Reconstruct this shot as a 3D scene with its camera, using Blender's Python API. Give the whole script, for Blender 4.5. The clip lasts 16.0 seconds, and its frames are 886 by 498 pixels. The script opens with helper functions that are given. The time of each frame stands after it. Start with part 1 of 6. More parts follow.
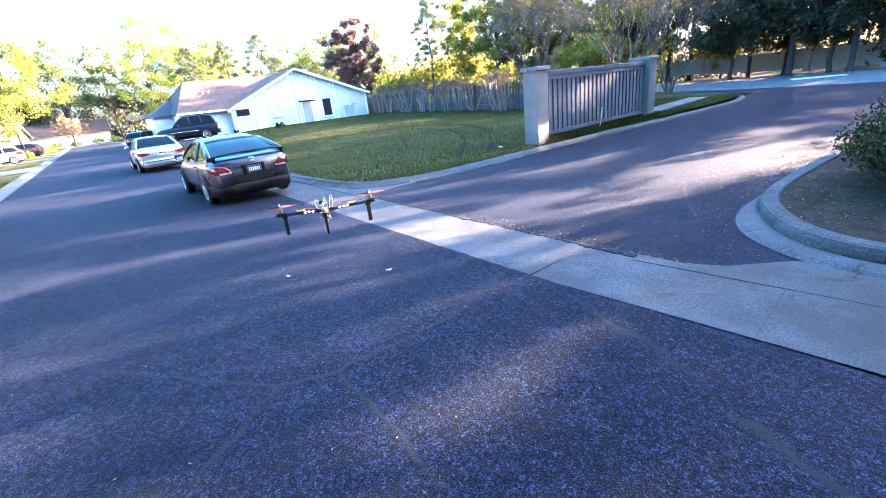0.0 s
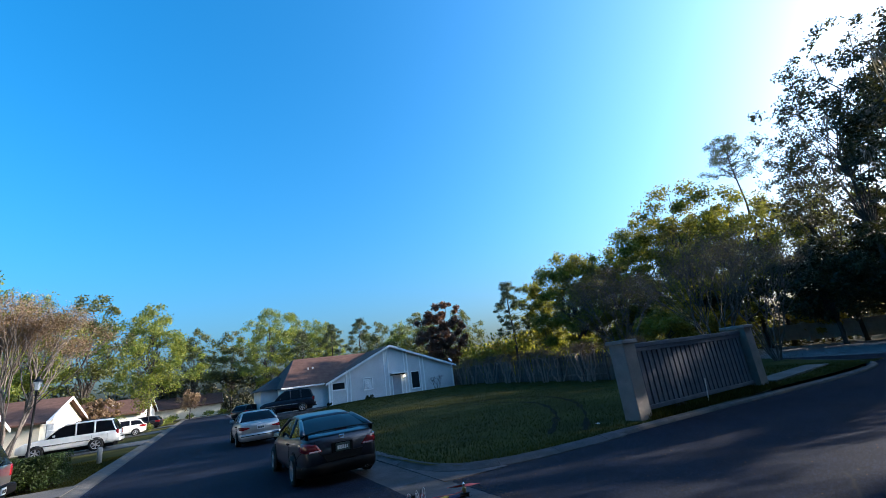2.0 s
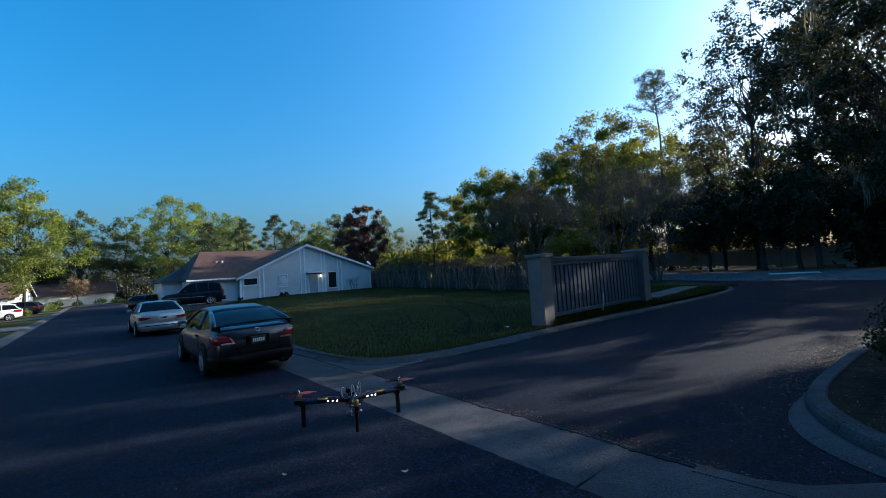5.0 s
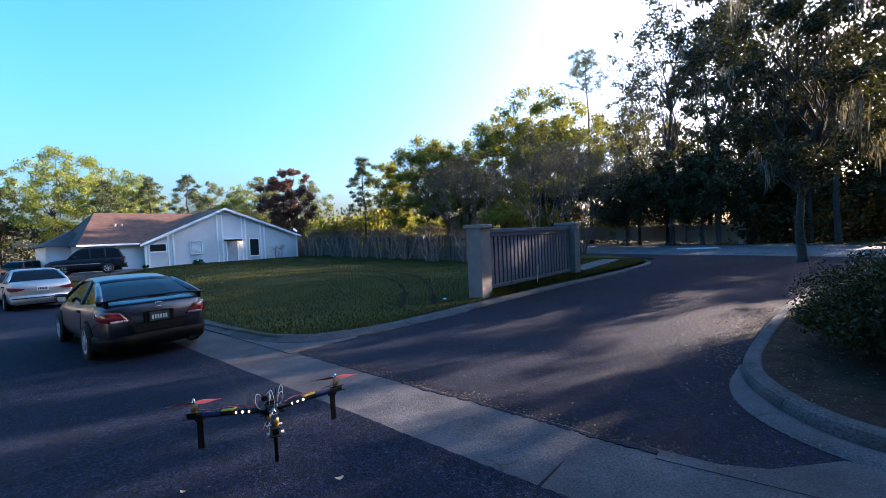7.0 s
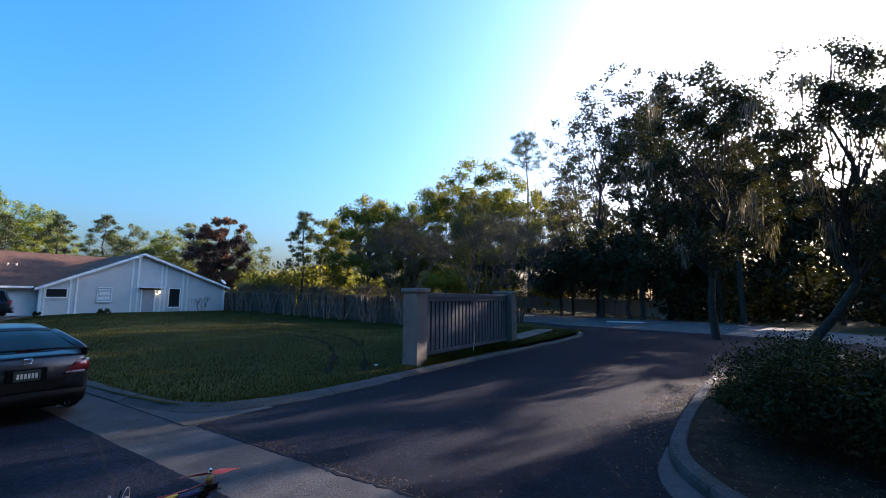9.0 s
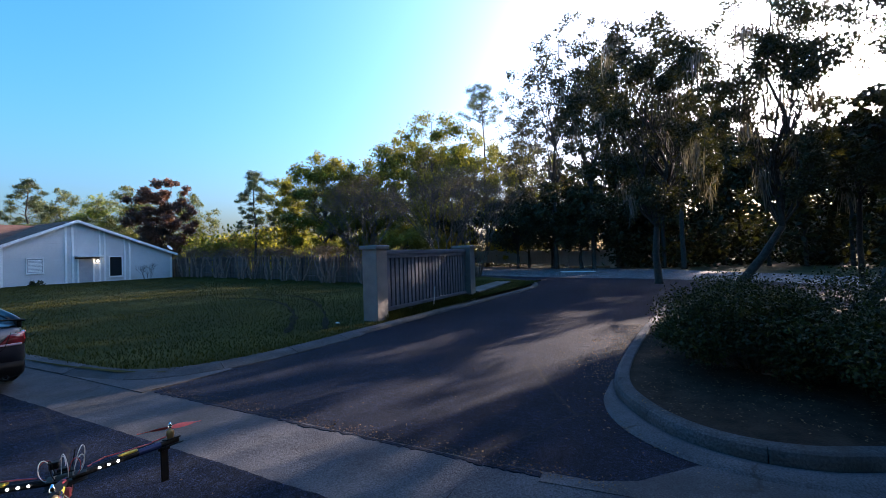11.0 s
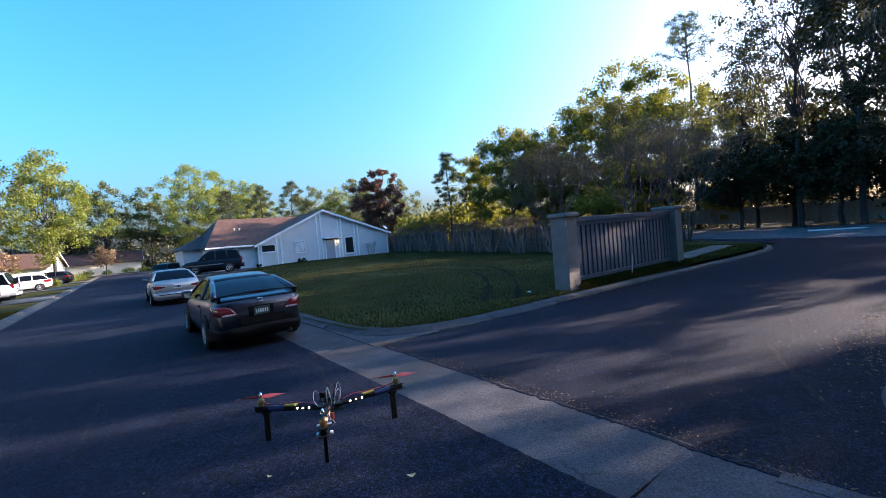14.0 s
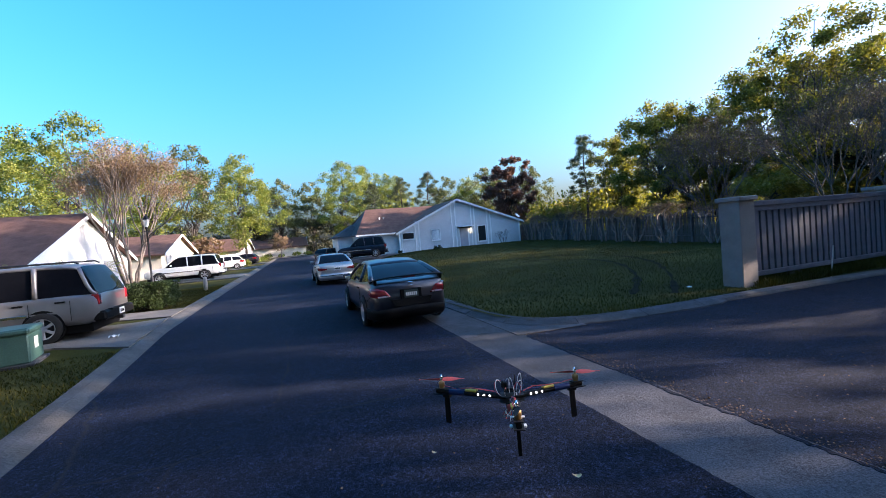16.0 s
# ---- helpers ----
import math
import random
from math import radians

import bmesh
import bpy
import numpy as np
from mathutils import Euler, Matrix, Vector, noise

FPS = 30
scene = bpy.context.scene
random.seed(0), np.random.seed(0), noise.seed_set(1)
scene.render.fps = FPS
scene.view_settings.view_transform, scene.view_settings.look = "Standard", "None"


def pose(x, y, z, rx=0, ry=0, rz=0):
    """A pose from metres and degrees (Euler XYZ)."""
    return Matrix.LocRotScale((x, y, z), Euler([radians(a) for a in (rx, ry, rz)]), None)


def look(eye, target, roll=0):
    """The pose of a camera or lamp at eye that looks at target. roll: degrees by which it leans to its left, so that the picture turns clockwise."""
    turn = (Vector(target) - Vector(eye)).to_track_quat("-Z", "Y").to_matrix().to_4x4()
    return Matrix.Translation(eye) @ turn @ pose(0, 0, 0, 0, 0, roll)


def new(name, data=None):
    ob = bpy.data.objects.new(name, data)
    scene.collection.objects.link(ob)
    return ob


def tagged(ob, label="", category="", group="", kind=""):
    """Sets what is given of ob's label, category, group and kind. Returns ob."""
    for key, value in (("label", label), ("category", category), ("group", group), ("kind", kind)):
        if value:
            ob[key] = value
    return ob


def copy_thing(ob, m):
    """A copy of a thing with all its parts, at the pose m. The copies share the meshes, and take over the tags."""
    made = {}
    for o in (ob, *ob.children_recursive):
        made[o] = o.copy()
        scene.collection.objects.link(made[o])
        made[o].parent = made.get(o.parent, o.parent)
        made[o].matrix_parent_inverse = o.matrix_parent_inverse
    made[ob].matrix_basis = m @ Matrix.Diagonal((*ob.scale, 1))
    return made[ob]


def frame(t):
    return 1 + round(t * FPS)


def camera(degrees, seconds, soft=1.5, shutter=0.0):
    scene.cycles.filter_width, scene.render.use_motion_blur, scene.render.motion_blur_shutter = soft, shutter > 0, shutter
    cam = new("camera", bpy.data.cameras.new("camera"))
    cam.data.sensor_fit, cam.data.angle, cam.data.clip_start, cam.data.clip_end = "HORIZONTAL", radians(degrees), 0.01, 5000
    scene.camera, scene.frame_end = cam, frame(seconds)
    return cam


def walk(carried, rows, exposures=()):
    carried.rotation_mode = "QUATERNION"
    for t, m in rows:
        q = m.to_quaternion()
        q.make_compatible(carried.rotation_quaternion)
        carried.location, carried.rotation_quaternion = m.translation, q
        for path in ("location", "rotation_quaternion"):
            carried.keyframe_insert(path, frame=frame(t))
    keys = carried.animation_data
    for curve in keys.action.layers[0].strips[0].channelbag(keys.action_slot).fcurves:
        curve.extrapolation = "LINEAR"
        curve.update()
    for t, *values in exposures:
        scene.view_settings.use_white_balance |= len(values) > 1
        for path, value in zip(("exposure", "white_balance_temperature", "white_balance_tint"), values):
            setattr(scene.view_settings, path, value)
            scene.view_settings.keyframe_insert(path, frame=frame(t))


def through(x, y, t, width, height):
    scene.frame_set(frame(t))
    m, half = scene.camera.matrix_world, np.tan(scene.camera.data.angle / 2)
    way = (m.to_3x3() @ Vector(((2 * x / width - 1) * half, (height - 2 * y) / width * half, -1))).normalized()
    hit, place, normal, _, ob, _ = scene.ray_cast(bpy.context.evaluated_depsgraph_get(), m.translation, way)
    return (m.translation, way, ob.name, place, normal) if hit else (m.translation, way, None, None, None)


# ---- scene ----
cam = camera(93.0, 16.0, 0.45)
PATH = [
    (0, (-0.177, -0.545, 1.852), (0.948, 0.956, 1.158), -6.68),
    (0.5, (-0.184, -0.530, 1.874), (0.956, 1.006, 1.290), -6.03),
    (1, (-0.236, -0.546, 1.913), (0.885, 1.087, 1.639), -6.43),
    (1.5, (-0.251, -0.557, 1.950), (0.845, 1.113, 2.050), -8.35),
    (2, (-0.299, -0.597, 1.984), (0.671, 1.058, 2.548), -7.64),
    (2.5, (-0.374, -0.644, 1.945), (0.526, 0.947, 2.757), -7.51),
    (3, (-0.393, -0.618, 1.979), (0.506, 0.982, 2.773), -7.03),
    (3.5, (-0.349, -0.552, 1.969), (0.589, 1.078, 2.651), -4.95),
    (4, (-0.317, -0.371, 1.958), (0.767, 1.269, 2.326), -3.15),
    (4.5, (-0.350, -0.247, 1.946), (0.843, 1.341, 2.179), -4.01),
    (4.7, (-0.337, -0.212, 1.945), (0.892, 1.358, 2.117), -3.97),
    (6.8, (0.053, 0.452, 1.928), (1.535, 1.793, 1.864), -2.76),
    (7, (0.068, 0.491, 1.941), (1.573, 1.807, 1.882), -2.68),
    (7.5, (0.161, 0.532, 1.977), (1.685, 1.826, 2.031), -2.06),
    (8, (0.238, 0.535, 1.981), (1.789, 1.788, 2.138), -1.21),
    (8.5, (0.276, 0.535, 1.978), (1.867, 1.724, 2.215), -0.11),
    (9, (0.317, 0.539, 1.980), (1.981, 1.626, 2.210), 0.43),
    (9.2, (0.303, 0.543, 1.970), (1.999, 1.577, 2.202), 0.47),
    (11.3, (0.318, 0.502, 1.921), (2.085, 1.439, 1.927), -1.90),
    (11.5, (0.311, 0.498, 1.922), (2.071, 1.448, 1.918), -1.95),
    (12, (0.310, 0.499, 1.916), (2.039, 1.504, 1.889), -2.71),
    (12.5, (0.304, 0.509, 1.917), (1.975, 1.608, 1.876), -3.74),
    (13, (0.310, 0.509, 1.916), (1.880, 1.746, 1.862), -5.01),
    (13.5, (0.316, 0.502, 1.913), (1.673, 1.970, 1.865), -5.19),
    (14, (0.320, 0.505, 1.915), (1.520, 2.104, 1.851), -4.94),
    (14.5, (0.270, 0.524, 1.940), (1.240, 2.272, 1.882), -4.65),
    (15, (0.223, 0.591, 1.949), (0.978, 2.443, 1.941), -4.59),
    (15.5, (0.167, 0.678, 1.946), (0.891, 2.542, 1.930), -4.83),
    (16, (0.125, 0.725, 1.933), (0.786, 2.612, 1.866), -4.86),
]

EXPOSURES = [(0.0, 4.75, 7000, 28), (1.0, 4.4, 7050, 28), (1.5, 2.8, 6900, 24), (2.0, 1.5, 6000, 13), (2.5, 0.75, 5600, 7), (3.5, 0.45, 5150, 3), (4.5, 0.75, 5500, 5), (7.0, 2.35, 6650, 26), (9.0, 1.72, 6500, 24), (12.5, 2.02, 6450, 25), (14.0, 2.12, 6400, 25), (16.0, 2.12, 6450, 25)]
walk(cam, [(t, look(eye, target, roll)) for t, eye, target, roll in PATH], EXPOSURES)

# ---------------- light ----------------
SUN_AZ, SUN_EL = radians(108.5), radians(17.0)
world = bpy.data.worlds.new("sky")
scene.world = world
world.use_nodes = True
wn = world.node_tree
sky = wn.nodes.new("ShaderNodeTexSky")
sky.sky_type = "NISHITA"
sky.sun_disc = False
sky.sun_elevation, sky.sun_rotation = SUN_EL, SUN_AZ
sky.air_density, sky.dust_density, sky.ozone_density = 1.3, 5.5, 7.2
deep = wn.nodes.new("ShaderNodeHueSaturation")  # a clear, deep blue evening sky
deep.inputs["Hue"].default_value, deep.inputs["Saturation"].default_value = 0.488, 1.18
wn.links.new(sky.outputs[0], deep.inputs["Color"])
wn.links.new(deep.outputs[0], wn.nodes["Background"].inputs[0])
wn.nodes["Background"].inputs[1].default_value = 0.15
sun = bpy.data.lights.new("sun", "SUN")
sun.energy, sun.angle, sun.color = 5.0, radians(0.6), (1.0, 0.86, 0.68)
sun_ob = new("sun", sun)
sun_dir = Vector((math.sin(SUN_AZ) * math.cos(SUN_EL), math.cos(SUN_AZ) * math.cos(SUN_EL), math.sin(SUN_EL)))
sun_ob.matrix_world = look(sun_dir * 100, (0, 0, 0))


# ---------------- materials ----------------
def nodes_of(name):
    m = bpy.data.materials.new(name)
    m.use_nodes = True
    return m, m.node_tree, m.node_tree.nodes["Principled BSDF"]


def noise_node(nt, scale, detail=4.0, rough=0.55, coord="Object"):
    tc = nt.nodes.new("ShaderNodeTexCoord")
    n = nt.nodes.new("ShaderNodeTexNoise")
    n.inputs["Scale"].default_value, n.inputs["Detail"].default_value, n.inputs["Roughness"].default_value = scale, detail, rough
    nt.links.new(tc.outputs[coord], n.inputs["Vector"])
    return n


def ramp_node(nt, src, stops):
    r = nt.nodes.new("ShaderNodeValToRGB")
    while len(r.color_ramp.elements) < len(stops):
        r.color_ramp.elements.new(0.5)
    for e, (p, c) in zip(r.color_ramp.elements, stops):
        e.position, e.color = p, (*c, 1.0)
    nt.links.new(src, r.inputs[0])
    return r


def mix_node(nt, a, b, fac, kind="MIX"):
    m = nt.nodes.new("ShaderNodeMix")
    m.data_type, m.blend_type = "RGBA", kind
    for sock, v in ((m.inputs[0], fac), (m.inputs[6], a), (m.inputs[7], b)):
        if isinstance(v, (int, float)):
            sock.default_value = v
        elif isinstance(v, tuple):
            sock.default_value = (*v, 1.0)
        else:
            nt.links.new(v, sock)
    return m.outputs[2]


def bump_of(nt, bsdf, height, strength, dist=0.02):
    b = nt.nodes.new("ShaderNodeBump")
    b.inputs["Strength"].default_value, b.inputs["Distance"].default_value = strength, dist
    nt.links.new(height, b.inputs["Height"])
    nt.links.new(b.outputs[0], bsdf.inputs["Normal"])


def surface(name, dark, light, scale=6.0, rough=0.8, metal=0.0, fine=60.0, bump=0.15, vary=0.0, stain=None, spec=0.5, cracks=None, grit=0.25):
    """A rough material: a broad tone from dark to light, fine grain over it, and optional stains; vary: tone by object."""
    m, nt, b = nodes_of(name)
    n1, n2 = noise_node(nt, scale), noise_node(nt, fine, 3.0, 0.6)
    c = ramp_node(nt, n1.outputs[0], [(0.3, dark), (0.7, light)]).outputs[0]
    g = ramp_node(nt, n2.outputs[0], [(0.3, (1 - 1.1 * grit,) * 3), (0.7, (1 + 0.8 * grit,) * 3)]).outputs[0]
    c = mix_node(nt, c, g, 0.8, "MULTIPLY")
    if stain:
        n3 = noise_node(nt, scale * 0.23, 6.0, 0.65)
        f = ramp_node(nt, n3.outputs[0], [(0.5, (0, 0, 0)), (0.68, (1, 1, 1))]).outputs[0]
        c = mix_node(nt, c, stain, f)
    if cracks:
        tc = nt.nodes.new("ShaderNodeTexCoord")
        vo = nt.nodes.new("ShaderNodeTexVoronoi")
        vo.feature = "DISTANCE_TO_EDGE"
        vo.inputs["Scale"].default_value = cracks
        nt.links.new(mix_node(nt, tc.outputs["Object"], noise_node(nt, 2.5, 5.0).outputs["Color"], 0.35, "ADD"), vo.inputs["Vector"])
        line = ramp_node(nt, vo.outputs["Distance"], [(0.0, (1, 1, 1)), (0.006, (0, 0, 0))]).outputs[0]
        gate = ramp_node(nt, noise_node(nt, 0.8, 2.0).outputs[0], [(0.48, (0, 0, 0)), (0.56, (1, 1, 1))]).outputs[0]
        c = mix_node(nt, c, (0.03, 0.028, 0.024), mix_node(nt, line, gate, 1.0, "MULTIPLY"))
    if vary:
        oi = nt.nodes.new("ShaderNodeObjectInfo")
        v = ramp_node(nt, oi.outputs["Random"], [(0.0, (1 - vary,) * 3), (1.0, (1 + vary,) * 3)]).outputs[0]
        c = mix_node(nt, c, v, 1.0, "MULTIPLY")
    nt.links.new(c, b.inputs["Base Color"])
    b.inputs["Roughness"].default_value, b.inputs["Metallic"].default_value = rough, metal
    b.inputs["Specular IOR Level"].default_value = spec
    if bump:
        bump_of(nt, b, n2.outputs[0], bump)
    return m


def plain(name, colour, rough=0.5, metal=0.0, coat=0.0, emit=None):
    m, nt, b = nodes_of(name)
    n = noise_node(nt, 9.0, 5.0)
    lo, hi = tuple(v * 0.88 for v in colour), tuple(min(1.0, v * 1.08) for v in colour)
    nt.links.new(ramp_node(nt, n.outputs[0], [(0.35, lo), (0.65, hi)]).outputs[0], b.inputs["Base Color"])
    b.inputs["Roughness"].default_value, b.inputs["Metallic"].default_value, b.inputs["Coat Weight"].default_value = rough, metal, coat
    if emit:
        b.inputs["Emission Color"].default_value, b.inputs["Emission Strength"].default_value = (*emit[0], 1.0), emit[1]
    return m


def leaf_material(name, cols, through=0.35, gloss=0.5):
    """Leaves that let part of the light through; the tone changes from clump to clump and from leaf to leaf."""
    m, nt, b = nodes_of(name)
    geo = nt.nodes.new("ShaderNodeNewGeometry")
    n = noise_node(nt, 0.55, 2.0)
    a = ramp_node(nt, geo.outputs["Random Per Island"], [(0.0, cols[0]), (0.55, cols[1]), (1.0, cols[2])]).outputs[0]
    v = ramp_node(nt, n.outputs[0], [(0.3, (0.65, 0.65, 0.65)), (0.7, (1.25, 1.25, 1.25))]).outputs[0]
    c = mix_node(nt, a, v, 1.0, "MULTIPLY")
    nt.links.new(c, b.inputs["Base Color"])
    b.inputs["Roughness"].default_value = 0.55
    b.inputs["Specular IOR Level"].default_value = gloss
    t = nt.nodes.new("ShaderNodeBsdfTranslucent")
    nt.links.new(mix_node(nt, c, (1.5, 1.45, 0.6), 1.0, "MULTIPLY"), t.inputs[0])
    s = nt.nodes.new("ShaderNodeMixShader")
    s.inputs[0].default_value = through
    out = nt.nodes["Material Output"]
    nt.links.new(b.outputs[0], s.inputs[1])
    nt.links.new(t.outputs[0], s.inputs[2])
    nt.links.new(s.outputs[0], out.inputs[0])
    return m


def asphalt_material(name, dark, light, patch):
    m, nt, b = nodes_of(name)
    n1, n2, n3 = noise_node(nt, 0.35, 5.0, 0.6), noise_node(nt, 95.0, 3.0, 0.75), noise_node(nt, 2.2, 6.0, 0.65)
    c = ramp_node(nt, n1.outputs[0], [(0.3, dark), (0.7, light)]).outputs[0]
    c = mix_node(nt, c, ramp_node(nt, n3.outputs[0], [(0.35, (0.8, 0.8, 0.8)), (0.65, (1.15, 1.15, 1.15))]).outputs[0], 1.0, "MULTIPLY")
    c = mix_node(nt, c, ramp_node(nt, n2.outputs[0], [(0.4, (0.25, 0.25, 0.25)), (0.53, (0.85, 0.85, 0.85)), (0.64, (3.05, 3.15, 3.2))]).outputs[0], 1.0, "MULTIPLY")
    # stones of two sizes, some pale
    vs = nt.nodes.new("ShaderNodeTexVoronoi")
    vs.inputs["Scale"].default_value = 46.0
    nt.links.new(nt.nodes["Texture Coordinate"].outputs["Object"], vs.inputs["Vector"])
    c = mix_node(nt, c, ramp_node(nt, vs.outputs["Color"], [(0.2, (0.5, 0.5, 0.52)), (0.55, (0.95, 0.95, 0.93)), (0.8, (1.95, 2.0, 2.05))]).outputs[0], 0.8, "MULTIPLY")
    # thin cracks: the borders of large cells, bent by noise, broken up along their length
    tc = nt.nodes.new("ShaderNodeTexCoord")
    bend = mix_node(nt, tc.outputs["Object"], noise_node(nt, 1.1, 5.0).outputs["Color"], 0.3, "ADD")
    vo = nt.nodes.new("ShaderNodeTexVoronoi")
    vo.feature = "DISTANCE_TO_EDGE"
    vo.inputs["Scale"].default_value = 0.3
    nt.links.new(bend, vo.inputs["Vector"])
    line = ramp_node(nt, vo.outputs["Distance"], [(0.0, (1, 1, 1)), (0.007, (0, 0, 0))]).outputs[0]
    gate = ramp_node(nt, noise_node(nt, 0.5, 2.0).outputs[0], [(0.44, (0, 0, 0)), (0.52, (1, 1, 1))]).outputs[0]
    c = mix_node(nt, c, patch, mix_node(nt, line, gate, 1.0, "MULTIPLY"))
    nt.links.new(c, b.inputs["Base Color"])
    b.inputs["Roughness"].default_value = 0.85
    b.inputs["Specular IOR Level"].default_value = 0.1
    bump_of(nt, b, n2.outputs[0], 0.6, 0.016)
    return m


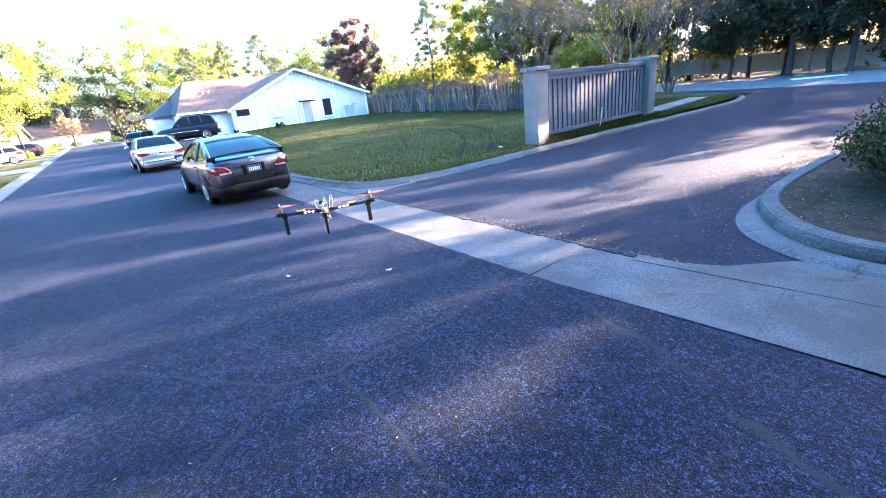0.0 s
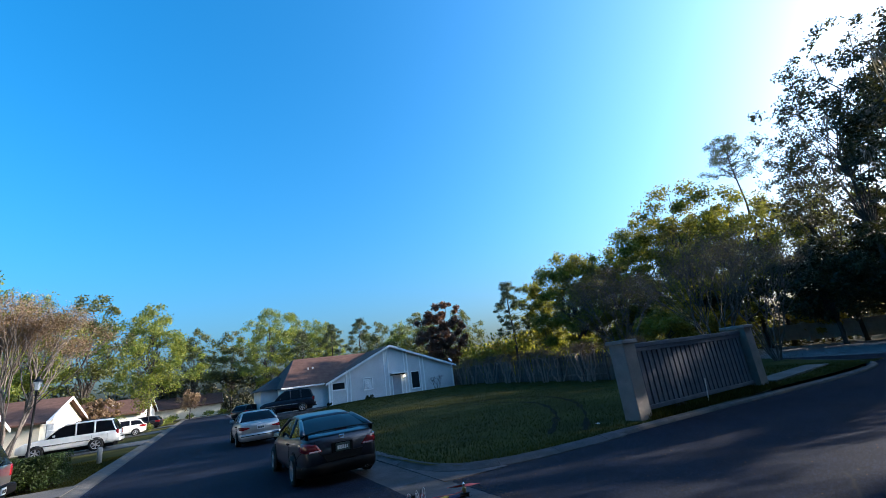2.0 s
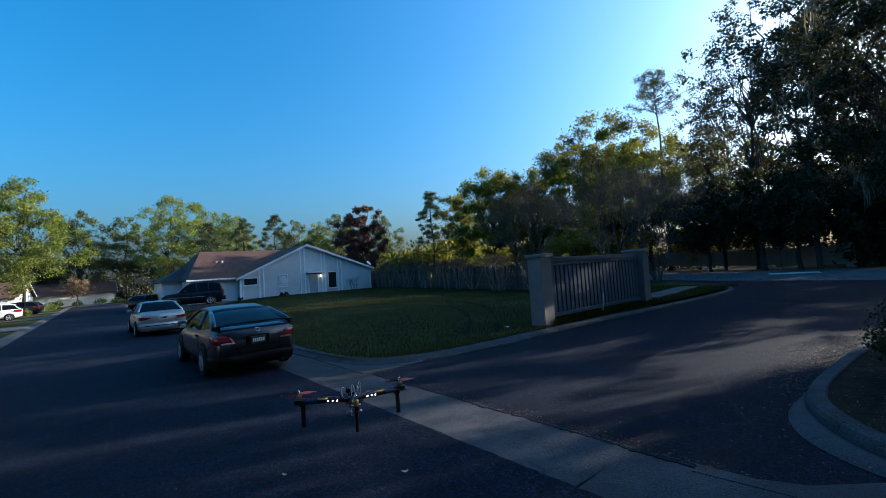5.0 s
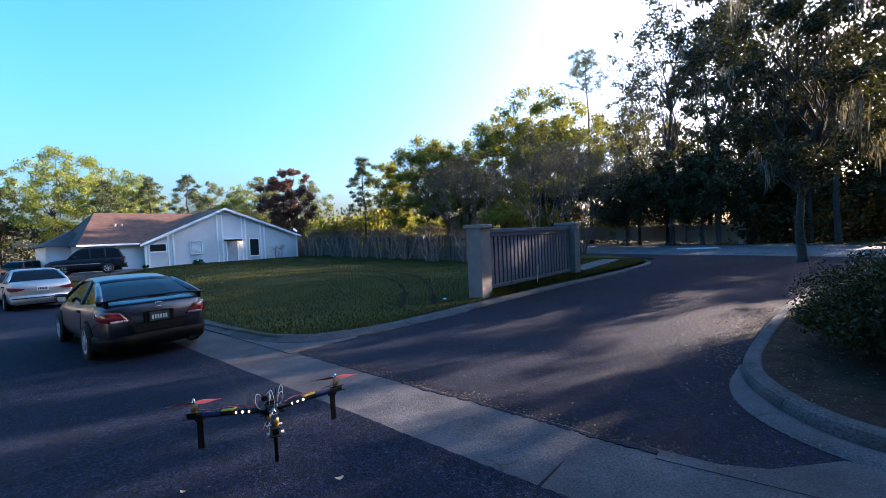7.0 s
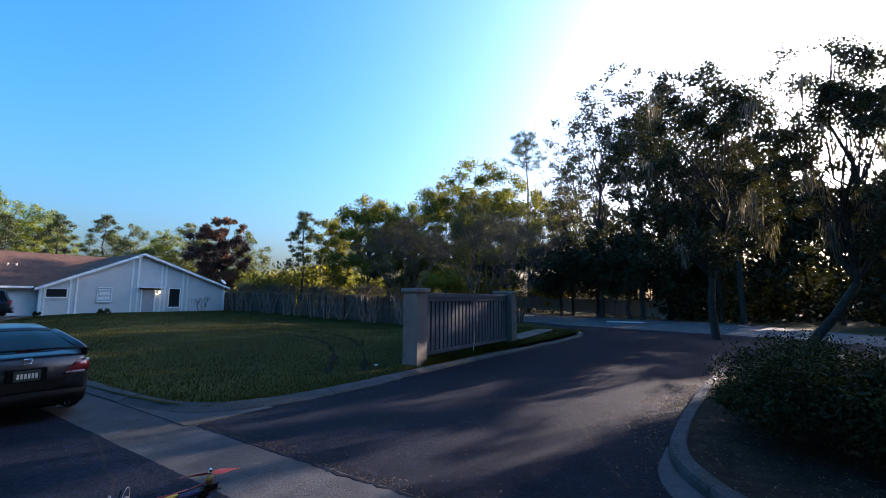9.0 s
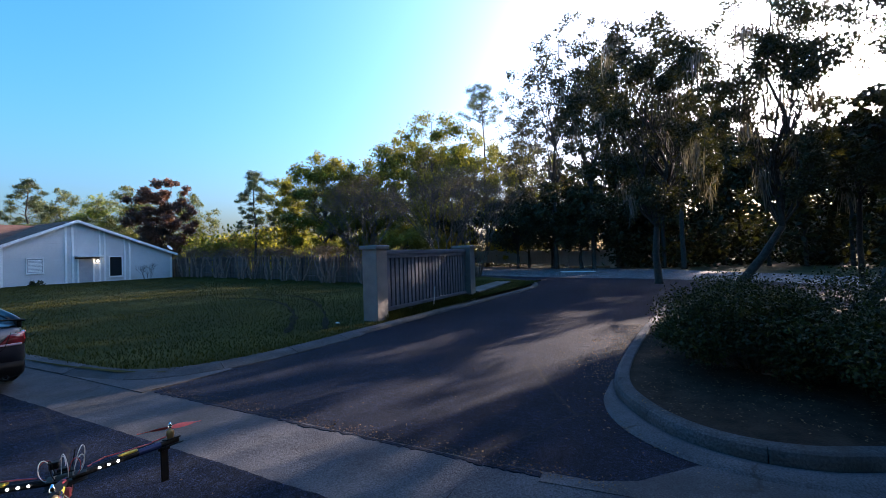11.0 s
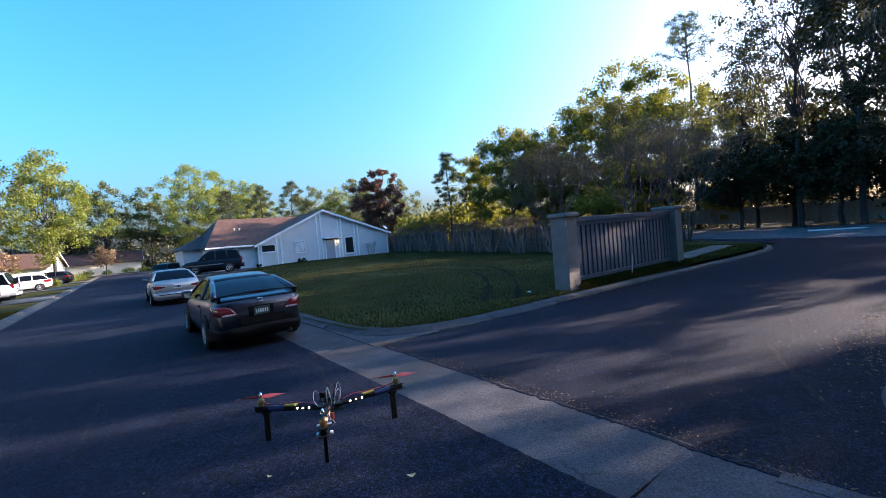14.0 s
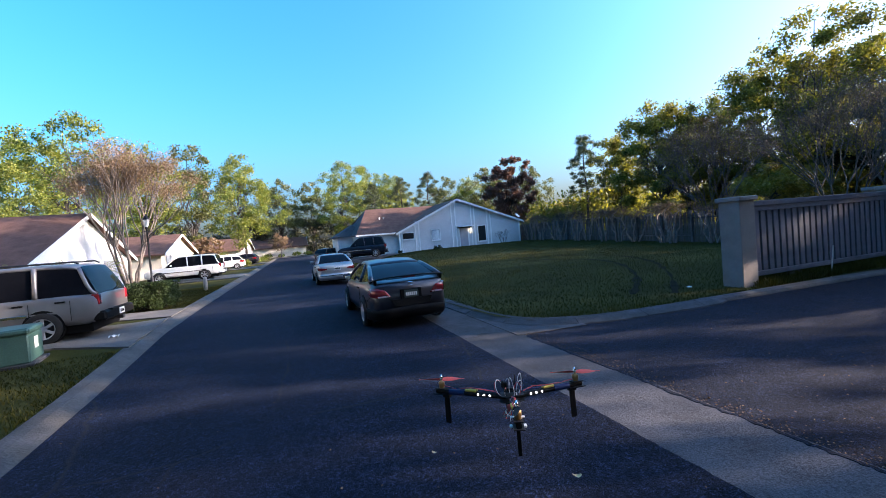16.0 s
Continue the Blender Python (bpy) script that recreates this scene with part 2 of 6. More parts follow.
M = {
    # street and drive bases hold the dark blue of skylit shade
    "asphalt": asphalt_material("street_asphalt_blue_shade", (0.0058, 0.0085, 0.0175), (0.0108, 0.0148, 0.028), (0.02, 0.02, 0.02)),
    "asphalt2": asphalt_material("drive_asphalt_blue_shade", (0.0054, 0.0078, 0.016), (0.01, 0.0136, 0.0256), (0.02, 0.02, 0.02)),
    # main road base is paled to stand for sky sheen at grazing angles
    "asphalt_sheen": asphalt_material("main_road_asphalt", (0.09, 0.09, 0.095), (0.14, 0.139, 0.14), (0.03, 0.03, 0.03)),
    # slight blue in this concrete stands for shade lit by the sky
    "concrete": surface("gutter_concrete", (0.046, 0.047, 0.053), (0.082, 0.083, 0.09), 1.8, 0.9, fine=60, bump=0.5, grit=0.6, stain=(0.042, 0.04, 0.038), cracks=0.32, spec=0.2),
    # stained, with the base also darkened for shade over the driveway
    "drive_concrete": surface("stained_shade_drive_concrete", (0.06, 0.057, 0.053), (0.115, 0.109, 0.101), 0.9, 0.9, fine=34, bump=0.4, stain=(0.045, 0.042, 0.037), cracks=0.5),
    "kerb_old": surface("old_kerb_concrete", (0.04, 0.038, 0.036), (0.085, 0.08, 0.075), 2.2, 0.9, fine=30, bump=0.5, stain=(0.035, 0.033, 0.028), cracks=0.5),
    "kerb": surface("kerb_concrete", (0.046, 0.047, 0.052), (0.088, 0.088, 0.093), 2.5, 0.88, fine=45, bump=0.6, grit=0.6, vary=0.08, stain=(0.036, 0.035, 0.032), spec=0.2),
    "soil": surface("leaf_litter", (0.018, 0.011, 0.008), (0.046, 0.029, 0.02), 5.0, 0.95, fine=38, bump=0.8, spec=0.1),
    "mud": surface("wet_mud", (0.008, 0.0065, 0.004), (0.018, 0.014, 0.008), 3.0, 0.95, fine=30, bump=0.8, spec=0.05),
    "grass_base": surface("turf", (0.024, 0.026, 0.006), (0.042, 0.042, 0.009), 0.5, 0.95, fine=30, bump=0.5, stain=(0.095, 0.078, 0.024), spec=0.05),
    "ground": surface("wood_floor", (0.035, 0.035, 0.014), (0.075, 0.065, 0.03), 0.3, 0.95, fine=12, bump=0.5, spec=0.1),
    "stucco": surface("gate_stucco", (0.165, 0.15, 0.14), (0.225, 0.205, 0.19), 3.0, 0.9, fine=70, bump=0.35, stain=(0.12, 0.108, 0.1)),
    "beige_wall": surface("beige_wall_paint", (0.3, 0.275, 0.245), (0.38, 0.35, 0.31), 3.0, 0.85, fine=50, bump=0.2, vary=0.05),
    "gate_board": surface("gate_board", (0.075, 0.079, 0.097), (0.112, 0.117, 0.14), 4.0, 0.8, fine=45, bump=0.2, vary=0.08),
    # backing is coloured near black to draw the shadow between the battens
    "gate_gap_shade": surface("gate_backing_shade", (0.018, 0.018, 0.022), (0.032, 0.032, 0.038), 4.0, 0.9, fine=45, bump=0.2),
    "old_wood": surface("weathered_fence", (0.038, 0.036, 0.037), (0.1, 0.093, 0.092), 3.0, 0.9, fine=35, bump=0.4, vary=0.25),
    "bark": surface("bark", (0.02, 0.017, 0.015), (0.055, 0.047, 0.041), 7.0, 0.95, fine=22, bump=0.9),
    "bark_mid": surface("brown_bark", (0.05, 0.042, 0.036), (0.11, 0.092, 0.08), 6.0, 0.9, fine=22, bump=0.4),
    "bark_pale": surface("pale_bark", (0.1, 0.082, 0.07), (0.21, 0.175, 0.15), 6.0, 0.85, fine=22, bump=0.4),
    "siding": surface("white_siding", (0.52, 0.52, 0.515), (0.62, 0.62, 0.61), 0.8, 0.6, fine=25, bump=0.05),
    "trim": surface("white_trim", (0.78, 0.78, 0.76), (0.86, 0.86, 0.84), 2.0, 0.5, fine=25, bump=0.03),
    "cream": surface("cream_stucco", (0.62, 0.55, 0.43), (0.72, 0.65, 0.52), 0.8, 0.8, fine=30, bump=0.1),
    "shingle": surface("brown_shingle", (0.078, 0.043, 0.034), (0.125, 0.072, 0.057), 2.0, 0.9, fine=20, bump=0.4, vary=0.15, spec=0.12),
    # near-black copy of the roof shingle, holding the shade on the wing
    "shingle_shaded": surface("shaded_shingle", (0.022, 0.02, 0.022), (0.042, 0.038, 0.04), 2.0, 0.9, fine=20, bump=0.4),
    "leaf_oak": leaf_material("oak_leaf", [(0.017, 0.02, 0.009), (0.031, 0.034, 0.014), (0.058, 0.054, 0.022)], 0.22, 0.3),
    "leaf_spring": leaf_material("spring_leaf", [(0.075, 0.108, 0.022), (0.14, 0.178, 0.034), (0.26, 0.268, 0.055)], 0.52),
    "leaf_mid": leaf_material("green_leaf", [(0.04, 0.05, 0.014), (0.075, 0.088, 0.022), (0.14, 0.145, 0.035)], 0.4),
    "leaf_hedge": leaf_material("clipped_hedge_leaf", [(0.02, 0.034, 0.011), (0.036, 0.06, 0.017), (0.07, 0.1, 0.028)], 0.3, 0.3),
    "leaf_yellow": leaf_material("yellow_leaf", [(0.16, 0.13, 0.02), (0.24, 0.19, 0.03), (0.30, 0.22, 0.03)], 0.45),
    "leaf_red": leaf_material("maroon_leaf", [(0.06, 0.027, 0.026), (0.1, 0.047, 0.04), (0.15, 0.075, 0.06)], 0.35),
    "leaf_pine": leaf_material("pine_needle", [(0.03, 0.045, 0.016), (0.05, 0.07, 0.022), (0.07, 0.09, 0.03)], 0.25),
    "leaf_dry": leaf_material("dry_bud", [(0.14, 0.085, 0.06), (0.2, 0.13, 0.08), (0.26, 0.18, 0.11)], 0.35),
    "leaf_bush": leaf_material("hedge_leaf", [(0.011, 0.015, 0.005), (0.021, 0.027, 0.009), (0.06, 0.062, 0.02)], 0.25, 0.18),
    "moss": leaf_material("hanging_moss", [(0.09, 0.08, 0.073), (0.14, 0.124, 0.114), (0.21, 0.185, 0.172)], 0.2, 0.1),
    # twig and woodland leaf colours include the pale glare over backlit trees
    "twig": leaf_material("dry_twig", [(0.07, 0.054, 0.045), (0.11, 0.085, 0.07), (0.17, 0.132, 0.108)], 0.25, 0.1),
    "leaf_wood": leaf_material("woodland_leaf", [(0.062, 0.072, 0.018), (0.125, 0.13, 0.028), (0.24, 0.222, 0.05)], 0.58, 0.2),
    "blade": leaf_material("grass_blade", [(0.023, 0.0255, 0.006), (0.039, 0.04, 0.009), (0.068, 0.058, 0.016)], 0.25, 0.05),
}


# ---------------- mesh helpers ----------------
class Geo:
    """Plain lists of corners and faces, filled piece by piece."""

    def __init__(self):
        self.v, self.f = [], []

    def add(self, verts, faces):
        k = len(self.v)
        self.v += [tuple(p) for p in verts]
        self.f += [tuple(i + k for i in f) for f in faces]
        return self

    def box(self, x0, x1, y0, y1, z0, z1, c=0.0, m=None):
        """A block with chamfered edges of size c."""
        c = min(c, (x1 - x0) / 2.01, (y1 - y0) / 2.01, (z1 - z0) / 2.01)
        if c <= 0:
            vs = [(x, y, z) for x in (x0, x1) for y in (y0, y1) for z in (z0, z1)]
            fs = [(0, 1, 3, 2), (4, 6, 7, 5), (0, 4, 5, 1), (2, 3, 7, 6), (0, 2, 6, 4), (1, 5, 7, 3)]
        else:
            ring = [(x0, y0 + c), (x0 + c, y0), (x1 - c, y0), (x1, y0 + c), (x1, y1 - c), (x1 - c, y1), (x0 + c, y1), (x0, y1 - c)]
            inn = [(x0 + c, y0 + c), (x0 + c, y0 + c), (x1 - c, y0 + c), (x1 - c, y0 + c), (x1 - c, y1 - c), (x1 - c, y1 - c), (x0 + c, y1 - c), (x0 + c, y1 - c)]
            vs = [(*p, z0) for p in inn] + [(*p, z0 + c) for p in ring] + [(*p, z1 - c) for p in ring] + [(*p, z1) for p in inn]
            fs = [(i + 8 * r, (i + 1) % 8 + 8 * r, (i + 1) % 8 + 8 * r + 8, i + 8 * r + 8) for r in range(3) for i in range(8)]
            fs += [(6, 4, 2, 0), (24, 26, 28, 30)]
        if m is not None:
            vs = [m @ Vector(p) for p in vs]
        return self.add(vs, fs)

    def tube(self, pts, radii, n=6, caps=True):
        pts = [Vector(p) for p in pts]
        if isinstance(radii, (int, float)):
            radii = [radii] * len(pts)
        vs, fs, side = [], [], None
        for i, p in enumerate(pts):
            d = (pts[min(i + 1, len(pts) - 1)] - pts[max(i - 1, 0)]).normalized()
            side = d.orthogonal() if side is None else (side - d * side.dot(d))
            side = side.normalized() if side.length > 1e-6 else d.orthogonal().normalized()
            up = d.cross(side)
            vs += [p + (side * math.cos(a) + up * math.sin(a)) * radii[i] for a in (2 * math.pi * k / n for k in range(n))]
        for i in range(len(pts) - 1):
            fs += [(i * n + k, i * n + (k + 1) % n, (i + 1) * n + (k + 1) % n, (i + 1) * n + k) for k in range(n)]
        if caps:
            fs += [tuple(range(n))[::-1], tuple(range((len(pts) - 1) * n, len(pts) * n))]
        return self.add(vs, fs)

    def lathe(self, rz, n=16, m=None):
        """A turned form about z from (radius, height) pairs."""
        vs = [(r * math.cos(2 * math.pi * k / n), r * math.sin(2 * math.pi * k / n), z) for r, z in rz for k in range(n)]
        fs = [(i * n + k, i * n + (k + 1) % n, (i + 1) * n + (k + 1) % n, (i + 1) * n + k) for i in range(len(rz) - 1) for k in range(n)]
        fs += [tuple(range(n))[::-1], tuple(range((len(rz) - 1) * n, len(rz) * n))]
        if m is not None:
            vs = [m @ Vector(p) for p in vs]
        return self.add(vs, fs)

    def loft(self, rings, closed=True, caps=True):
        n = len(rings[0])
        vs = [p for r in rings for p in r]
        last = n if closed else n - 1
        fs = [(i * n + k, i * n + (k + 1) % n, (i + 1) * n + (k + 1) % n, (i + 1) * n + k) for i in range(len(rings) - 1) for k in range(last)]
        if caps and closed:
            fs += [tuple(range(n))[::-1], tuple(range((len(rings) - 1) * n, len(rings) * n))]
        return self.add(vs, fs)

    def slab(self, poly, z0, z1):
        """A flat plate of any outline."""
        n = len(poly)
        vs = [(x, y, z0) for x, y in poly] + [(x, y, z1) for x, y in poly]
        return self.add(vs, [tuple(range(n))[::-1], tuple(range(n, 2 * n))] + [(k, (k + 1) % n, (k + 1) % n + n, k + n) for k in range(n)])

    def mesh(self, name, material, smooth=False):
        me = bpy.data.meshes.new(name)
        me.from_pydata(self.v, [], self.f)
        me.materials.append(material)
        if smooth:
            me.polygons.foreach_set("use_smooth", [True] * len(me.polygons))
        me.update()
        return me


def part(name, geo, material, parent=None, label="", smooth=False, at=None):
    ob = new(name, geo if isinstance(geo, bpy.types.Mesh) else geo.mesh(name, material, smooth))
    ob.parent = parent
    if at is not None:
        ob.matrix_basis = at
    return tagged(ob, label)


def thing(name, label, category, group="", kind="", at=None):
    ob = new(name)
    ob.empty_display_size = 0.2
    if at is not None:
        ob.matrix_basis = at
    return tagged(ob, label, category, group, kind)


def structure(name, geo, material, label, category, smooth=False):
    return tagged(part(name, geo, material, None, "", smooth), label, category, "", "structure")


def strip(pts, left, right, z, n_cross=1, crown=None):
    """A ribbon along a line in plan, between two offsets to its side (positive to the right)."""
    g = Geo()
    P = [Vector((*p, 0)) for p in pts]
    rows = []
    for i, p in enumerate(P):
        d = (P[min(i + 1, len(P) - 1)] - P[max(i - 1, 0)]).normalized()
        s = Vector((d.y, -d.x, 0))
        rows.append([p + s * (left + (right - left) * k / n_cross) + Vector((0, 0, crown(k / n_cross) if crown else z)) for k in range(n_cross + 1)])
    return g.loft([[tuple(q) for q in r] for r in rows], closed=False)


def smooth_line(pts, n=6):
    """A rounded line through points in plan (Catmull-Rom)."""
    out, P = [], [pts[0], *pts, pts[-1]]
    for i in range(1, len(P) - 2):
        p0, p1, p2, p3 = (np.array(P[i + k], float) for k in (-1, 0, 1, 2))
        for t in (k / n for k in range(n)):
            out.append(tuple(0.5 * (2 * p1 + (p2 - p0) * t + (2 * p0 - 5 * p1 + 4 * p2 - p3) * t**2 + (3 * p1 - p0 - 3 * p2 + p3) * t**3)))
    return out + [tuple(pts[-1])]


def step(a, b, v):
    t = min(1.0, max(0.0, (v - a) / (b - a)))
    return t * t * (3 - 2 * t)


# ---------------- ground, roads, kerbs ----------------
def lawn_height(x, y):
    rise = 0.45 * step(12, 42, y) * step(3, 14, x) + 0.03 * noise.noise((x * 0.25, y * 0.25, 0))
    return 0.07 + rise


g = Geo()
g.add([(-1500, -1500, -0.12), (1500, -1500, -0.12), (1500, 1500, -0.12), (-1500, 1500, -0.12)], [(0, 1, 2, 3)])
structure("ground", g, M["ground"], "dark earth and leaf litter under the trees", "ground")

structure("road", strip([(0, y) for y in range(-40, 131, 10)], -3.6, 3.0, 0, 6, lambda u: 0.05 * (1 - (2 * u - 1) ** 2) - 0.006), M["asphalt"], "worn asphalt street with fine cracks, its base coloured as blue shade", "road", True)
SIDE = [(3.84, -40), (3.84, 11.5), (4.6, 9.2), (5.4, 7.8), (7.5, 7.6), (14, 7.4), (20, 7.1), (24, 7.1), (27.6, 8.6), (35.3, 15.9), (45, 30), (52, 48), (60, 90), (72, 90), (66, 50), (56, 24), (50, 14), (47, 7), (43, 0), (32, -9), (20, -18), (10, -40)]
structure("side_road", Geo().slab(SIDE, -0.1, -0.012), M["asphalt2"], "asphalt entrance drive meeting the main road, its base dark with blue shade", "road")
structure("main_road", Geo().slab([(35.3, 15.9), (45, 30), (52, 48), (60, 90), (71.8, 90), (65.8, 50), (55.8, 24), (49.8, 14), (46.8, 7), (42.8, 0), (31.8, -9), (19.8, -18), (9.8, -39.8), (3.9, -39.8), (14, -20), (22, -11), (28, -3.5), (30.5, 3), (32.2, 9.5)], -0.1, -0.007), M["asphalt_sheen"], "main road asphalt, base paled for the grazing sky sheen", "road")
# far bend of the street
structure("road_end", Geo().slab([(-60, 118), (60, 118), (60, 131), (-60, 131)], -0.1, 0.004), M["asphalt"], "asphalt cross street at the far end", "road")

GUTTER = [(3.35, y) for y in (130, 100, 70, 50, 35, 25, 18, 12, 9, 7, 5, 3, 1.5)] + [(3.45, 0.5), (3.6, -1), (3.7, -4), (3.75, -40)]
gutter = tagged(thing("gutter", "pale concrete valley gutter along the street", "gutter", kind="structure"))
part("bedding", strip(GUTTER, 0.53, -0.56, 0, 1, lambda u: -0.02), M["soil"], gutter)
GP = [(3.35, 130 - 3.2 * k) for k in range(40)] + [(3.38, 2.1), (3.5, 0.2), (3.66, -2.4), (3.72, -5.5), (3.75, -40)]
for n, (p, q) in enumerate(zip(GP, GP[1:])):
    p, q = np.array(p), np.array(q)
    d = (q - p) / np.linalg.norm(q - p) * 0.0015
    pts = [tuple(p + d + (q - p - 2 * d) * k / 3) for k in range(4)]
    lift = 0.003 * math.sin(n * 2.3)
    part("slab", strip(pts, 0.52, -0.55, 0, 4, lambda u: 0.003 + 0.4 * lift - 0.014 * math.sin(math.pi * u)), M["concrete"], gutter)
def left_kerb(y):
    """The line of the rolled kerb on the far side of the street, which bends in a little near the corner."""
    return -3.42 + 0.84 * (1 - step(4, 17, y))


structure("gutter_left", strip([(left_kerb(y), y) for y in range(-40, 131, 2)], -0.42, 0.13, 0, 6, lambda u: 0.1 * (1 - step(0.2, 0.85, u)) + 0.003), M["kerb_old"], "stained old concrete rolled kerb along the street", "kerb")

# lawn of the open lot
def lawn_left(y):
    return float(np.interp(y, [7.42, 7.52, 7.7, 8.1, 8.9, 10.5, 12, 200], [8.8, 6.5, 5.4, 4.45, 4.1, 3.93, 3.9, 3.9]))


rows = []
for y in [7.42, 7.52, 7.6, 7.7, 7.9, 8.1, 8.5, 8.9, 9.8, 10.5, 12] + [14 + 2 * k for k in range(45)]:
    x0, x1 = lawn_left(y), float(np.interp(y, [7.4, 8.0, 16, 30, 48, 110], [24, 26.8, 34.5, 44, 51, 64]))
    rows.append([(x, y, lawn_height(x, y)) for x in (x0 + (x1 - x0) * (k / 40) ** 1.3 for k in range(41))])
structure("lawn", Geo().loft(rows, closed=False), M["grass_base"], "rough mown green lawn with tyre marks and dry patches", "lawn", True)

structure("corner_apron", Geo().slab([(3.78, 7.47), (5.2, 7.35), (5.3, 7.8), (4.75, 8.2), (4.4, 8.95), (4.2, 10.4), (4.1, 12.5), (3.78, 12.5)], -0.05, 0.007), M["concrete"], "pale concrete apron at the corner of the lawn", "gutter")

# tyre ruts worn into the lawn: two wheels that left the drive, swung round and came back
RUTS = [smooth_line(line, 10) for line in (
    [(8.6, 8.4), (9.9, 9.6), (11.75, 11.5), (14.2, 14.6), (15.5, 18.0), (14.6, 21.0), (12.0, 22.4)],
    [(7.8, 8.9), (9.3, 10.3), (11.1, 12.3), (12.9, 15.0), (13.7, 17.6), (12.9, 19.8), (11.2, 20.6)])]
for line in RUTS:
    rows = []
    for i, (x, y) in enumerate(line):
        xa, ya = line[max(i - 1, 0)]
        xb, yb = line[min(i + 1, len(line) - 1)]
        ln = math.hypot(xb - xa, yb - ya)
        nx, ny = -(yb - ya) / ln, (xb - xa) / ln
        wob = max(0.02, 0.08 + 0.16 * noise.noise((x * 1.3, y * 1.3, 5)))
        rows.append([(x + nx * wob * s, y + ny * wob * s, lawn_height(x, y) + (0.012 if s else 0.006)) for s in (-1, 0, 1)])
    structure("tyre_rut", Geo().loft(rows, closed=False), M["mud"], "dark muddy tyre rut curving through the lawn", "rut")

for side, x0, x1 in ((-1, -75, -3.72),):
    rows = [[(x0 + (left_kerb(y) - 0.36 - x0) * (1 - (1 - k / 24) ** 2), y, 0.085 + 0.02 * noise.noise((k, y * 0.3, 3))) for k in range(25)] for y in range(-40, 119, 3)]
    structure("lawn_left", Geo().loft(rows, closed=False), M["grass_base"], "short green front lawns beside the street", "lawn", True)


# ---------------- trees ----------------
def leaf_quads(centres, radii, count, size, rng, flat=0.75, shell=0.45, droop=0.0):
    """Many small leaf blades, thick towards the outside of ragged clumps."""
    w = np.array([r ** 2 for r in radii])
    which = rng.choice(len(centres), count, p=w / w.sum())
    d = rng.normal(size=(count, 3))
    d /= np.linalg.norm(d, axis=1)[:, None]
    rr = (shell + (1 - shell) * rng.random(count)) ** 0.8 * (0.75 + 0.45 * rng.random(count))
    c = np.array(centres)[which] + d * (rr * np.array(radii)[which])[:, None] * [1, 1, flat]
    u = rng.normal(size=(count, 3))
    u[:, 2] -= droop
    u /= np.linalg.norm(u, axis=1)[:, None]
    v = np.cross(u, rng.normal(size=(count, 3)))
    v /= np.linalg.norm(v, axis=1)[:, None]
    s = size * (0.6 + 0.8 * rng.random(count))[:, None]
    q = np.stack([c - u * s * 0.6, c + v * s * 0.3, c + u * s * 0.6, c - v * s * 0.3], 1).reshape(-1, 3)
    return q


def quad_mesh(name, q, material):
    n = len(q) // 4
    me = bpy.data.meshes.new(name)
    me.vertices.add(4 * n)
    me.vertices.foreach_set("co", np.ascontiguousarray(q, np.float32).ravel())
    me.loops.add(4 * n)
    me.loops.foreach_set("vertex_index", np.arange(4 * n, dtype=np.int32))
    me.polygons.add(n)
    me.polygons.foreach_set("loop_start", np.arange(0, 4 * n, 4, dtype=np.int32))
    me.materials.append(material)
    me.update(calc_edges=True)
    return me


def limb(geo, a, b, r0, r1, rng, bend=0.12, n=5):
    a, b = np.array(a, float), np.array(b, float)
    k = np.linalg.norm(b - a)
    pts = [a + (b - a) * t + rng.normal(size=3) * bend * k * math.sin(math.pi * t) * 0.5 for t in np.linspace(0, 1, n)]
    geo.tube(pts, [r0 + (r1 - r0) * t for t in np.linspace(0, 1, n)], 6 if r0 > 0.06 else 4, False)
    return pts


def crown_tree(name, label, height, radius, trunk, leaf, leaves, size, seed, bark="bark", base=0.35, clumps=26, stems=1, moss=0, open_=0.0, lean=0.0, lean_y=0.0, thin=None):
    """A broadleaf tree: trunk, limbs that reach into ragged clumps, and loose leaves."""
    rng = np.random.default_rng(seed)
    t = thing(name, label, "tree")
    wood = Geo()
    fork = height * base
    top = np.array([lean * fork, lean_y * fork, fork])
    centres, radii = [], []
    mid_h, half = height * (base + 1.0) / 2, height * (1.0 - base) / 2
    lobes = rng.normal(size=(7, 3))
    lobes /= np.linalg.norm(lobes, axis=1)[:, None]
    total = clumps * 3
    for k in range(total):
        zz = 1 - 2 * (k + 0.5) / total
        ang = k * 2.39996 + rng.random() * 0.5
        d = np.array([math.sqrt(1 - zz * zz) * math.cos(ang), math.sqrt(1 - zz * zz) * math.sin(ang), zz])
        bulge = 0.72 + 0.34 * max(0.0, float((lobes @ d).max())) ** 3 + 0.12 * rng.normal()
        f = bulge * (1.0 if k % 3 else 0.55)
        taper = 1.0 - 0.35 * max(0.0, d[2]) ** 2
        centres.append((top[0] + d[0] * radius * f * taper, top[1] + d[1] * radius * f * taper, mid_h + d[2] * half * min(1.0, f) * 0.95))
        radii.append(radius * (0.13 + 0.14 * rng.random()))
    for s in range(stems):
        off = np.array([0.18 * s * math.cos(2.4 * s), 0.18 * s * math.sin(2.4 * s), 0]) * (2 if stems > 1 else 0)
        end = top + (rng.normal(size=3) * [0.25, 0.25, 0.05] * radius * 0.5 if stems > 1 else 0)
        wood.tube([off + [0, 0, -0.15], off + [0, 0, 0.15], off + (end - off) * 0.5 + rng.normal(size=3) * 0.08, end], [trunk * 1.5, trunk * 1.05, trunk * 0.9, trunk * 0.75], 8)
    lead = np.array([top[0] + rng.normal() * 0.4, top[1] + rng.normal() * 0.4, height * 0.93])
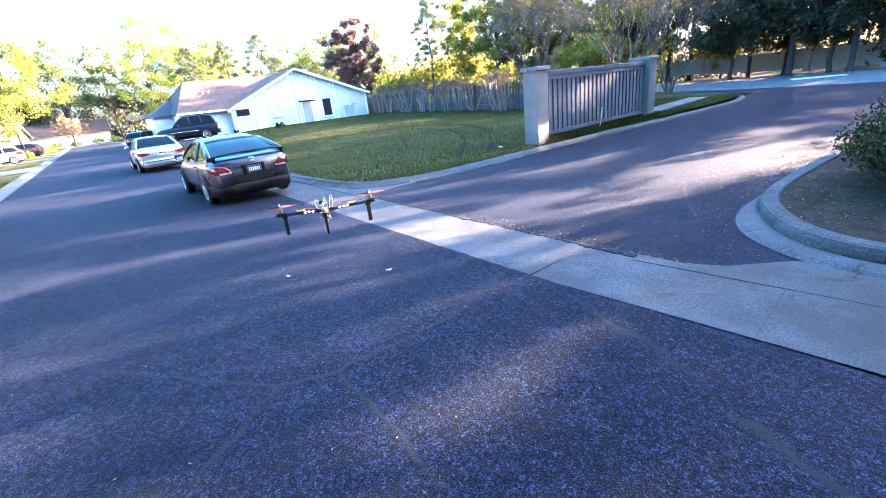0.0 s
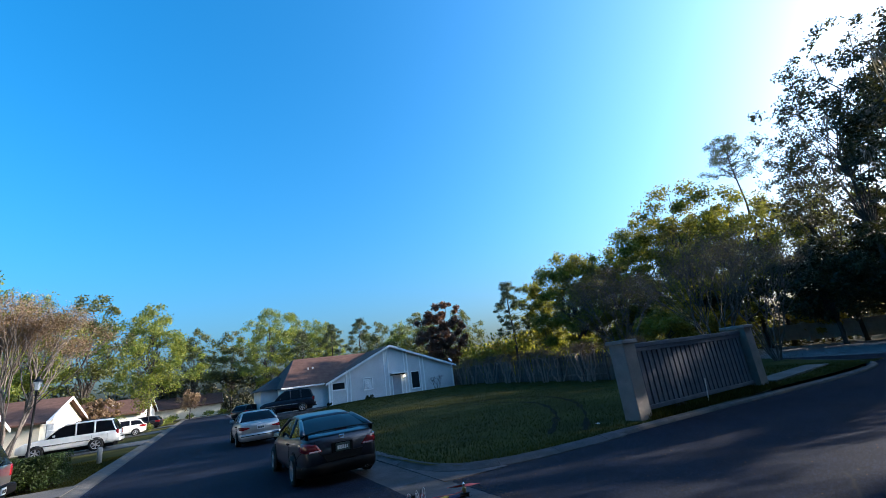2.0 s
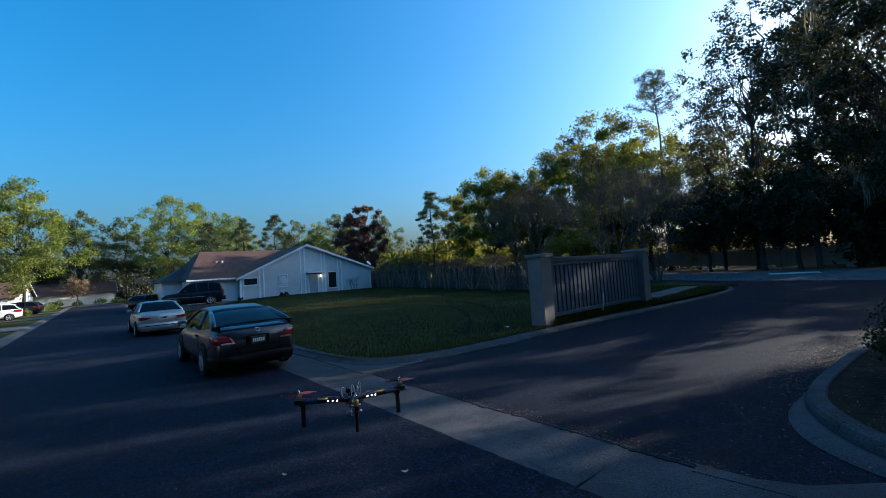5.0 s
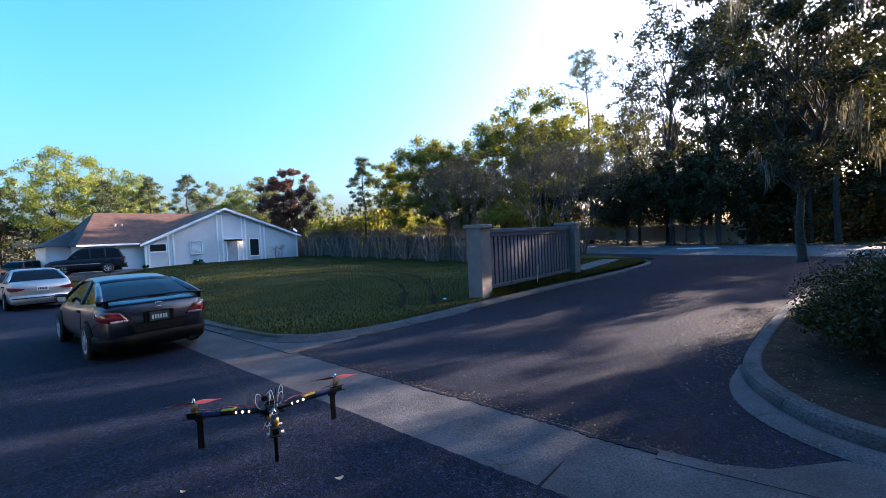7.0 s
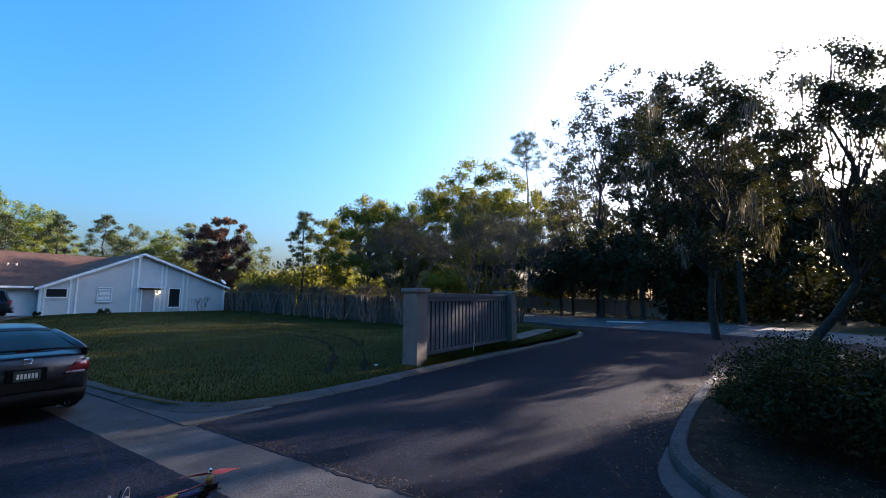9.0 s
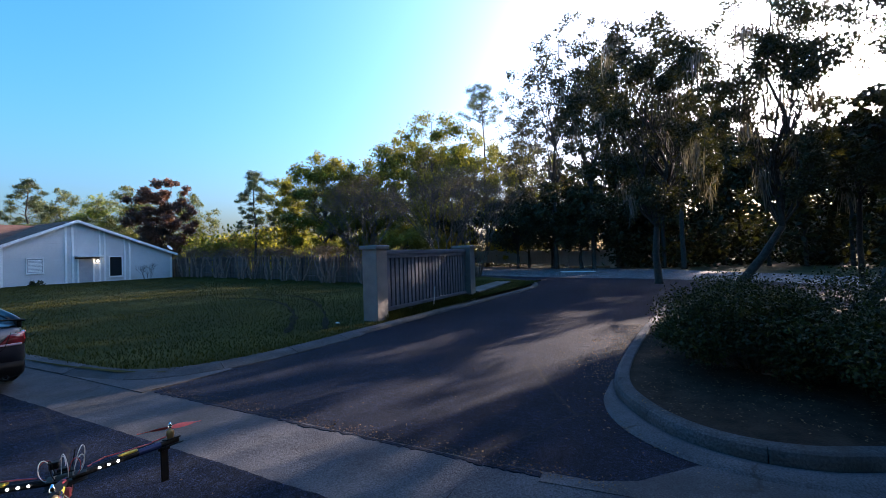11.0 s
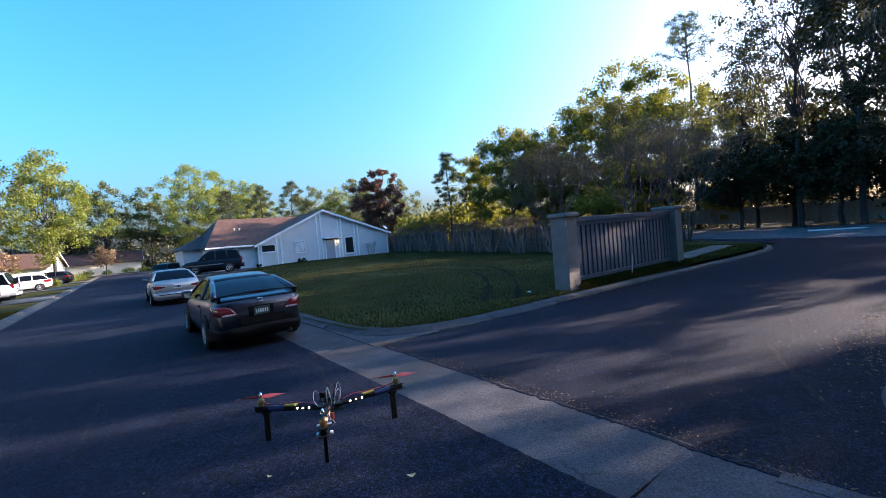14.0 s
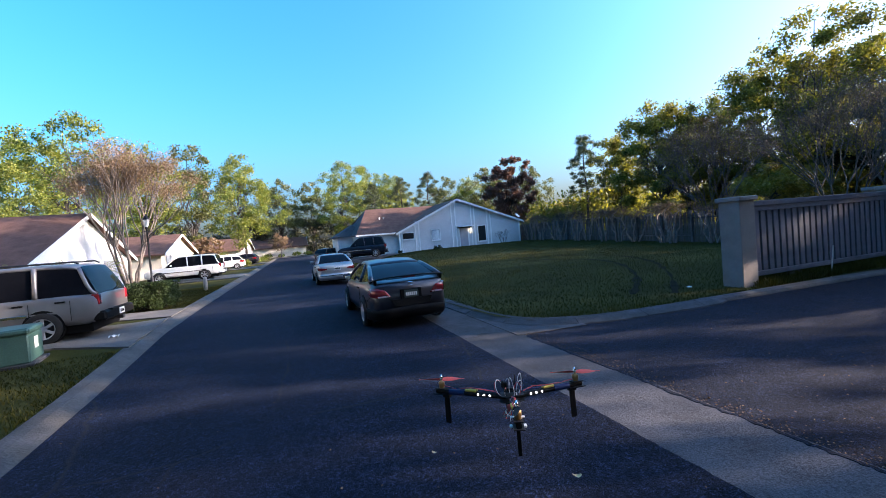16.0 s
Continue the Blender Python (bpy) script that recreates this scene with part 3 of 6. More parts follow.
    spine = limb(wood, top, lead, trunk * 0.75, trunk * 0.12, rng, 0.1, 7)
    for c in centres[::3]:
        c = np.array(c)
        s = spine[min(6, max(0, int((c[2] - fork) / (height - fork) * 5)))]
        s = np.array(s) - [0, 0, 0.3 * (c[2] - fork)] * np.array([0, 0, 0.4])
        p = limb(wood, s if rng.random() > 0.3 else top, c, trunk * 0.32, trunk * 0.05, rng)
        for _ in range(2):
            limb(wood, p[3], c + rng.normal(size=3) * radius * 0.2, trunk * 0.09, trunk * 0.02, rng, 0.2, 4)
    part("trunk", wood, M[bark], t, "", True)
    q = leaf_quads(centres, radii, int(leaves * 1.5), size, rng, 0.8, 0.15)
    if open_:
        keep = np.array([noise.noise(Vector(p) * (2.2 / radius)) > -open_ * 0 - 0.25 + open_ for p in q[::4]])
        q = q.reshape(-1, 4, 3)[keep].reshape(-1, 3)
    if thin:  # openings between the boughs, (y from, to, z from, to), with ragged edges
        c, hole = q[::4], np.zeros(len(q) // 4, bool)
        sway = np.array([noise.noise(Vector(p) * 1.1) for p in c])
        for ya, yb, za, zb in thin:
            inside = np.minimum(np.minimum(c[:, 1] - ya, yb - c[:, 1]), (np.minimum(c[:, 2] - za, zb - c[:, 2])) * 1.5)
            hole |= inside + 0.5 * sway > 0.0
        q = q.reshape(-1, 4, 3)[~hole].reshape(-1, 3)
    part("crown", quad_mesh("crown", q, M[leaf]), None, t)
    if moss:
        mg = []
        for k in range(moss):
            c = np.array(centres[rng.integers(len(centres))]) + rng.normal(size=3) * radius * 0.16
            ln = 0.6 + 1.4 * rng.random()
            for _ in range(30):  # strands that bend and thin out as they hang
                o = c + rng.normal(size=3) * [0.13, 0.13, 0.12]
                l2, w = ln * (0.25 + 0.75 * rng.random() ** 1.5), 0.012 + 0.016 * rng.random()
                a = rng.random() * 6.3
                side = np.array([w * math.cos(a), w * math.sin(a), 0])
                e = o + [*(rng.normal(size=2) * 0.07), -l2 * 0.45]
                tip = e + [*(rng.normal(size=2) * 0.09), -l2 * 0.55]
                mg += [o + side * 0.6, o - side * 0.6, e - side, e + side, e + side, e - side, tip - side * 0.2, tip + side * 0.2]
        part("hanging_moss", quad_mesh("hanging_moss", np.array(mg), M["moss"]), None, t, "grey hanging moss")["kind"] = "stuff"
    return t


def pine_tree(name, label, height, radius, trunk, leaves, size, seed, first=0.55, clumps=16):
    """A tall bare pole with level limbs and flat plates of needles at the top."""
    rng = np.random.default_rng(seed)
    t = thing(name, label, "tree")
    wood = Geo()
    pts = [np.array([rng.normal() * 0.12, rng.normal() * 0.12, height * k / 6]) for k in range(7)]
    pts[0] = np.array([0, 0, -0.15])
    wood.tube(pts, [trunk * (1.2 - 1.05 * k / 6) for k in range(7)], 8)
    centres, radii = [], []
    for k in range(clumps):
        h = first + (1 - first) * (k + 0.5) / clumps
        u = (h - first) / (1 - first)
        reach = radius * (1.05 - 0.8 * u ** 2) * (0.25 + 0.8 * rng.random())
        ang = k * 2.4 + rng.random() * 1.6
        c = np.array([reach * math.cos(ang), reach * math.sin(ang), height * h + (0.35 - 0.4 * rng.random()) * reach])
        centres.append(c)
        radii.append(radius * (0.15 + 0.12 * rng.random()))
        limb(wood, [0, 0, height * h * 0.97], c, trunk * 0.25, trunk * 0.06, rng, 0.15)
    part("trunk", wood, M["bark"], t, "", True)
    part("crown", quad_mesh("crown", leaf_quads(centres, radii, leaves, size, rng, 0.62, 0.05), M["leaf_pine"]), None, t)
    return t


def bare_tree(name, label, height, radius, stems, seed, buds=5000, bark="bark_pale", thick=0.05, bud_mat="leaf_dry", base=0.35, forks=None, rise=0.15, bud=0.11):
    """A many-stemmed ornamental tree: smooth pale stems that fan into a haze of fine twigs."""
    rng = np.random.default_rng(seed)
    t = thing(name, label, "tree")
    wood, ends = Geo(), []

    def grow(a, d, ln, r, depth):
        b = a + d * ln
        limb(wood, a, b, r, r * 0.62, rng, 0.08, 4)
        if depth == 0:
            ends.append(b)
            return
        for _ in range(3):
            nd = d + rng.normal(size=3) * 0.32
            nd[2] = abs(nd[2]) * 0.9 + rise
            grow(b, nd / np.linalg.norm(nd), ln * (0.55 + 0.25 * rng.random()), r * 0.58, depth - 1)

    for s in range(stems):
        ang = 2 * math.pi * s / stems + rng.random() * 0.5
        d = np.array([math.cos(ang) * radius / height * 0.75, math.sin(ang) * radius / height * 0.75, 1.0])
        d /= np.linalg.norm(d)
        grow(np.array([math.cos(ang), math.sin(ang), 0]) * 0.14 + [0, 0, -0.1], d, height * base, thick * (0.8 + 0.4 * rng.random()), forks or (4 if stems < 6 else 3))
    part("branchwork", wood, M[bark], t, "", True)
    if buds:
        part("crown", quad_mesh("crown", leaf_quads(ends, [radius * 0.16] * len(ends), buds, bud, rng, 1.0, 0.05), M[bud_mat]), None, t)
    return t


def polar(az, dist):
    return dist * math.sin(radians(az)), dist * math.cos(radians(az))


def plant(t, az, dist, z=0.0, turn=0.0, scale=1.0):
    x, y = polar(az, dist)
    t.matrix_basis = pose(x, y, z, 0, 0, turn)
    t.scale = (scale, scale, scale)
    return t


def plant_copy(t, az, dist, z=0.0, turn=0.0):
    x, y = polar(az, dist)
    return copy_thing(t, pose(x, y, z, 0, 0, turn))


# live oaks with moss between the bed and the main road
OAK = "dark green live oak hung with grey moss beside the entrance drive"
oak = plant(crown_tree("oak_tree", OAK, 15.4, 4.4, 0.19, "leaf_oak", 66000, 0.13, 11, clumps=44, moss=26, base=0.2, open_=0.22, thin=((-4.8, -2.9, 4.8, 8.6),)), 88.3, 26)
tagged(oak, group="moss-hung oaks")
tagged(plant(crown_tree("oak_tree", OAK, 13.4, 3.5, 0.18, "leaf_oak", 56000, 0.11, 12, clumps=44, moss=30, base=0.2, open_=0.25, lean_y=-0.6, thin=((-0.4, 1.3, 3.7, 6.7), (-2.1, 0.1, 6.3, 7.6), (-3.9, -2.6, 6.4, 8.0))), 96.0, 23), group="moss-hung oaks")
tagged(plant(crown_tree("oak_tree", "leaning live oak with hanging moss behind the clipped bushes", 12.5, 4.0, 0.15, "leaf_oak", 46000, 0.11, 13, clumps=36, moss=6, base=0.42, lean=0.1, lean_y=-0.55, open_=0.3, thin=((0.5, 1.6, 3.8, 5.6), (2.5, 4.4, 3.8, 5.2), (-2.4, 0.6, 5.0, 8.3), (-0.6, 4.0, 5.0, 13.0))), 105, 15.5), group="moss-hung oaks")

# the tall mixed trees behind the fence and the far wall
tall = plant(crown_tree("broadleaf_tree", "tall spring-green broadleaf tree behind the fence", 18.6, 5.8, 0.22, "leaf_wood", 27000, 0.22, 21, clumps=34, base=0.16, open_=0.1), 60.5, 49)
tagged(tall, group="trees behind the fence")
mid = tagged(plant(crown_tree("broadleaf_tree", "tall spring-green broadleaf tree behind the fence", 14.6, 4.9, 0.2, "leaf_wood", 21000, 0.22, 22, clumps=28, base=0.16, open_=0.08), 46.5, 52), group="trees behind the fence")
dark = tagged(plant(crown_tree("broadleaf_tree", "dense dark green tree at the main road", 9.5, 4.2, 0.2, "leaf_oak", 11000, 0.26, 23, clumps=26, base=0.2), 72, 50), group="trees behind the fence")
for src, az, d, turn in ((tall, 66, 62, 80), (mid, 52.5, 58, 40), (dark, 76.5, 54, 200), (tall, 73, 72, 30), (mid, 42.5, 66, 250), (dark, 62, 60, 10)):
    bt = tagged(plant_copy(src, az, d, 0, turn), group="trees behind the fence")
    k = 1.1 if src is tall else 1.0
    bt.scale = (k, k, k)
feather = tagged(plant(crown_tree("feathery_tree", "tall thin feathery tree by the main road", 27, 4.6, 0.2, "leaf_oak", 14000, 0.22, 27, clumps=44, base=0.3, open_=0.26), 77, 48), group="tall roadside trees")
for src, az, d, turn in ((feather, 81.5, 46, 100), (feather, 84.5, 50, 220), (feather, 73.5, 56, 300)):
    rt = tagged(plant_copy(src, az, d, 0, turn), group="tall roadside trees")
    k = 0.84 if az < 75 else 1.0
    rt.scale = (k, k, k)
for src, az, d, turn in ((mid, 49.4, 56, 130), (tall, 56.6, 61, 220), (tall, 62.5, 66, 300), (dark, 80, 47, 80), (dark, 86.5, 57, 190)):
    tagged(plant_copy(src, az, d, 0, turn), group="trees behind the fence")
yel = tagged(plant(crown_tree("broadleaf_tree", "low tree with yellow spring leaves behind the gate wall", 5.5, 3.4, 0.12, "leaf_yellow", 8000, 0.22, 24, clumps=18, base=0.2, open_=0.1), 57, 44), group="yellow trees")
for az, d, turn in ((52, 60, 90), (62, 55, 180), (71, 60, 40), (35.5, 66, 120)):
    tagged(plant_copy(yel, az, d, 0, turn), group="yellow trees")
red = plant(crown_tree("maroon_tree", "rounded tree with dark maroon leaves behind the white house", 12.4, 3.5, 0.18, "leaf_red", 17000, 0.22, 25, clumps=24, base=0.2), 28.8, 62, 0.3)

pine = tagged(plant(pine_tree("pine_tree", "tall bare-stemmed pine with a flat crown", 27, 4.2, 0.24, 9000, 0.14, 31, 0.8, 40), 68.0, 64), group="tall pines")
pine2 = tagged(plant(pine_tree("pine_tree", "pine with tufted limbs behind the fence", 13.6, 3.0, 0.18, 12000, 0.15, 32, 0.4, 46), 38.3, 62), group="tall pines")
for src, az, d, turn in ((pine2, 14.2, 84, 60), (pine2, 10.5, 90, 170), (pine2, 17.9, 80, 300), (pine, 81, 66, 90), (pine, 84.5, 58, 200), (pine, 88.5, 62, 20)):
    tagged(plant_copy(src, az, d, 0, turn), group="tall pines")

# trees beyond the houses along the street
far1 = tagged(plant(crown_tree("street_tree", "sunlit yellow-green tree beyond the houses", 16.8, 5.6, 0.22, "leaf_spring", 17000, 0.23, 41, clumps=34, base=0.16, open_=0.1), -5.5, 72), group="trees along the street")
far2 = tagged(plant(crown_tree("street_tree", "sunlit yellow-green tree beyond the houses", 20.5, 6.6, 0.22, "leaf_spring", 17000, 0.26, 42, clumps=34, base=0.16, open_=0.12), 6.5, 98), group="trees along the street")
far3 = tagged(plant(crown_tree("street_tree", "mid green tree beyond the houses", 18, 6.4, 0.22, "leaf_mid", 12500, 0.28, 43, clumps=28, base=0.2, open_=0.12), 2.5, 112), group="trees along the street")
for src, az, d, turn in ((far2, -21.5, 68, 60), (far1, -28.5, 54, 100), (far2, -25, 80, 200), (far3, -11, 92, 30), (far3, -1.5, 105, 130), (far1, -15, 84, 250), (far2, 10, 104, 300), (far1, 13, 100, 10), (far3, 20, 92, 80), (far1, 23, 88, 160), (far3, 26, 84, 260), (far2, -34, 70, 20), (far3, 31, 88, 20)):
    ft = tagged(plant_copy(src, az, d, 0, turn), group="trees along the street")
    k = 0.8 if az < -28 or az > 18 else 1.25 if -16 < az < -8 else 1.0
    ft.scale = (k, k, k)

# unseen trees around the near side, added to dim sky light on the ground
sky_blocker = plant(crown_tree("tall_tree", "unseen leafy tree added on the near side to dim the sky light", 18, 6.2, 0.24, "leaf_oak", 2400, 0.95, 44, clumps=26, base=0.2), 150, 22)
tagged(sky_blocker, group="enclosing trees")
for k, (az, d, s) in enumerate(((160, 15, 0.85), (172, 20, 1.0), (184, 14, 0.8), (196, 20, 1.0), (208, 15, 0.85), (222, 20, 1.0), (236, 15, 0.8), (248, 22, 1.0), (262, 20, 0.9), (278, 26, 1.0), (294, 34, 1.0), (308, 44, 1.0), (138, 26, 0.9), (165, 40, 1.2), (210, 42, 1.2), (232, 44, 1.2), (185, 42, 1.2), (260, 44, 1.2))):
    t = tagged(plant_copy(sky_blocker, az, d, 0, 53 * k), group="enclosing trees")
    s *= 1.4 if 130 < az < 250 else 1.1
    t.scale = (s, s, s)
# crape myrtle by the lamp
crape = plant(bare_tree("crape_myrtle", "bare many-stemmed crape myrtle with dry pinkish buds on the lawn", 10.2, 3.6, 8, 51, 30000, thick=0.1, base=0.3, forks=4, rise=0.3, bud=0.075), -16.8, 34)


# ---------------- gate wall at the entrance ----------------
def gate_pillar(x, y, h, w):
    t = thing("gate_pillar", "square beige stucco pillar with a flat cap", "pillar", "gate wall pillars", at=pose(x, y, 0))
    part("shaft", Geo().box(-w / 2, w / 2, -w / 2, w / 2, -0.1, h - 0.12, 0.012), M["stucco"], t)
    part("cap", Geo().box(-w / 2 - 0.06, w / 2 + 0.06, -w / 2 - 0.06, w / 2 + 0.06, h - 0.12, h, 0.02), M["stucco"], t)
    return t


gate_pillar(10.36, 8.05, 2.25, 0.52)
gate_pillar(16.95, 8.05, 2.28, 0.5)
gate_pillar(17.75, 8.75, 2.3, 0.5)
panel = thing("gate_wall", "grey-beige board wall with upright battens between pillars", "wall panel", kind="structure", at=pose(10.63, 8.05, 0, 0, 0, 0))
LEN = 6.06
part("back_panel", Geo().box(0, LEN, 0.06, 0.1, 0.32, 2.0, 0.005), M["gate_gap_shade"], panel, "backing boards darkened as the shadow between battens")
part("fascia", Geo().box(0, LEN, -0.05, 0.06, 1.86, 1.985, 0.008), M["gate_board"], panel)
part("top_rail", Geo().box(0, LEN, -0.08, 0.14, 1.98, 2.12, 0.012), M["gate_board"], panel)
part("bottom_rail", Geo().box(0, LEN, -0.05, 0.12, 0.24, 0.36, 0.01), M["gate_board"], panel)
batten = Geo().box(-0.088, 0.088, -0.02, 0.03, 0.36, 1.9, 0.006).mesh("batten", M["gate_board"])
for k in range(25):
    part("batten", batten, None, panel, at=pose(0.15 + k * (LEN - 0.3) / 24, 0, 0))
for vx in (1.5, 1.78):
    part("vent_block", Geo().box(vx, vx + 0.2, -0.03, 0.06, 0.07, 0.21, 0.008), M["bark"], panel, "dark gap block under the wall")

# ---------------- houses ----------------
def plate(a, b, c, d, thick):
    """A sloping slab: four upper corners in order, with thickness straight down."""
    up = [Vector(p) for p in (a, b, c, d)]
    lo = [p - Vector((0, 0, thick)) for p in up]
    return Geo().add(up + lo, [(0, 1, 2, 3), (7, 6, 5, 4), (0, 4, 5, 1), (1, 5, 6, 2), (2, 6, 7, 3), (3, 7, 4, 0)])


def lap_wall(x0, x1, z0, top, y, board=0.19):
    """Lapped siding across a wall that faces -y; top(x) gives the height of its upper edge."""
    g = Geo()
    n = 24
    xs = [x0 + (x1 - x0) * k / n for k in range(n + 1)]
    z = z0
    while z < max(top(x) for x in xs):
        for a, b in zip(xs, xs[1:]):
            za, zb = min(z + board, top(a)), min(z + board, top(b))
            if za <= z + 0.005 and zb <= z + 0.005:
                continue
            za, zb = max(za, z), max(zb, z)
            g.add([(a, y - 0.04, z), (b, y - 0.04, z), (b, y, zb), (a, y, za)], [(0, 1, 2, 3)])
            g.add([(a, y, z), (b, y, z), (b, y - 0.04, z), (a, y - 0.04, z)], [(0, 1, 2, 3)])
        z += board
    return g


def window_part(parent, name, x0, x1, z0, z1, y, cross=(1, 1), pane="glass_dark"):
    """A window in a wall that faces -y: casing, sash bars and a dark pane."""
    w = part(name, Geo().box(x0, x1, y - 0.05, y - 0.038, z0, z1), M[pane], parent)
    fr = Geo()
    for a, b, c, d in ((x0 - 0.07, x1 + 0.07, z1, z1 + 0.08), (x0 - 0.07, x1 + 0.07, z0 - 0.08, z0), (x0 - 0.07, x0, z0, z1), (x1, x1 + 0.07, z0, z1)):
        fr.box(a, b, y - 0.09, y - 0.01, c, d, 0.008)
    part("frame", fr, M["trim"], w)
    for k in range(1, cross[0]):
        x = x0 + (x1 - x0) * k / cross[0]
        part("sash_bar", Geo().box(x - 0.02, x + 0.02, y - 0.075, y - 0.05, z0, z1), M["trim"], w)
    for k in range(1, cross[1]):
        z = z0 + (z1 - z0) * k / cross[1]
        part("sash_bar", Geo().box(x0, x1, y - 0.075, y - 0.05, z - 0.02, z + 0.02), M["trim"], w)
    part("window_sill", Geo().box(x0 - 0.1, x1 + 0.1, y - 0.14, y - 0.01, z0 - 0.13, z0 - 0.08, 0.01), M["trim"], w)
    return w


M["glass_dark"] = plain("dark_window_glass", (0.02, 0.022, 0.025), 0.06)
M["blind"] = plain("pale_window_blind", (0.3, 0.32, 0.34), 0.3)
M["door_paint"] = surface("pale_door_paint", (0.3, 0.31, 0.33), (0.38, 0.39, 0.41), 2.0, 0.5, fine=20, bump=0.03)
M["white_lamp"] = plain("porch_lamp_glow", (0.9, 0.85, 0.7), 0.4, emit=((1.0, 0.85, 0.6), 6.0))
M["metal_dark"] = plain("dark_metal", (0.03, 0.03, 0.032), 0.45, 0.6)
M["metal_grey"] = plain("grey_metal", (0.45, 0.45, 0.45), 0.4, 0.8)

white_house = thing("white_house", "single-storey white lap-sided house with a brown shingle roof", "house")
BASE, WY, WX0, WX1, PX, PZ = 0.33, 43.4, 10.35, 24.6, 17.0, 5.72
EL, ER = 2.66, 3.0
gable_top = lambda x: EL + (PZ - EL) * (x - WX0) / (PX - WX0) if x < PX else ER + (PZ - ER) * (WX1 - x) / (WX1 - PX)
part("front_wall", lap_wall(WX0, WX1, BASE, lambda x: gable_top(x) - 0.12, WY), M["siding"], white_house)
body = Geo()
body.add([(WX0, WY + 0.02, 0), (WX1, WY + 0.02, 0), (WX1, WY + 0.02, ER - 0.14), (PX, WY + 0.02, PZ - 0.16), (WX0, WY + 0.02, EL - 0.14),
          (WX0, 57, 0), (WX1, 57, 0), (WX1, 57, ER - 0.14), (PX, 57, PZ - 0.16), (WX0, 57, EL - 0.14)],
         [(0, 1, 2, 3, 4), (9, 8, 7, 6, 5), (1, 6, 7, 2), (5, 0, 4, 9)])
part("wall_core", body, M["siding"], white_house)
part("side_wall", lap_wall(6.2, WX0, 0.3, lambda x: 2.55, WY + 0.45), M["siding"], white_house)
part("side_wall_core", Geo().box(6.2, WX0 - 0.01, WY + 0.47, 56, 0, 2.55), M["siding"], white_house)
part("foundation", Geo().box(6.18, WX1 + 0.03, WY - 0.035, WY + 0.0, 0, BASE + 0.02).box(6.15, WX0, WY + 0.41, WY + 0.44, 0, 0.32), M["kerb"], white_house)
OV = 0.35
part("roof", plate((PX, WY - OV, PZ), (PX, 51, PZ), (WX0 - OV, 51, EL - 0.16), (WX0 - OV, WY - OV, EL - 0.16), 0.12), M["shingle"], white_house, "brown shingle slope over the gable")
part("roof", plate((WX1 + OV, WY - OV, ER - 0.13), (WX1 + OV, 57, ER - 0.13), (PX, 57, PZ), (PX, WY - OV, PZ), 0.12), M["shingle"], white_house)
RY, RZ = 50.3, 5.62
part("roof", plate((8.3, RY, RZ), (6.0, WY + 0.1, 2.62), (WX0 + 0.3, WY + 0.1, 2.62), (PX, RY, RZ), 0.12), M["shingle"], white_house, "long brown shingle slope")
part("roof", plate((PX, RY, RZ), (PX, 57.3, 3.0), (6.0, 57.3, 3.0), (8.3, RY, RZ), 0.12), M["shingle"], white_house)
# slope turned from the sun; its shade is put into the colour
part("roof", plate((6.0, WY + 0.1, 2.62), (8.3, RY, RZ), (8.28, RY + 0.02, RZ), (6.0, 57.3, 2.62), 0.12), M["shingle_shaded"], white_house, "shingle hip over the side wing, darkened as in shade")
for xa, xb, za, zb in ((WX0 - OV, PX, EL - 0.17, PZ - 0.01), (PX, WX1 + OV, PZ - 0.01, ER - 0.14)):
    part("rake_board", Geo().add([(xa, WY - OV - 0.03, za), (xb, WY - OV - 0.03, zb), (xb, WY - OV - 0.03, zb - 0.22), (xa, WY - OV - 0.03, za - 0.22),
                                  (xa, WY - OV, za), (xb, WY - OV, zb), (xb, WY - OV, zb - 0.22), (xa, WY - OV, za - 0.22)],
                                 [(0, 3, 2, 1), (4, 5, 6, 7), (0, 1, 5, 4), (3, 7, 6, 2), (0, 4, 7, 3), (1, 2, 6, 5)]), M["trim"], white_house)
part("gutter_pipe", Geo().box(5.95, WX0 - 0.3, WY - 0.02, WY + 0.1, 2.45, 2.6, 0.02), M["trim"], white_house)
for x, w in ((10.42, 0.16), (10.66, 0.12), (12.15, 0.13), (12.55, 0.15), (16.3, 0.15), (16.75, 0.16), (18.62, 0.14), (18.98, 0.15), (20.5, 0.14), (20.9, 0.15), (24.5, 0.2)):
    part("corner_board", Geo().box(x - w / 2, x + w / 2, WY - 0.07, WY + 0.01, BASE, gable_top(x) - 0.2, 0.01), M["trim"], white_house)
window_part(white_house, "window", 10.75, 11.95, 1.82, 2.42, WY)
window_part(white_house, "window", 13.95, 14.85, 1.5, 2.55, WY, (1, 2), "blind")
for k in range(9):
    part("blind_slat", Geo().box(14.0, 14.8, WY - 0.062, WY - 0.052, 1.55 + 0.105 * k, 1.62 + 0.105 * k), M["trim"], white_house, "white blind slat")
window_part(white_house, "window", 19.35, 20.25, 0.95, 2.6, WY)
part("door", Geo().box(17.15, 18.1, WY - 0.06, WY - 0.03, BASE, 2.5, 0.01), M["door_paint"], white_house, "pale panelled front door")
part("door_canopy", Geo().box(16.85, 18.7, WY - 0.6, WY, 2.62, 2.74, 0.02), M["trim"], white_house)
part("door_lintel", Geo().box(16.9, 18.6, WY - 0.1, WY - 0.01, 2.5, 2.615, 0.01), M["metal_dark"], white_house, "dark lintel over the door")
part("door_knob", Geo().lathe([(0.02, 0), (0.035, 0.02), (0.03, 0.05), (0.0, 0.06)], 10, pose(17.95, WY - 0.06, 1.35, 90, 0, 0)), M["metal_grey"], white_house)
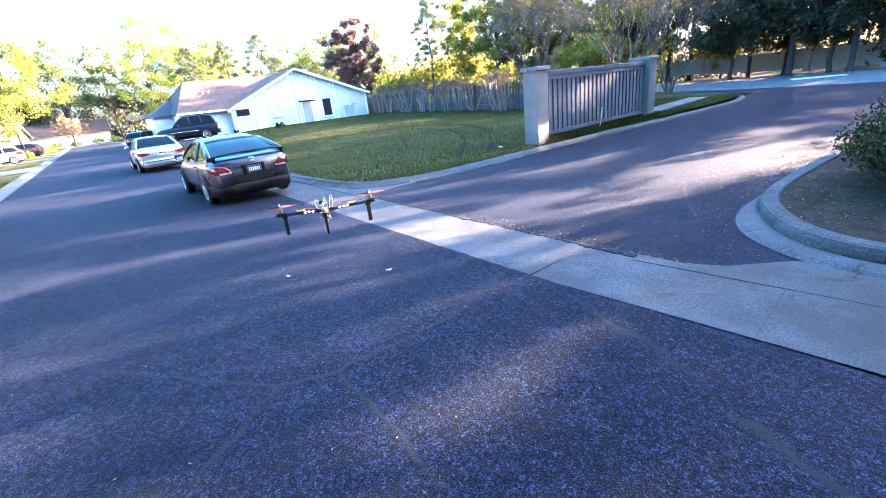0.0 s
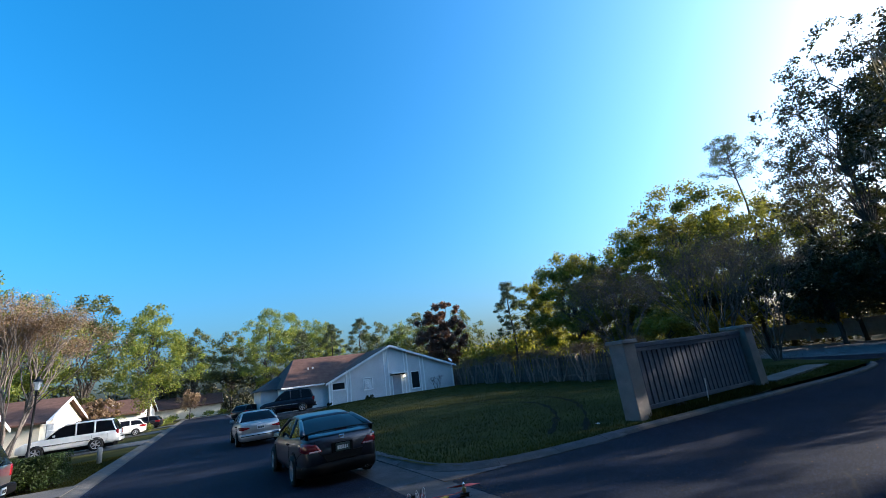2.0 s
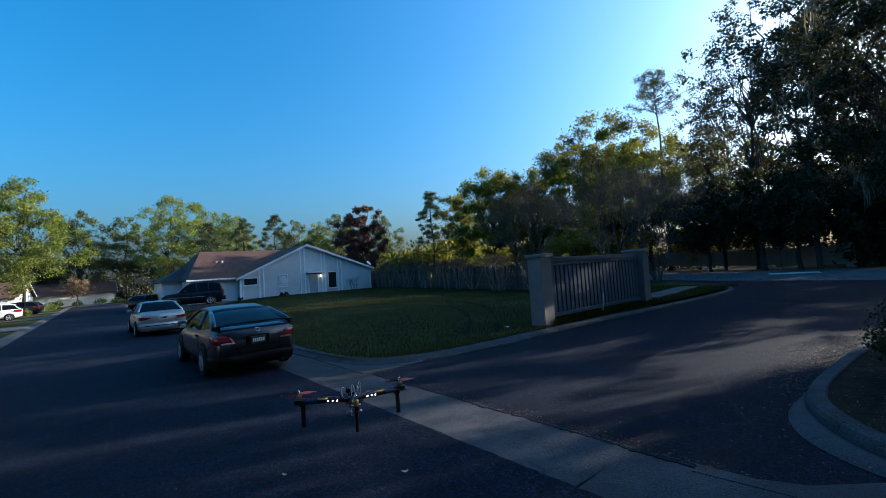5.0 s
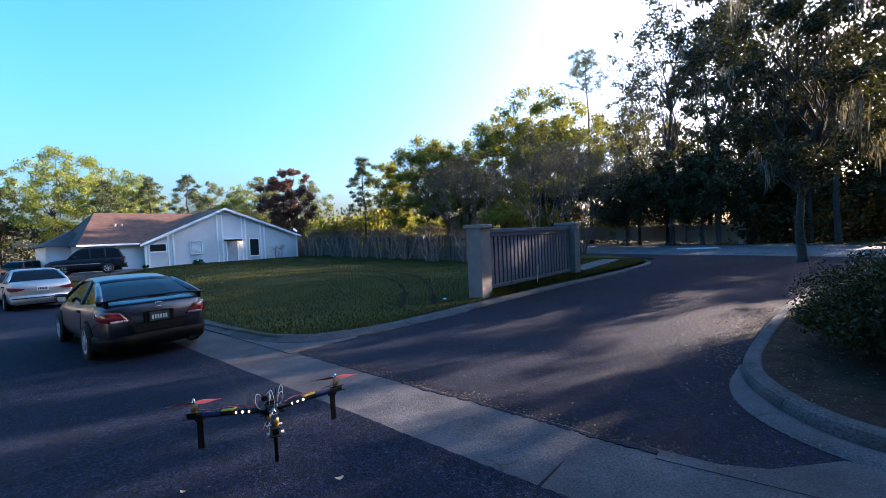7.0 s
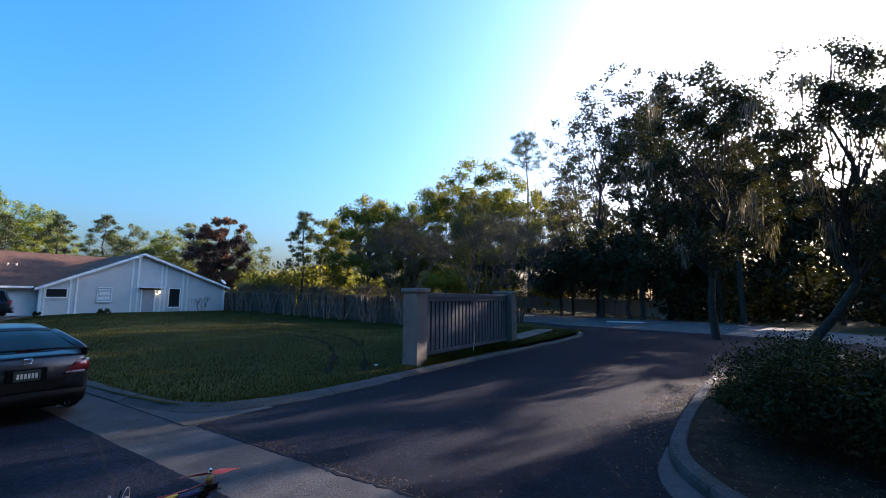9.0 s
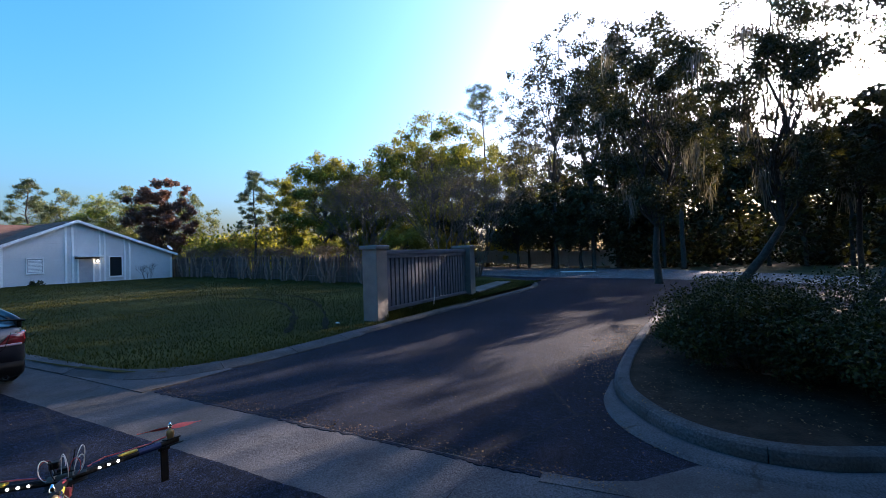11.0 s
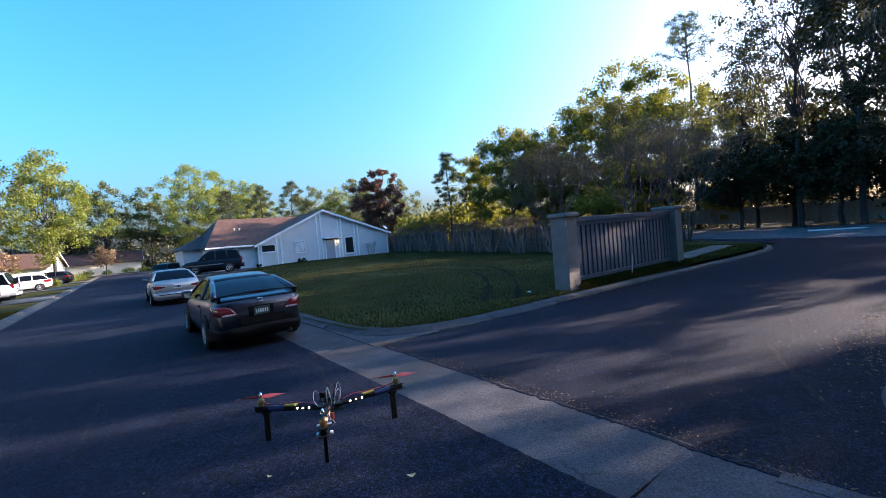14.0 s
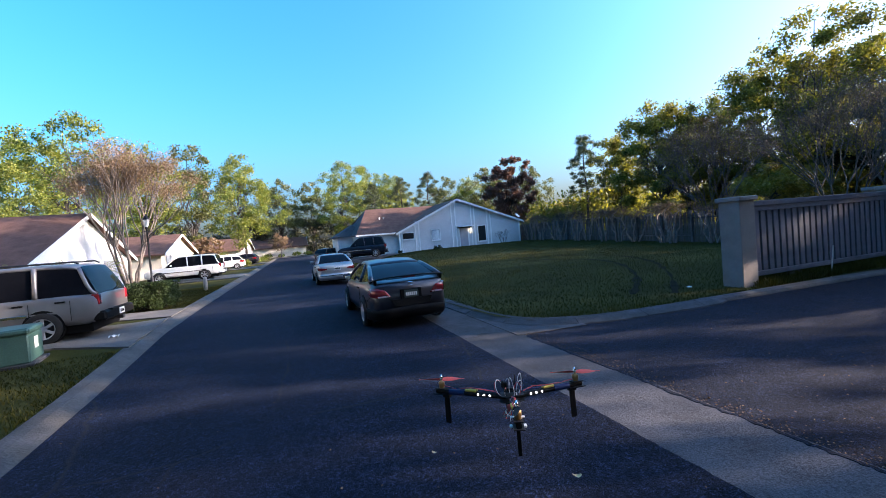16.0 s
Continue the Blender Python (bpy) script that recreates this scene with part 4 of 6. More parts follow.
part("door_frame", Geo().box(17.02, 17.15, WY - 0.09, WY, BASE, 2.6, 0.01).box(18.1, 18.23, WY - 0.09, WY, BASE, 2.6, 0.01), M["trim"], white_house)
part("step", Geo().box(16.9, 18.4, WY - 0.9, WY - 0.04, 0.2, 0.38, 0.02), M["kerb"], white_house)
lampp = part("porch_lamp", Geo().box(18.33, 18.45, WY - 0.14, WY - 0.075, 2.2, 2.42, 0.01), M["metal_dark"], white_house)
part("bulb", Geo().lathe([(0.03, 0), (0.07, 0.05), (0.07, 0.12), (0.03, 0.17)], 10, pose(18.39, WY - 0.22, 2.2)), M["white_lamp"], lampp)
for x in (9.2, 9.7):
    part("roof_vent", Geo().lathe([(0.06, 0), (0.06, 0.26), (0.1, 0.26), (0.1, 0.34)], 10, pose(x, 47.2, 4.1)), M["metal_grey"], white_house)
# garage wing
part("garage_wall", Geo().box(4.6, 7.4, 47.6, 55, 0, 2.6), M["siding"], white_house)
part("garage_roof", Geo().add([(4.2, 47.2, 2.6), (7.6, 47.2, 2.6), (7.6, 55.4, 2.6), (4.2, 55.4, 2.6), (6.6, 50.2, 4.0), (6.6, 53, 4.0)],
                              [(0, 1, 4), (1, 2, 5, 4), (2, 3, 5), (3, 0, 4, 5), (3, 2, 1, 0)]), M["shingle_shaded"], white_house, "dark hipped garage roof in the same shaded shingle")
part("dish", Geo().lathe([(0.02, 0), (0.28, 0.1), (0.3, 0.13)], 14, pose(24.3, WY - 0.1, 3.35, 50, 0, 30)), M["metal_grey"], white_house, "grey satellite dish")


def street_house(x, y0, y1, peak, eave, depth, wall, roof, label, doors=()):
    """A house with its gable towards the street (facing +x) and a long roof running away from it."""
    t = thing("house", label, "house", "houses along the street")
    ym, o = (y0 + y1) / 2, 0.45
    w = Geo()
    w.add([(x, y0, 0), (x, y1, 0), (x, y1, eave), (x, ym, peak - 0.14), (x, y0, eave), (x - depth, y0, 0), (x - depth, y1, 0), (x - depth, y1, eave), (x - depth, ym, peak - 0.14), (x - depth, y0, eave)],
          [(0, 1, 2, 3, 4), (9, 8, 7, 6, 5), (1, 6, 7, 2), (5, 0, 4, 9)])
    part("wall", w, M[wall], t)
    dz = (peak - eave) / (ym - y0) * o
    part("roof", plate((x + o, y0 - o, eave - dz), (x + o, ym, peak), (x - depth, ym, peak), (x - depth, y0 - o, eave - dz), 0.14), M[roof], t)
    part("roof", plate((x + o, ym, peak), (x + o, y1 + o, eave - dz), (x - depth, y1 + o, eave - dz), (x - depth, ym, peak), 0.14), M[roof], t)
    for ya, yb, za, zb in ((y0 - o, ym, eave - dz, peak), (ym, y1 + o, peak, eave - dz)):
        part("rake_board", Geo().add([(x + o + 0.03, ya, za + 0.01), (x + o + 0.03, yb, zb + 0.01), (x + o + 0.03, yb, zb - 0.24), (x + o + 0.03, ya, za - 0.24), (x + o, ya, za + 0.01), (x + o, yb, zb + 0.01), (x + o, yb, zb - 0.24), (x + o, ya, za - 0.24)],
                                     [(0, 1, 2, 3), (7, 6, 5, 4), (0, 4, 5, 1), (3, 2, 6, 7), (0, 3, 7, 4), (1, 5, 6, 2)]), M["trim"], t)
    for ya, yb, h, name in doors:
        d = part(name, Geo().box(x + 0.01, x + 0.05, ya, yb, 0.05 if "door" in name else 1.0, h, 0.01), M["door_paint" if "door" in name else "glass_dark"], t)
        if name == "garage_door":
            for k in range(1, 4):
                part("panel_rail", Geo().box(x + 0.05, x + 0.065, ya, yb, h * k / 4 - 0.02, h * k / 4 + 0.02), M["trim"], d)
    for k in range(2):
        part("roof_vent", Geo().lathe([(0.06, 0), (0.06, 0.35), (0.1, 0.35), (0.1, 0.42)], 8, pose(x - 4 - k * 0.6, ym - (ym - y0) * 0.5, (peak + eave) / 2 - 0.1)), M["metal_grey"], t)
    return t


street_house(-11.2, 7.6, 18.6, 4.5, 2.45, 14, "cream", "shingle", "cream stucco house with a brown shingle gable and garage", [(10.6, 15.6, 2.2, "garage_door")])
street_house(-11.9, 25.6, 38.8, 5.1, 2.35, 14, "trim", "shingle", "white house with a sunlit gable and brown shingle roof", [(34.5, 38.0, 2.1, "garage_door"), (28.2, 29.4, 2.1, "window")])
street_house(-11.7, 46.4, 60, 4.45, 2.5, 14, "cream", "shingle", "cream house with a brown roof farther along the street", [(48, 53, 2.2, "garage_door")])
street_house(-8.2, 76, 96, 4.5, 2.4, 16, "trim", "shingle", "far white house with a low brown gable roof", [(80, 85, 2.2, "garage_door")])
street_house(2.4, 98, 110, 4.3, 2.35, 12, "cream", "shingle", "far cream house across the end of the street")
END = smooth_line([(-12, 94), (-7, 93.4), (-3, 92.6), (0.5, 91.2), (2.6, 88.6), (3.4, 84)], 5)
structure("end_lawn", Geo().slab([(x, y + 0.4) for x, y in END] + [(9, 84), (9, 125), (-12, 125)], -0.05, 0.12), M["grass_base"], "sunlit lawn closing off the end of the street", "lawn")
structure("end_kerb", strip(END, 0.5, -0.15, 0, 2, lambda u: 0.13 * u + 0.004), M["drive_concrete"], "pale concrete kerb round the end of the street", "kerb")

# ---------------- wooden fence behind the lawn ----------------
FA, FB = Vector((23.2, 15.5, 0)), Vector((25.7, 46.5, 0))
fdir = (FB - FA).normalized()
fang = math.degrees(math.atan2(fdir.y, fdir.x))
flen = (FB - FA).length
fence = tagged(thing("wooden_fence", "weathered grey board fence overgrown with bare vines", "fence", kind="structure", at=pose(FA.x, FA.y, 0, 0, 0, fang)))
boards = [Geo().box(-0.058, 0.058, -0.012, 0.012, 0.05, h, 0.003).add([(-0.058, 0, h), (0.058, 0, h), (0, 0, h + 0.05)], [(0, 1, 2)]).mesh("board", M["old_wood"]) for h in (1.9, 1.96, 1.85)]
rngf = random.Random(5)
nb = int(flen / 0.15)
for k in range(nb):
    s = (k + 0.5) * 0.15
    z = lawn_height(*(FA + fdir * s).xy) - 0.04
    if rngf.random() < 0.97:
        part("board", boards[rngf.randrange(3)], None, fence, at=pose(s, rngf.uniform(-0.006, 0.006), z + rngf.uniform(-0.02, 0.02), 0, rngf.uniform(-1, 1), 0))
for k in range(int(flen / 2.4) + 1):
    z = lawn_height(*(FA + fdir * (k * 2.4)).xy)
    part("post", Geo().box(-0.05, 0.05, 0.075, 0.175, -0.2, 2.0, 0.006), M["old_wood"], fence, at=pose(k * 2.4, 0, z))
    if k * 2.4 + 2.4 < flen:
        for h in (0.4, 1.5):
            part("rail", Geo().box(0, 2.4, 0.02, 0.07, h, h + 0.09, 0.004), M["old_wood"], fence, at=pose(k * 2.4, 0, z))

# bare crape myrtles that lean over the fence
CR = "bare grey-stemmed crape myrtle leaning over the wooden fence"
def fence_myrtle(seed):
    """A pruned myrtle: a few smooth leaning stems that end in knuckles with sheaves of fine brown twigs."""
    rng = np.random.default_rng(seed)
    t = tagged(thing("crape_myrtle", CR, "tree"), group="crape myrtles at the fence")
    twigs = []
    for k in range(4):
        a = 1.57 * k + rng.random()
        foot = np.array([0.16 * math.cos(a), 0.16 * math.sin(a), -0.1])
        head = foot + [0.45 * math.cos(a) * rng.random(), 0.5 * math.sin(a) + 0.2 * rng.normal(), 1.75 + 0.35 * rng.random()]
        stem = Geo()
        limb(stem, foot, head, 0.06, 0.045, rng, 0.06, 6)
        for _ in range(3):
            tip = head + rng.normal(size=3) * [0.25, 0.3, 0.1] + [0, 0, 0.35]
            limb(stem, head, tip, 0.035, 0.016, rng, 0.1, 4)
            for _ in range(42):
                e = tip + rng.normal(size=3) * [0.28, 0.34, 0.2] + [0, 0, 0.12]
                d = e - tip
                w = np.cross(d, rng.normal(size=3))
                w = w / np.linalg.norm(w) * 0.008
                twigs += [tip - w, tip + w, e + w * 0.5, e - w * 0.5]
        part("stem", stem, M["bark_pale"], t, "smooth pale leaning stem", True)
    part("crown", quad_mesh("crown", np.array(twigs), M["twig"]), None, t, "sheaves of fine brown twigs")
    return t


myrtles = [fence_myrtle(60 + k) for k in range(3)]
for k in range(15):
    p = FA + fdir * (1.2 + k * 1.95 + 0.5 * math.sin(k * 3.7))
    m = pose(p.x - 0.75 + 0.2 * math.sin(k * 2.1), p.y, lawn_height(p.x, p.y) - 0.05, 0, 0, 20 * math.sin(k * 5.1))
    if k < 3:
        myrtles[k].matrix_basis = m
    else:
        copy_thing(myrtles[k % 3], m)
big_bare = tagged(bare_tree("crape_myrtle", "tall bare brown-twigged tree behind the gate wall", 8.4, 3.7, 10, 62, 9000, "bark_mid", 0.05, bud_mat="twig", forks=4, bud=0.065), group="bare trees behind the gate wall")
big_bare.matrix_basis = pose(*polar(62, 30), 0.05)
copy_thing(big_bare, pose(*polar(66.5, 34), 0.05, 0, 0, 120))
copy_thing(big_bare, pose(*polar(51.5, 36), 0.05, 0, 0, 220))

# ---------------- far wall along the main road ----------------
fw = tagged(thing("far_wall", "beige board wall with square pillars along the main road", "wall", kind="structure"))
WA, WB = Vector((49.5, 5.4, 0)), Vector((60, 27, 0.5))
wang = math.degrees(math.atan2(WB.y - WA.y, WB.x - WA.x))
wlen = (WB - WA).length
for k in range(5):
    p = WA + (WB - WA) * k / 4
    part("pillar", Geo().box(-0.25, 0.25, -0.25, 0.25, -0.1, 1.9, 0.01).box(-0.31, 0.31, -0.31, 0.31, 1.9, 2.02, 0.01), M["beige_wall"], fw, at=pose(*p, 0, 0, wang))
    if k < 4:
        seg = wlen / 4
        part("panel", Geo().box(0.26, seg - 0.26, -0.03, 0.03, 0.15, 1.75, 0.005).box(0.26, seg - 0.26, -0.07, 0.07, 1.75, 1.86, 0.01), M["beige_wall"], fw, at=pose(*p, 0, 0, wang))
        for j in range(14):
            part("batten", Geo().box(-0.1, 0.1, 0.03, 0.06, 0.18, 1.74, 0.004), M["beige_wall"], fw, at=pose(*(p + (WB - WA) / 4 * ((j + 0.9) / 14.8)), 0, 0, wang))

# ---------------- bed with bushes at the corner ----------------
KERB = smooth_line([(5.9, -9), (5.6, -4), (5.25, -1.6), (4.9, -0.6), (4.93, 0.06), (5.28, 0.58), (5.95, 1.0), (6.6, 1.17), (7.6, 1.2), (9.5, 1.1), (12, 0.9), (14.5, 0.4), (15.8, -0.8), (16.0, -3), (15.5, -9)], 6)
bed = Geo()
mid_pt = (10.3, -4.0)
ring = [(x + (mid_pt[0] - x) * 0.015, y + (mid_pt[1] - y) * 0.015) for x, y in KERB]
rows = [[(mid_pt[0] + (x - mid_pt[0]) * s, mid_pt[1] + (y - mid_pt[1]) * s, 0.12 + 0.12 * (1 - s) + 0.03 * noise.noise((x * s, y * s, 1))) for x, y in ring] for s in (1.0, 0.93, 0.85, 0.7, 0.5, 0.02)]
structure("planting_bed", bed.loft(rows, closed=False), M["soil"], "planting bed of bare soil and brown leaf litter", "bed", True)
apron_line = [p for p in KERB if p[0] < 7.0]
lip_rows = []
for i, p in enumerate(apron_line):  # narrows to nothing where the drive meets the kerb
    d = np.subtract(apron_line[min(i + 1, len(apron_line) - 1)], apron_line[max(i - 1, 0)])
    side, wide = np.array([d[1], -d[0]]) / np.linalg.norm(d), 0.34 - 0.28 * step(5.3, 6.9, p[0])
    lip_rows.append([(*(np.array(p) + side * (0.03 - (wide + 0.03) * (1 - k / 6))), 0.045 * math.sin(math.pi * k / 6) ** 0.7 - 0.004) for k in range(7)])
structure("bed_gutter", Geo().loft(lip_rows, closed=False), M["concrete"], "concrete gutter curving round the planting bed", "gutter")
structure("gutter_apron", Geo().slab([(3.8, 1.5), (4.14, 0.75), (4.62, 0.3), (4.7, -0.5), (5.0, -1.5), (5.35, -4), (5.6, -9), (4.25, -9), (4.15, -4), (4.05, -1), (3.85, 1.0)], -0.05, 0.003), M["concrete"], "pale concrete widening where the gutter meets the bed", "gutter")
kerb_ob = tagged(thing("bed_kerb", "curved concrete kerb stones round the planting bed", "kerb", kind="structure"))
# kerb stones cut from the curve, with open joints
acc, cuts = 0.0, [0]
for i in range(1, len(KERB)):
    acc += math.dist(KERB[i], KERB[i - 1])
    if acc > 1.15:
        cuts.append(i)
        acc = 0.0
for a, b in zip(cuts, cuts[1:]):
    pts = [np.array(KERB[i], float) for i in range(a, b + 1)]
    d0, d1 = pts[1] - pts[0], pts[-1] - pts[-2]
    pts[0] = pts[0] + d0 / np.linalg.norm(d0) * 0.005
    pts[-1] = pts[-1] - d1 / np.linalg.norm(d1) * 0.005
    rings = []
    for i, p in enumerate(pts):
        d = pts[min(i + 1, len(pts) - 1)] - pts[max(i - 1, 0)]
        d = d / np.linalg.norm(d)
        s = np.array([d[1], -d[0]])
        prof = [(-0.015, -0.02), (0.0, 0.085), (0.025, 0.13), (0.065, 0.145), (0.18, 0.148), (0.2, 0.135), (0.2, -0.02)]
        rings.append([(*(p + s * o), z) for o, z in prof])
    part("kerb_stone", Geo().loft(rings), M["kerb"], kerb_ob, "", False)


def shrub(x, y, r, h, seed, leaves=7000):
    rng = np.random.default_rng(seed)
    t = thing("bush", "clipped dark green bush with small glossy leaves in the bed", "bush", "bushes in the bed", at=pose(x, y, 0.14))
    wood, cs, rs = Geo(), [], []
    for k in range(26):
        a, rad = k * 2.4, r * math.sqrt((k + 0.5) / 26)
        z = h * (1.0 - 0.42 * (rad / r) ** 2.2) - r * 0.17
        c = (rad * 0.86 * math.cos(a), rad * 0.86 * math.sin(a), max(0.25, z * (0.6 + 0.45 * rng.random())))
        cs.append(c)
        rs.append(r * 0.3)
        limb(wood, (0.1 * math.cos(a), 0.1 * math.sin(a), -0.03), c, 0.022, 0.006, rng, 0.2)
    part("branchwork", wood, M["bark"], t)
    q = leaf_quads(cs, rs, leaves, 0.044, rng, 0.8, 0.3)
    q[:, 2] = np.maximum(q[:, 2], 0.04)
    part("foliage", quad_mesh("foliage", q, M["leaf_bush"]), None, t)
    return t


for x, y, r, h, sd in ((7.75, -0.55, 1.25, 1.22, 1), (9.4, -0.4, 1.2, 1.3, 2), (6.85, -2.1, 1.4, 1.2, 3), (9.2, -2.2, 1.5, 1.4, 4), (11.2, -0.9, 1.25, 1.25, 5), (7.4, -4.6, 1.4, 1.3, 6), (9.5, -4.6, 1.5, 1.4, 7)):
    shrub(x, y, r, h, sd, 30000 if x < 9 and y > -4 else 7000)

# ---------------- woods ----------------
def thicket(name, label, az0, az1, d0, d1, h, count, size, leaf, seed):
    rng = np.random.default_rng(seed)
    n = 260
    az, d = rng.uniform(az0, az1, n), rng.uniform(d0, d1, n)
    c = np.stack([d * np.sin(np.radians(az)), d * np.cos(np.radians(az)), h * rng.random(n) ** 1.1], 1)
    q = leaf_quads(c, list(rng.uniform(1.3, 2.8, n)), count, size, rng, 0.9, 0.2)
    q[:, 2] = np.maximum(q[:, 2], -0.1)
    return tagged(new(name, quad_mesh(name, q, M[leaf])), label, "woods", "", "stuff")


thicket("woodland", "dense dark undergrowth of the woods beyond the main road", 63, 104, 62, 84, 5.0, 28000, 0.38, "leaf_oak", 71)
thicket("woodland", "dense dark undergrowth of the woods beyond the main road", 83, 150, 48, 64, 7.5, 52000, 0.46, "leaf_oak", 72)
thicket("woodland", "dense dark undergrowth of the woods beyond the main road", 84, 128, 66, 84, 6.0, 30000, 0.6, "leaf_oak", 75)
thicket("woodland", "green woods behind the wooden fence", 30, 66, 60, 84, 5.0, 30000, 0.4, "leaf_wood", 73)
thicket("woodland", "far green woods beyond the houses", -55, 32, 105, 135, 8.0, 36000, 0.6, "leaf_oak", 74)
wood_tree = plant(crown_tree("tall_tree", "tall dark tree of the woods beyond the main road", 17, 5.0, 0.22, "leaf_oak", 6000, 0.36, 45, clumps=28, base=0.42, open_=0.16), 95, 62)
tagged(wood_tree, group="trees of the woods")
# copies 25 to 30 m away are added to block the low sun
for az, d, turn, k in ((110.5, 30, 33, 0.6), (114, 27, 210, 0.55), (117.5, 30, 120, 0.56), (106, 27, 300, 0.54), (108.5, 25, 80, 0.5), (97, 53, 70, 0.74), (99.5, 51, 150, 0.72), (102.5, 50, 220, 0.74), (106, 50, 300, 0.74), (89.5, 49, 250, 1.0), (91.5, 46, 310, 1.0), (113, 46, 60, 0.72), (117, 60, 190, 1.0), (95.5, 54, 130, 1.0), (119, 30, 40, 0.6), (124, 52, 300, 1.0), (134, 60, 80, 1.0), (130, 26, 10, 1.0), (82, 80, 200, 1.0), (78, 70, 300, 1.0), (88, 70, 120, 1.0), (91, 58, 20, 1.0), (106, 72, 170, 1.0), (84, 66, 90, 1.0)):
    wt = tagged(plant_copy(wood_tree, az, d, 0, turn), group="trees of the woods")
    wt.scale = (k, k, k)


# ---------------- cars ----------------
def car_paint(name, colour, metal=0.5):
    m, nt, b = nodes_of(name)
    n = noise_node(nt, 3.0, 5.0)
    dust = ramp_node(nt, n.outputs[0], [(0.45, colour), (0.8, tuple(v * 1.15 + 0.004 for v in colour))]).outputs[0]
    nt.links.new(dust, b.inputs["Base Color"])
    b.inputs["Metallic"].default_value, b.inputs["Roughness"].default_value = metal, 0.32
    b.inputs["Coat Weight"].default_value, b.inputs["Coat Roughness"].default_value = 0.4, 0.06
    return m


M["paint_grey"] = car_paint("grey_bronze_paint", (0.027, 0.029, 0.04), 0.5)
M["paint_silver"] = car_paint("silver_paint", (0.38, 0.375, 0.37))
M["paint_pewter"] = car_paint("pewter_paint", (0.19, 0.187, 0.19))
M["paint_white"] = car_paint("white_paint", (0.75, 0.74, 0.7), 0.0)
M["paint_navy"] = car_paint("navy_paint", (0.006, 0.009, 0.018), 0.0)
M["paint_black"] = car_paint("black_paint", (0.012, 0.012, 0.014), 0.0)
M["rubber"] = plain("tyre_rubber", (0.009, 0.009, 0.009), 0.9)
M["alloy"] = plain("alloy", (0.36, 0.36, 0.37), 0.4, 0.4)
M["plastic_black"] = plain("black_plastic", (0.004, 0.004, 0.0045), 0.6)
M["plastic_black"].node_tree.nodes["Principled BSDF"].inputs["Specular IOR Level"].default_value = 0.1
for key, coat, spec in (("paint_navy", 0.12, 0.25), ("paint_black", 0.2, 0.35)):
    gloss = M[key].node_tree.nodes["Principled BSDF"].inputs
    gloss["Coat Weight"].default_value, gloss["Specular IOR Level"].default_value = coat, spec
M["car_glass"] = plain("tinted_glass", (0.006, 0.007, 0.01), 0.03)
M["car_glass"].node_tree.nodes["Principled BSDF"].inputs["Specular IOR Level"].default_value = 0.1
M["lens_red"] = plain("red_lens", (0.25, 0.012, 0.016), 0.15, coat=0.6)
M["lens_clear"] = plain("clear_lens", (0.75, 0.72, 0.7), 0.12, coat=0.6)
M["plate_green"] = plain("number_plate", (0.02, 0.04, 0.036), 0.4)
M["plate_white"] = plain("white_plate", (0.7, 0.7, 0.68), 0.4)
M["chrome"] = plain("chrome", (0.8, 0.8, 0.8), 0.1, 1.0)


def interp(table, y):
    ys, zs = zip(*table)
    return float(np.interp(y, ys, zs))


def wheel_meshes(r, w, spokes):
    n = 28
    tyre = Geo().loft([[(rr * math.cos(2 * math.pi * k / n), rr * math.sin(2 * math.pi * k / n), z) for k in range(n)] for rr, z in ((r * 0.66, -w / 2), (r * 0.93, -w / 2), (r, -w * 0.32), (r, w * 0.32), (r * 0.93, w / 2), (r * 0.66, w / 2))], caps=False).lathe([(r * 0.66, w * 0.3), (0.001, w * 0.28)], n).mesh("tyre", M["rubber"], True)
    g = Geo()
    g.loft([[(rr * math.cos(2 * math.pi * k / n), rr * math.sin(2 * math.pi * k / n), z) for k in range(n)] for rr, z in ((r * 0.68, w * 0.5), (r * 0.62, w * 0.48), (r * 0.58, w * 0.34))], caps=False)
    for k in range(spokes):
        g.box(r * 0.1, r * 0.63, -r * 0.085, r * 0.085, w * 0.3, w * 0.46, 0.006, Matrix.Rotation(2 * math.pi * k / spokes, 4, "Z"))
    g.lathe([(r * 0.17, w * 0.2), (r * 0.17, w * 0.46), (r * 0.1, w * 0.49)], 12)
    return tyre, g.mesh("rim", M["alloy"], False)


def lens_shape(s, xa, xb, za, zb, yy):
    """A lamp lens that narrows inwards and wraps round the corner of the body."""
    if xb - xa < 0.2:
        return Geo().box(*sorted((s * xa, s * xb)), yy, yy + 0.16, za, zb, 0.02)
    zm, g, rings = za + (zb - za) * 0.35, Geo(), []
    for f, lo, hi, back in ((0.0, zm, zm + 0.04, 0.0), (0.4, za + (zm - za) * 0.4, zm + (zb - zm) * 0.6, 0.0), (0.77, za, zb - 0.01, 0.005), (0.93, za, zb, 0.06), (1.06, za + 0.01, zb + 0.005, 0.17), (1.12, za + 0.05, zb, 0.36)):
        x = s * (xa + (xb - xa) * f)
        rings.append([(x, yy + back, lo), (x, yy + back, hi), (x, yy + back + 0.12, hi), (x, yy + back + 0.12, lo)])
    return g.loft(rings)


def car(label, category, paint, L, W, shoulder, cabin, axles, r, at, group="parked cars", roof=(0.3, 0.7), pillars=(), width=None, spokes=5, bottom=0.22, lamps=(), plate=None, extras=None, tumble=0.7, tail=((0, 0), (2, 0)), sail=0.045):
    """A car with its tail at y = 0 and its nose at y = L. shoulder: height of the lower body along it; cabin: outline of the glasshouse."""
    c = thing("car", label, category, group, at=at)
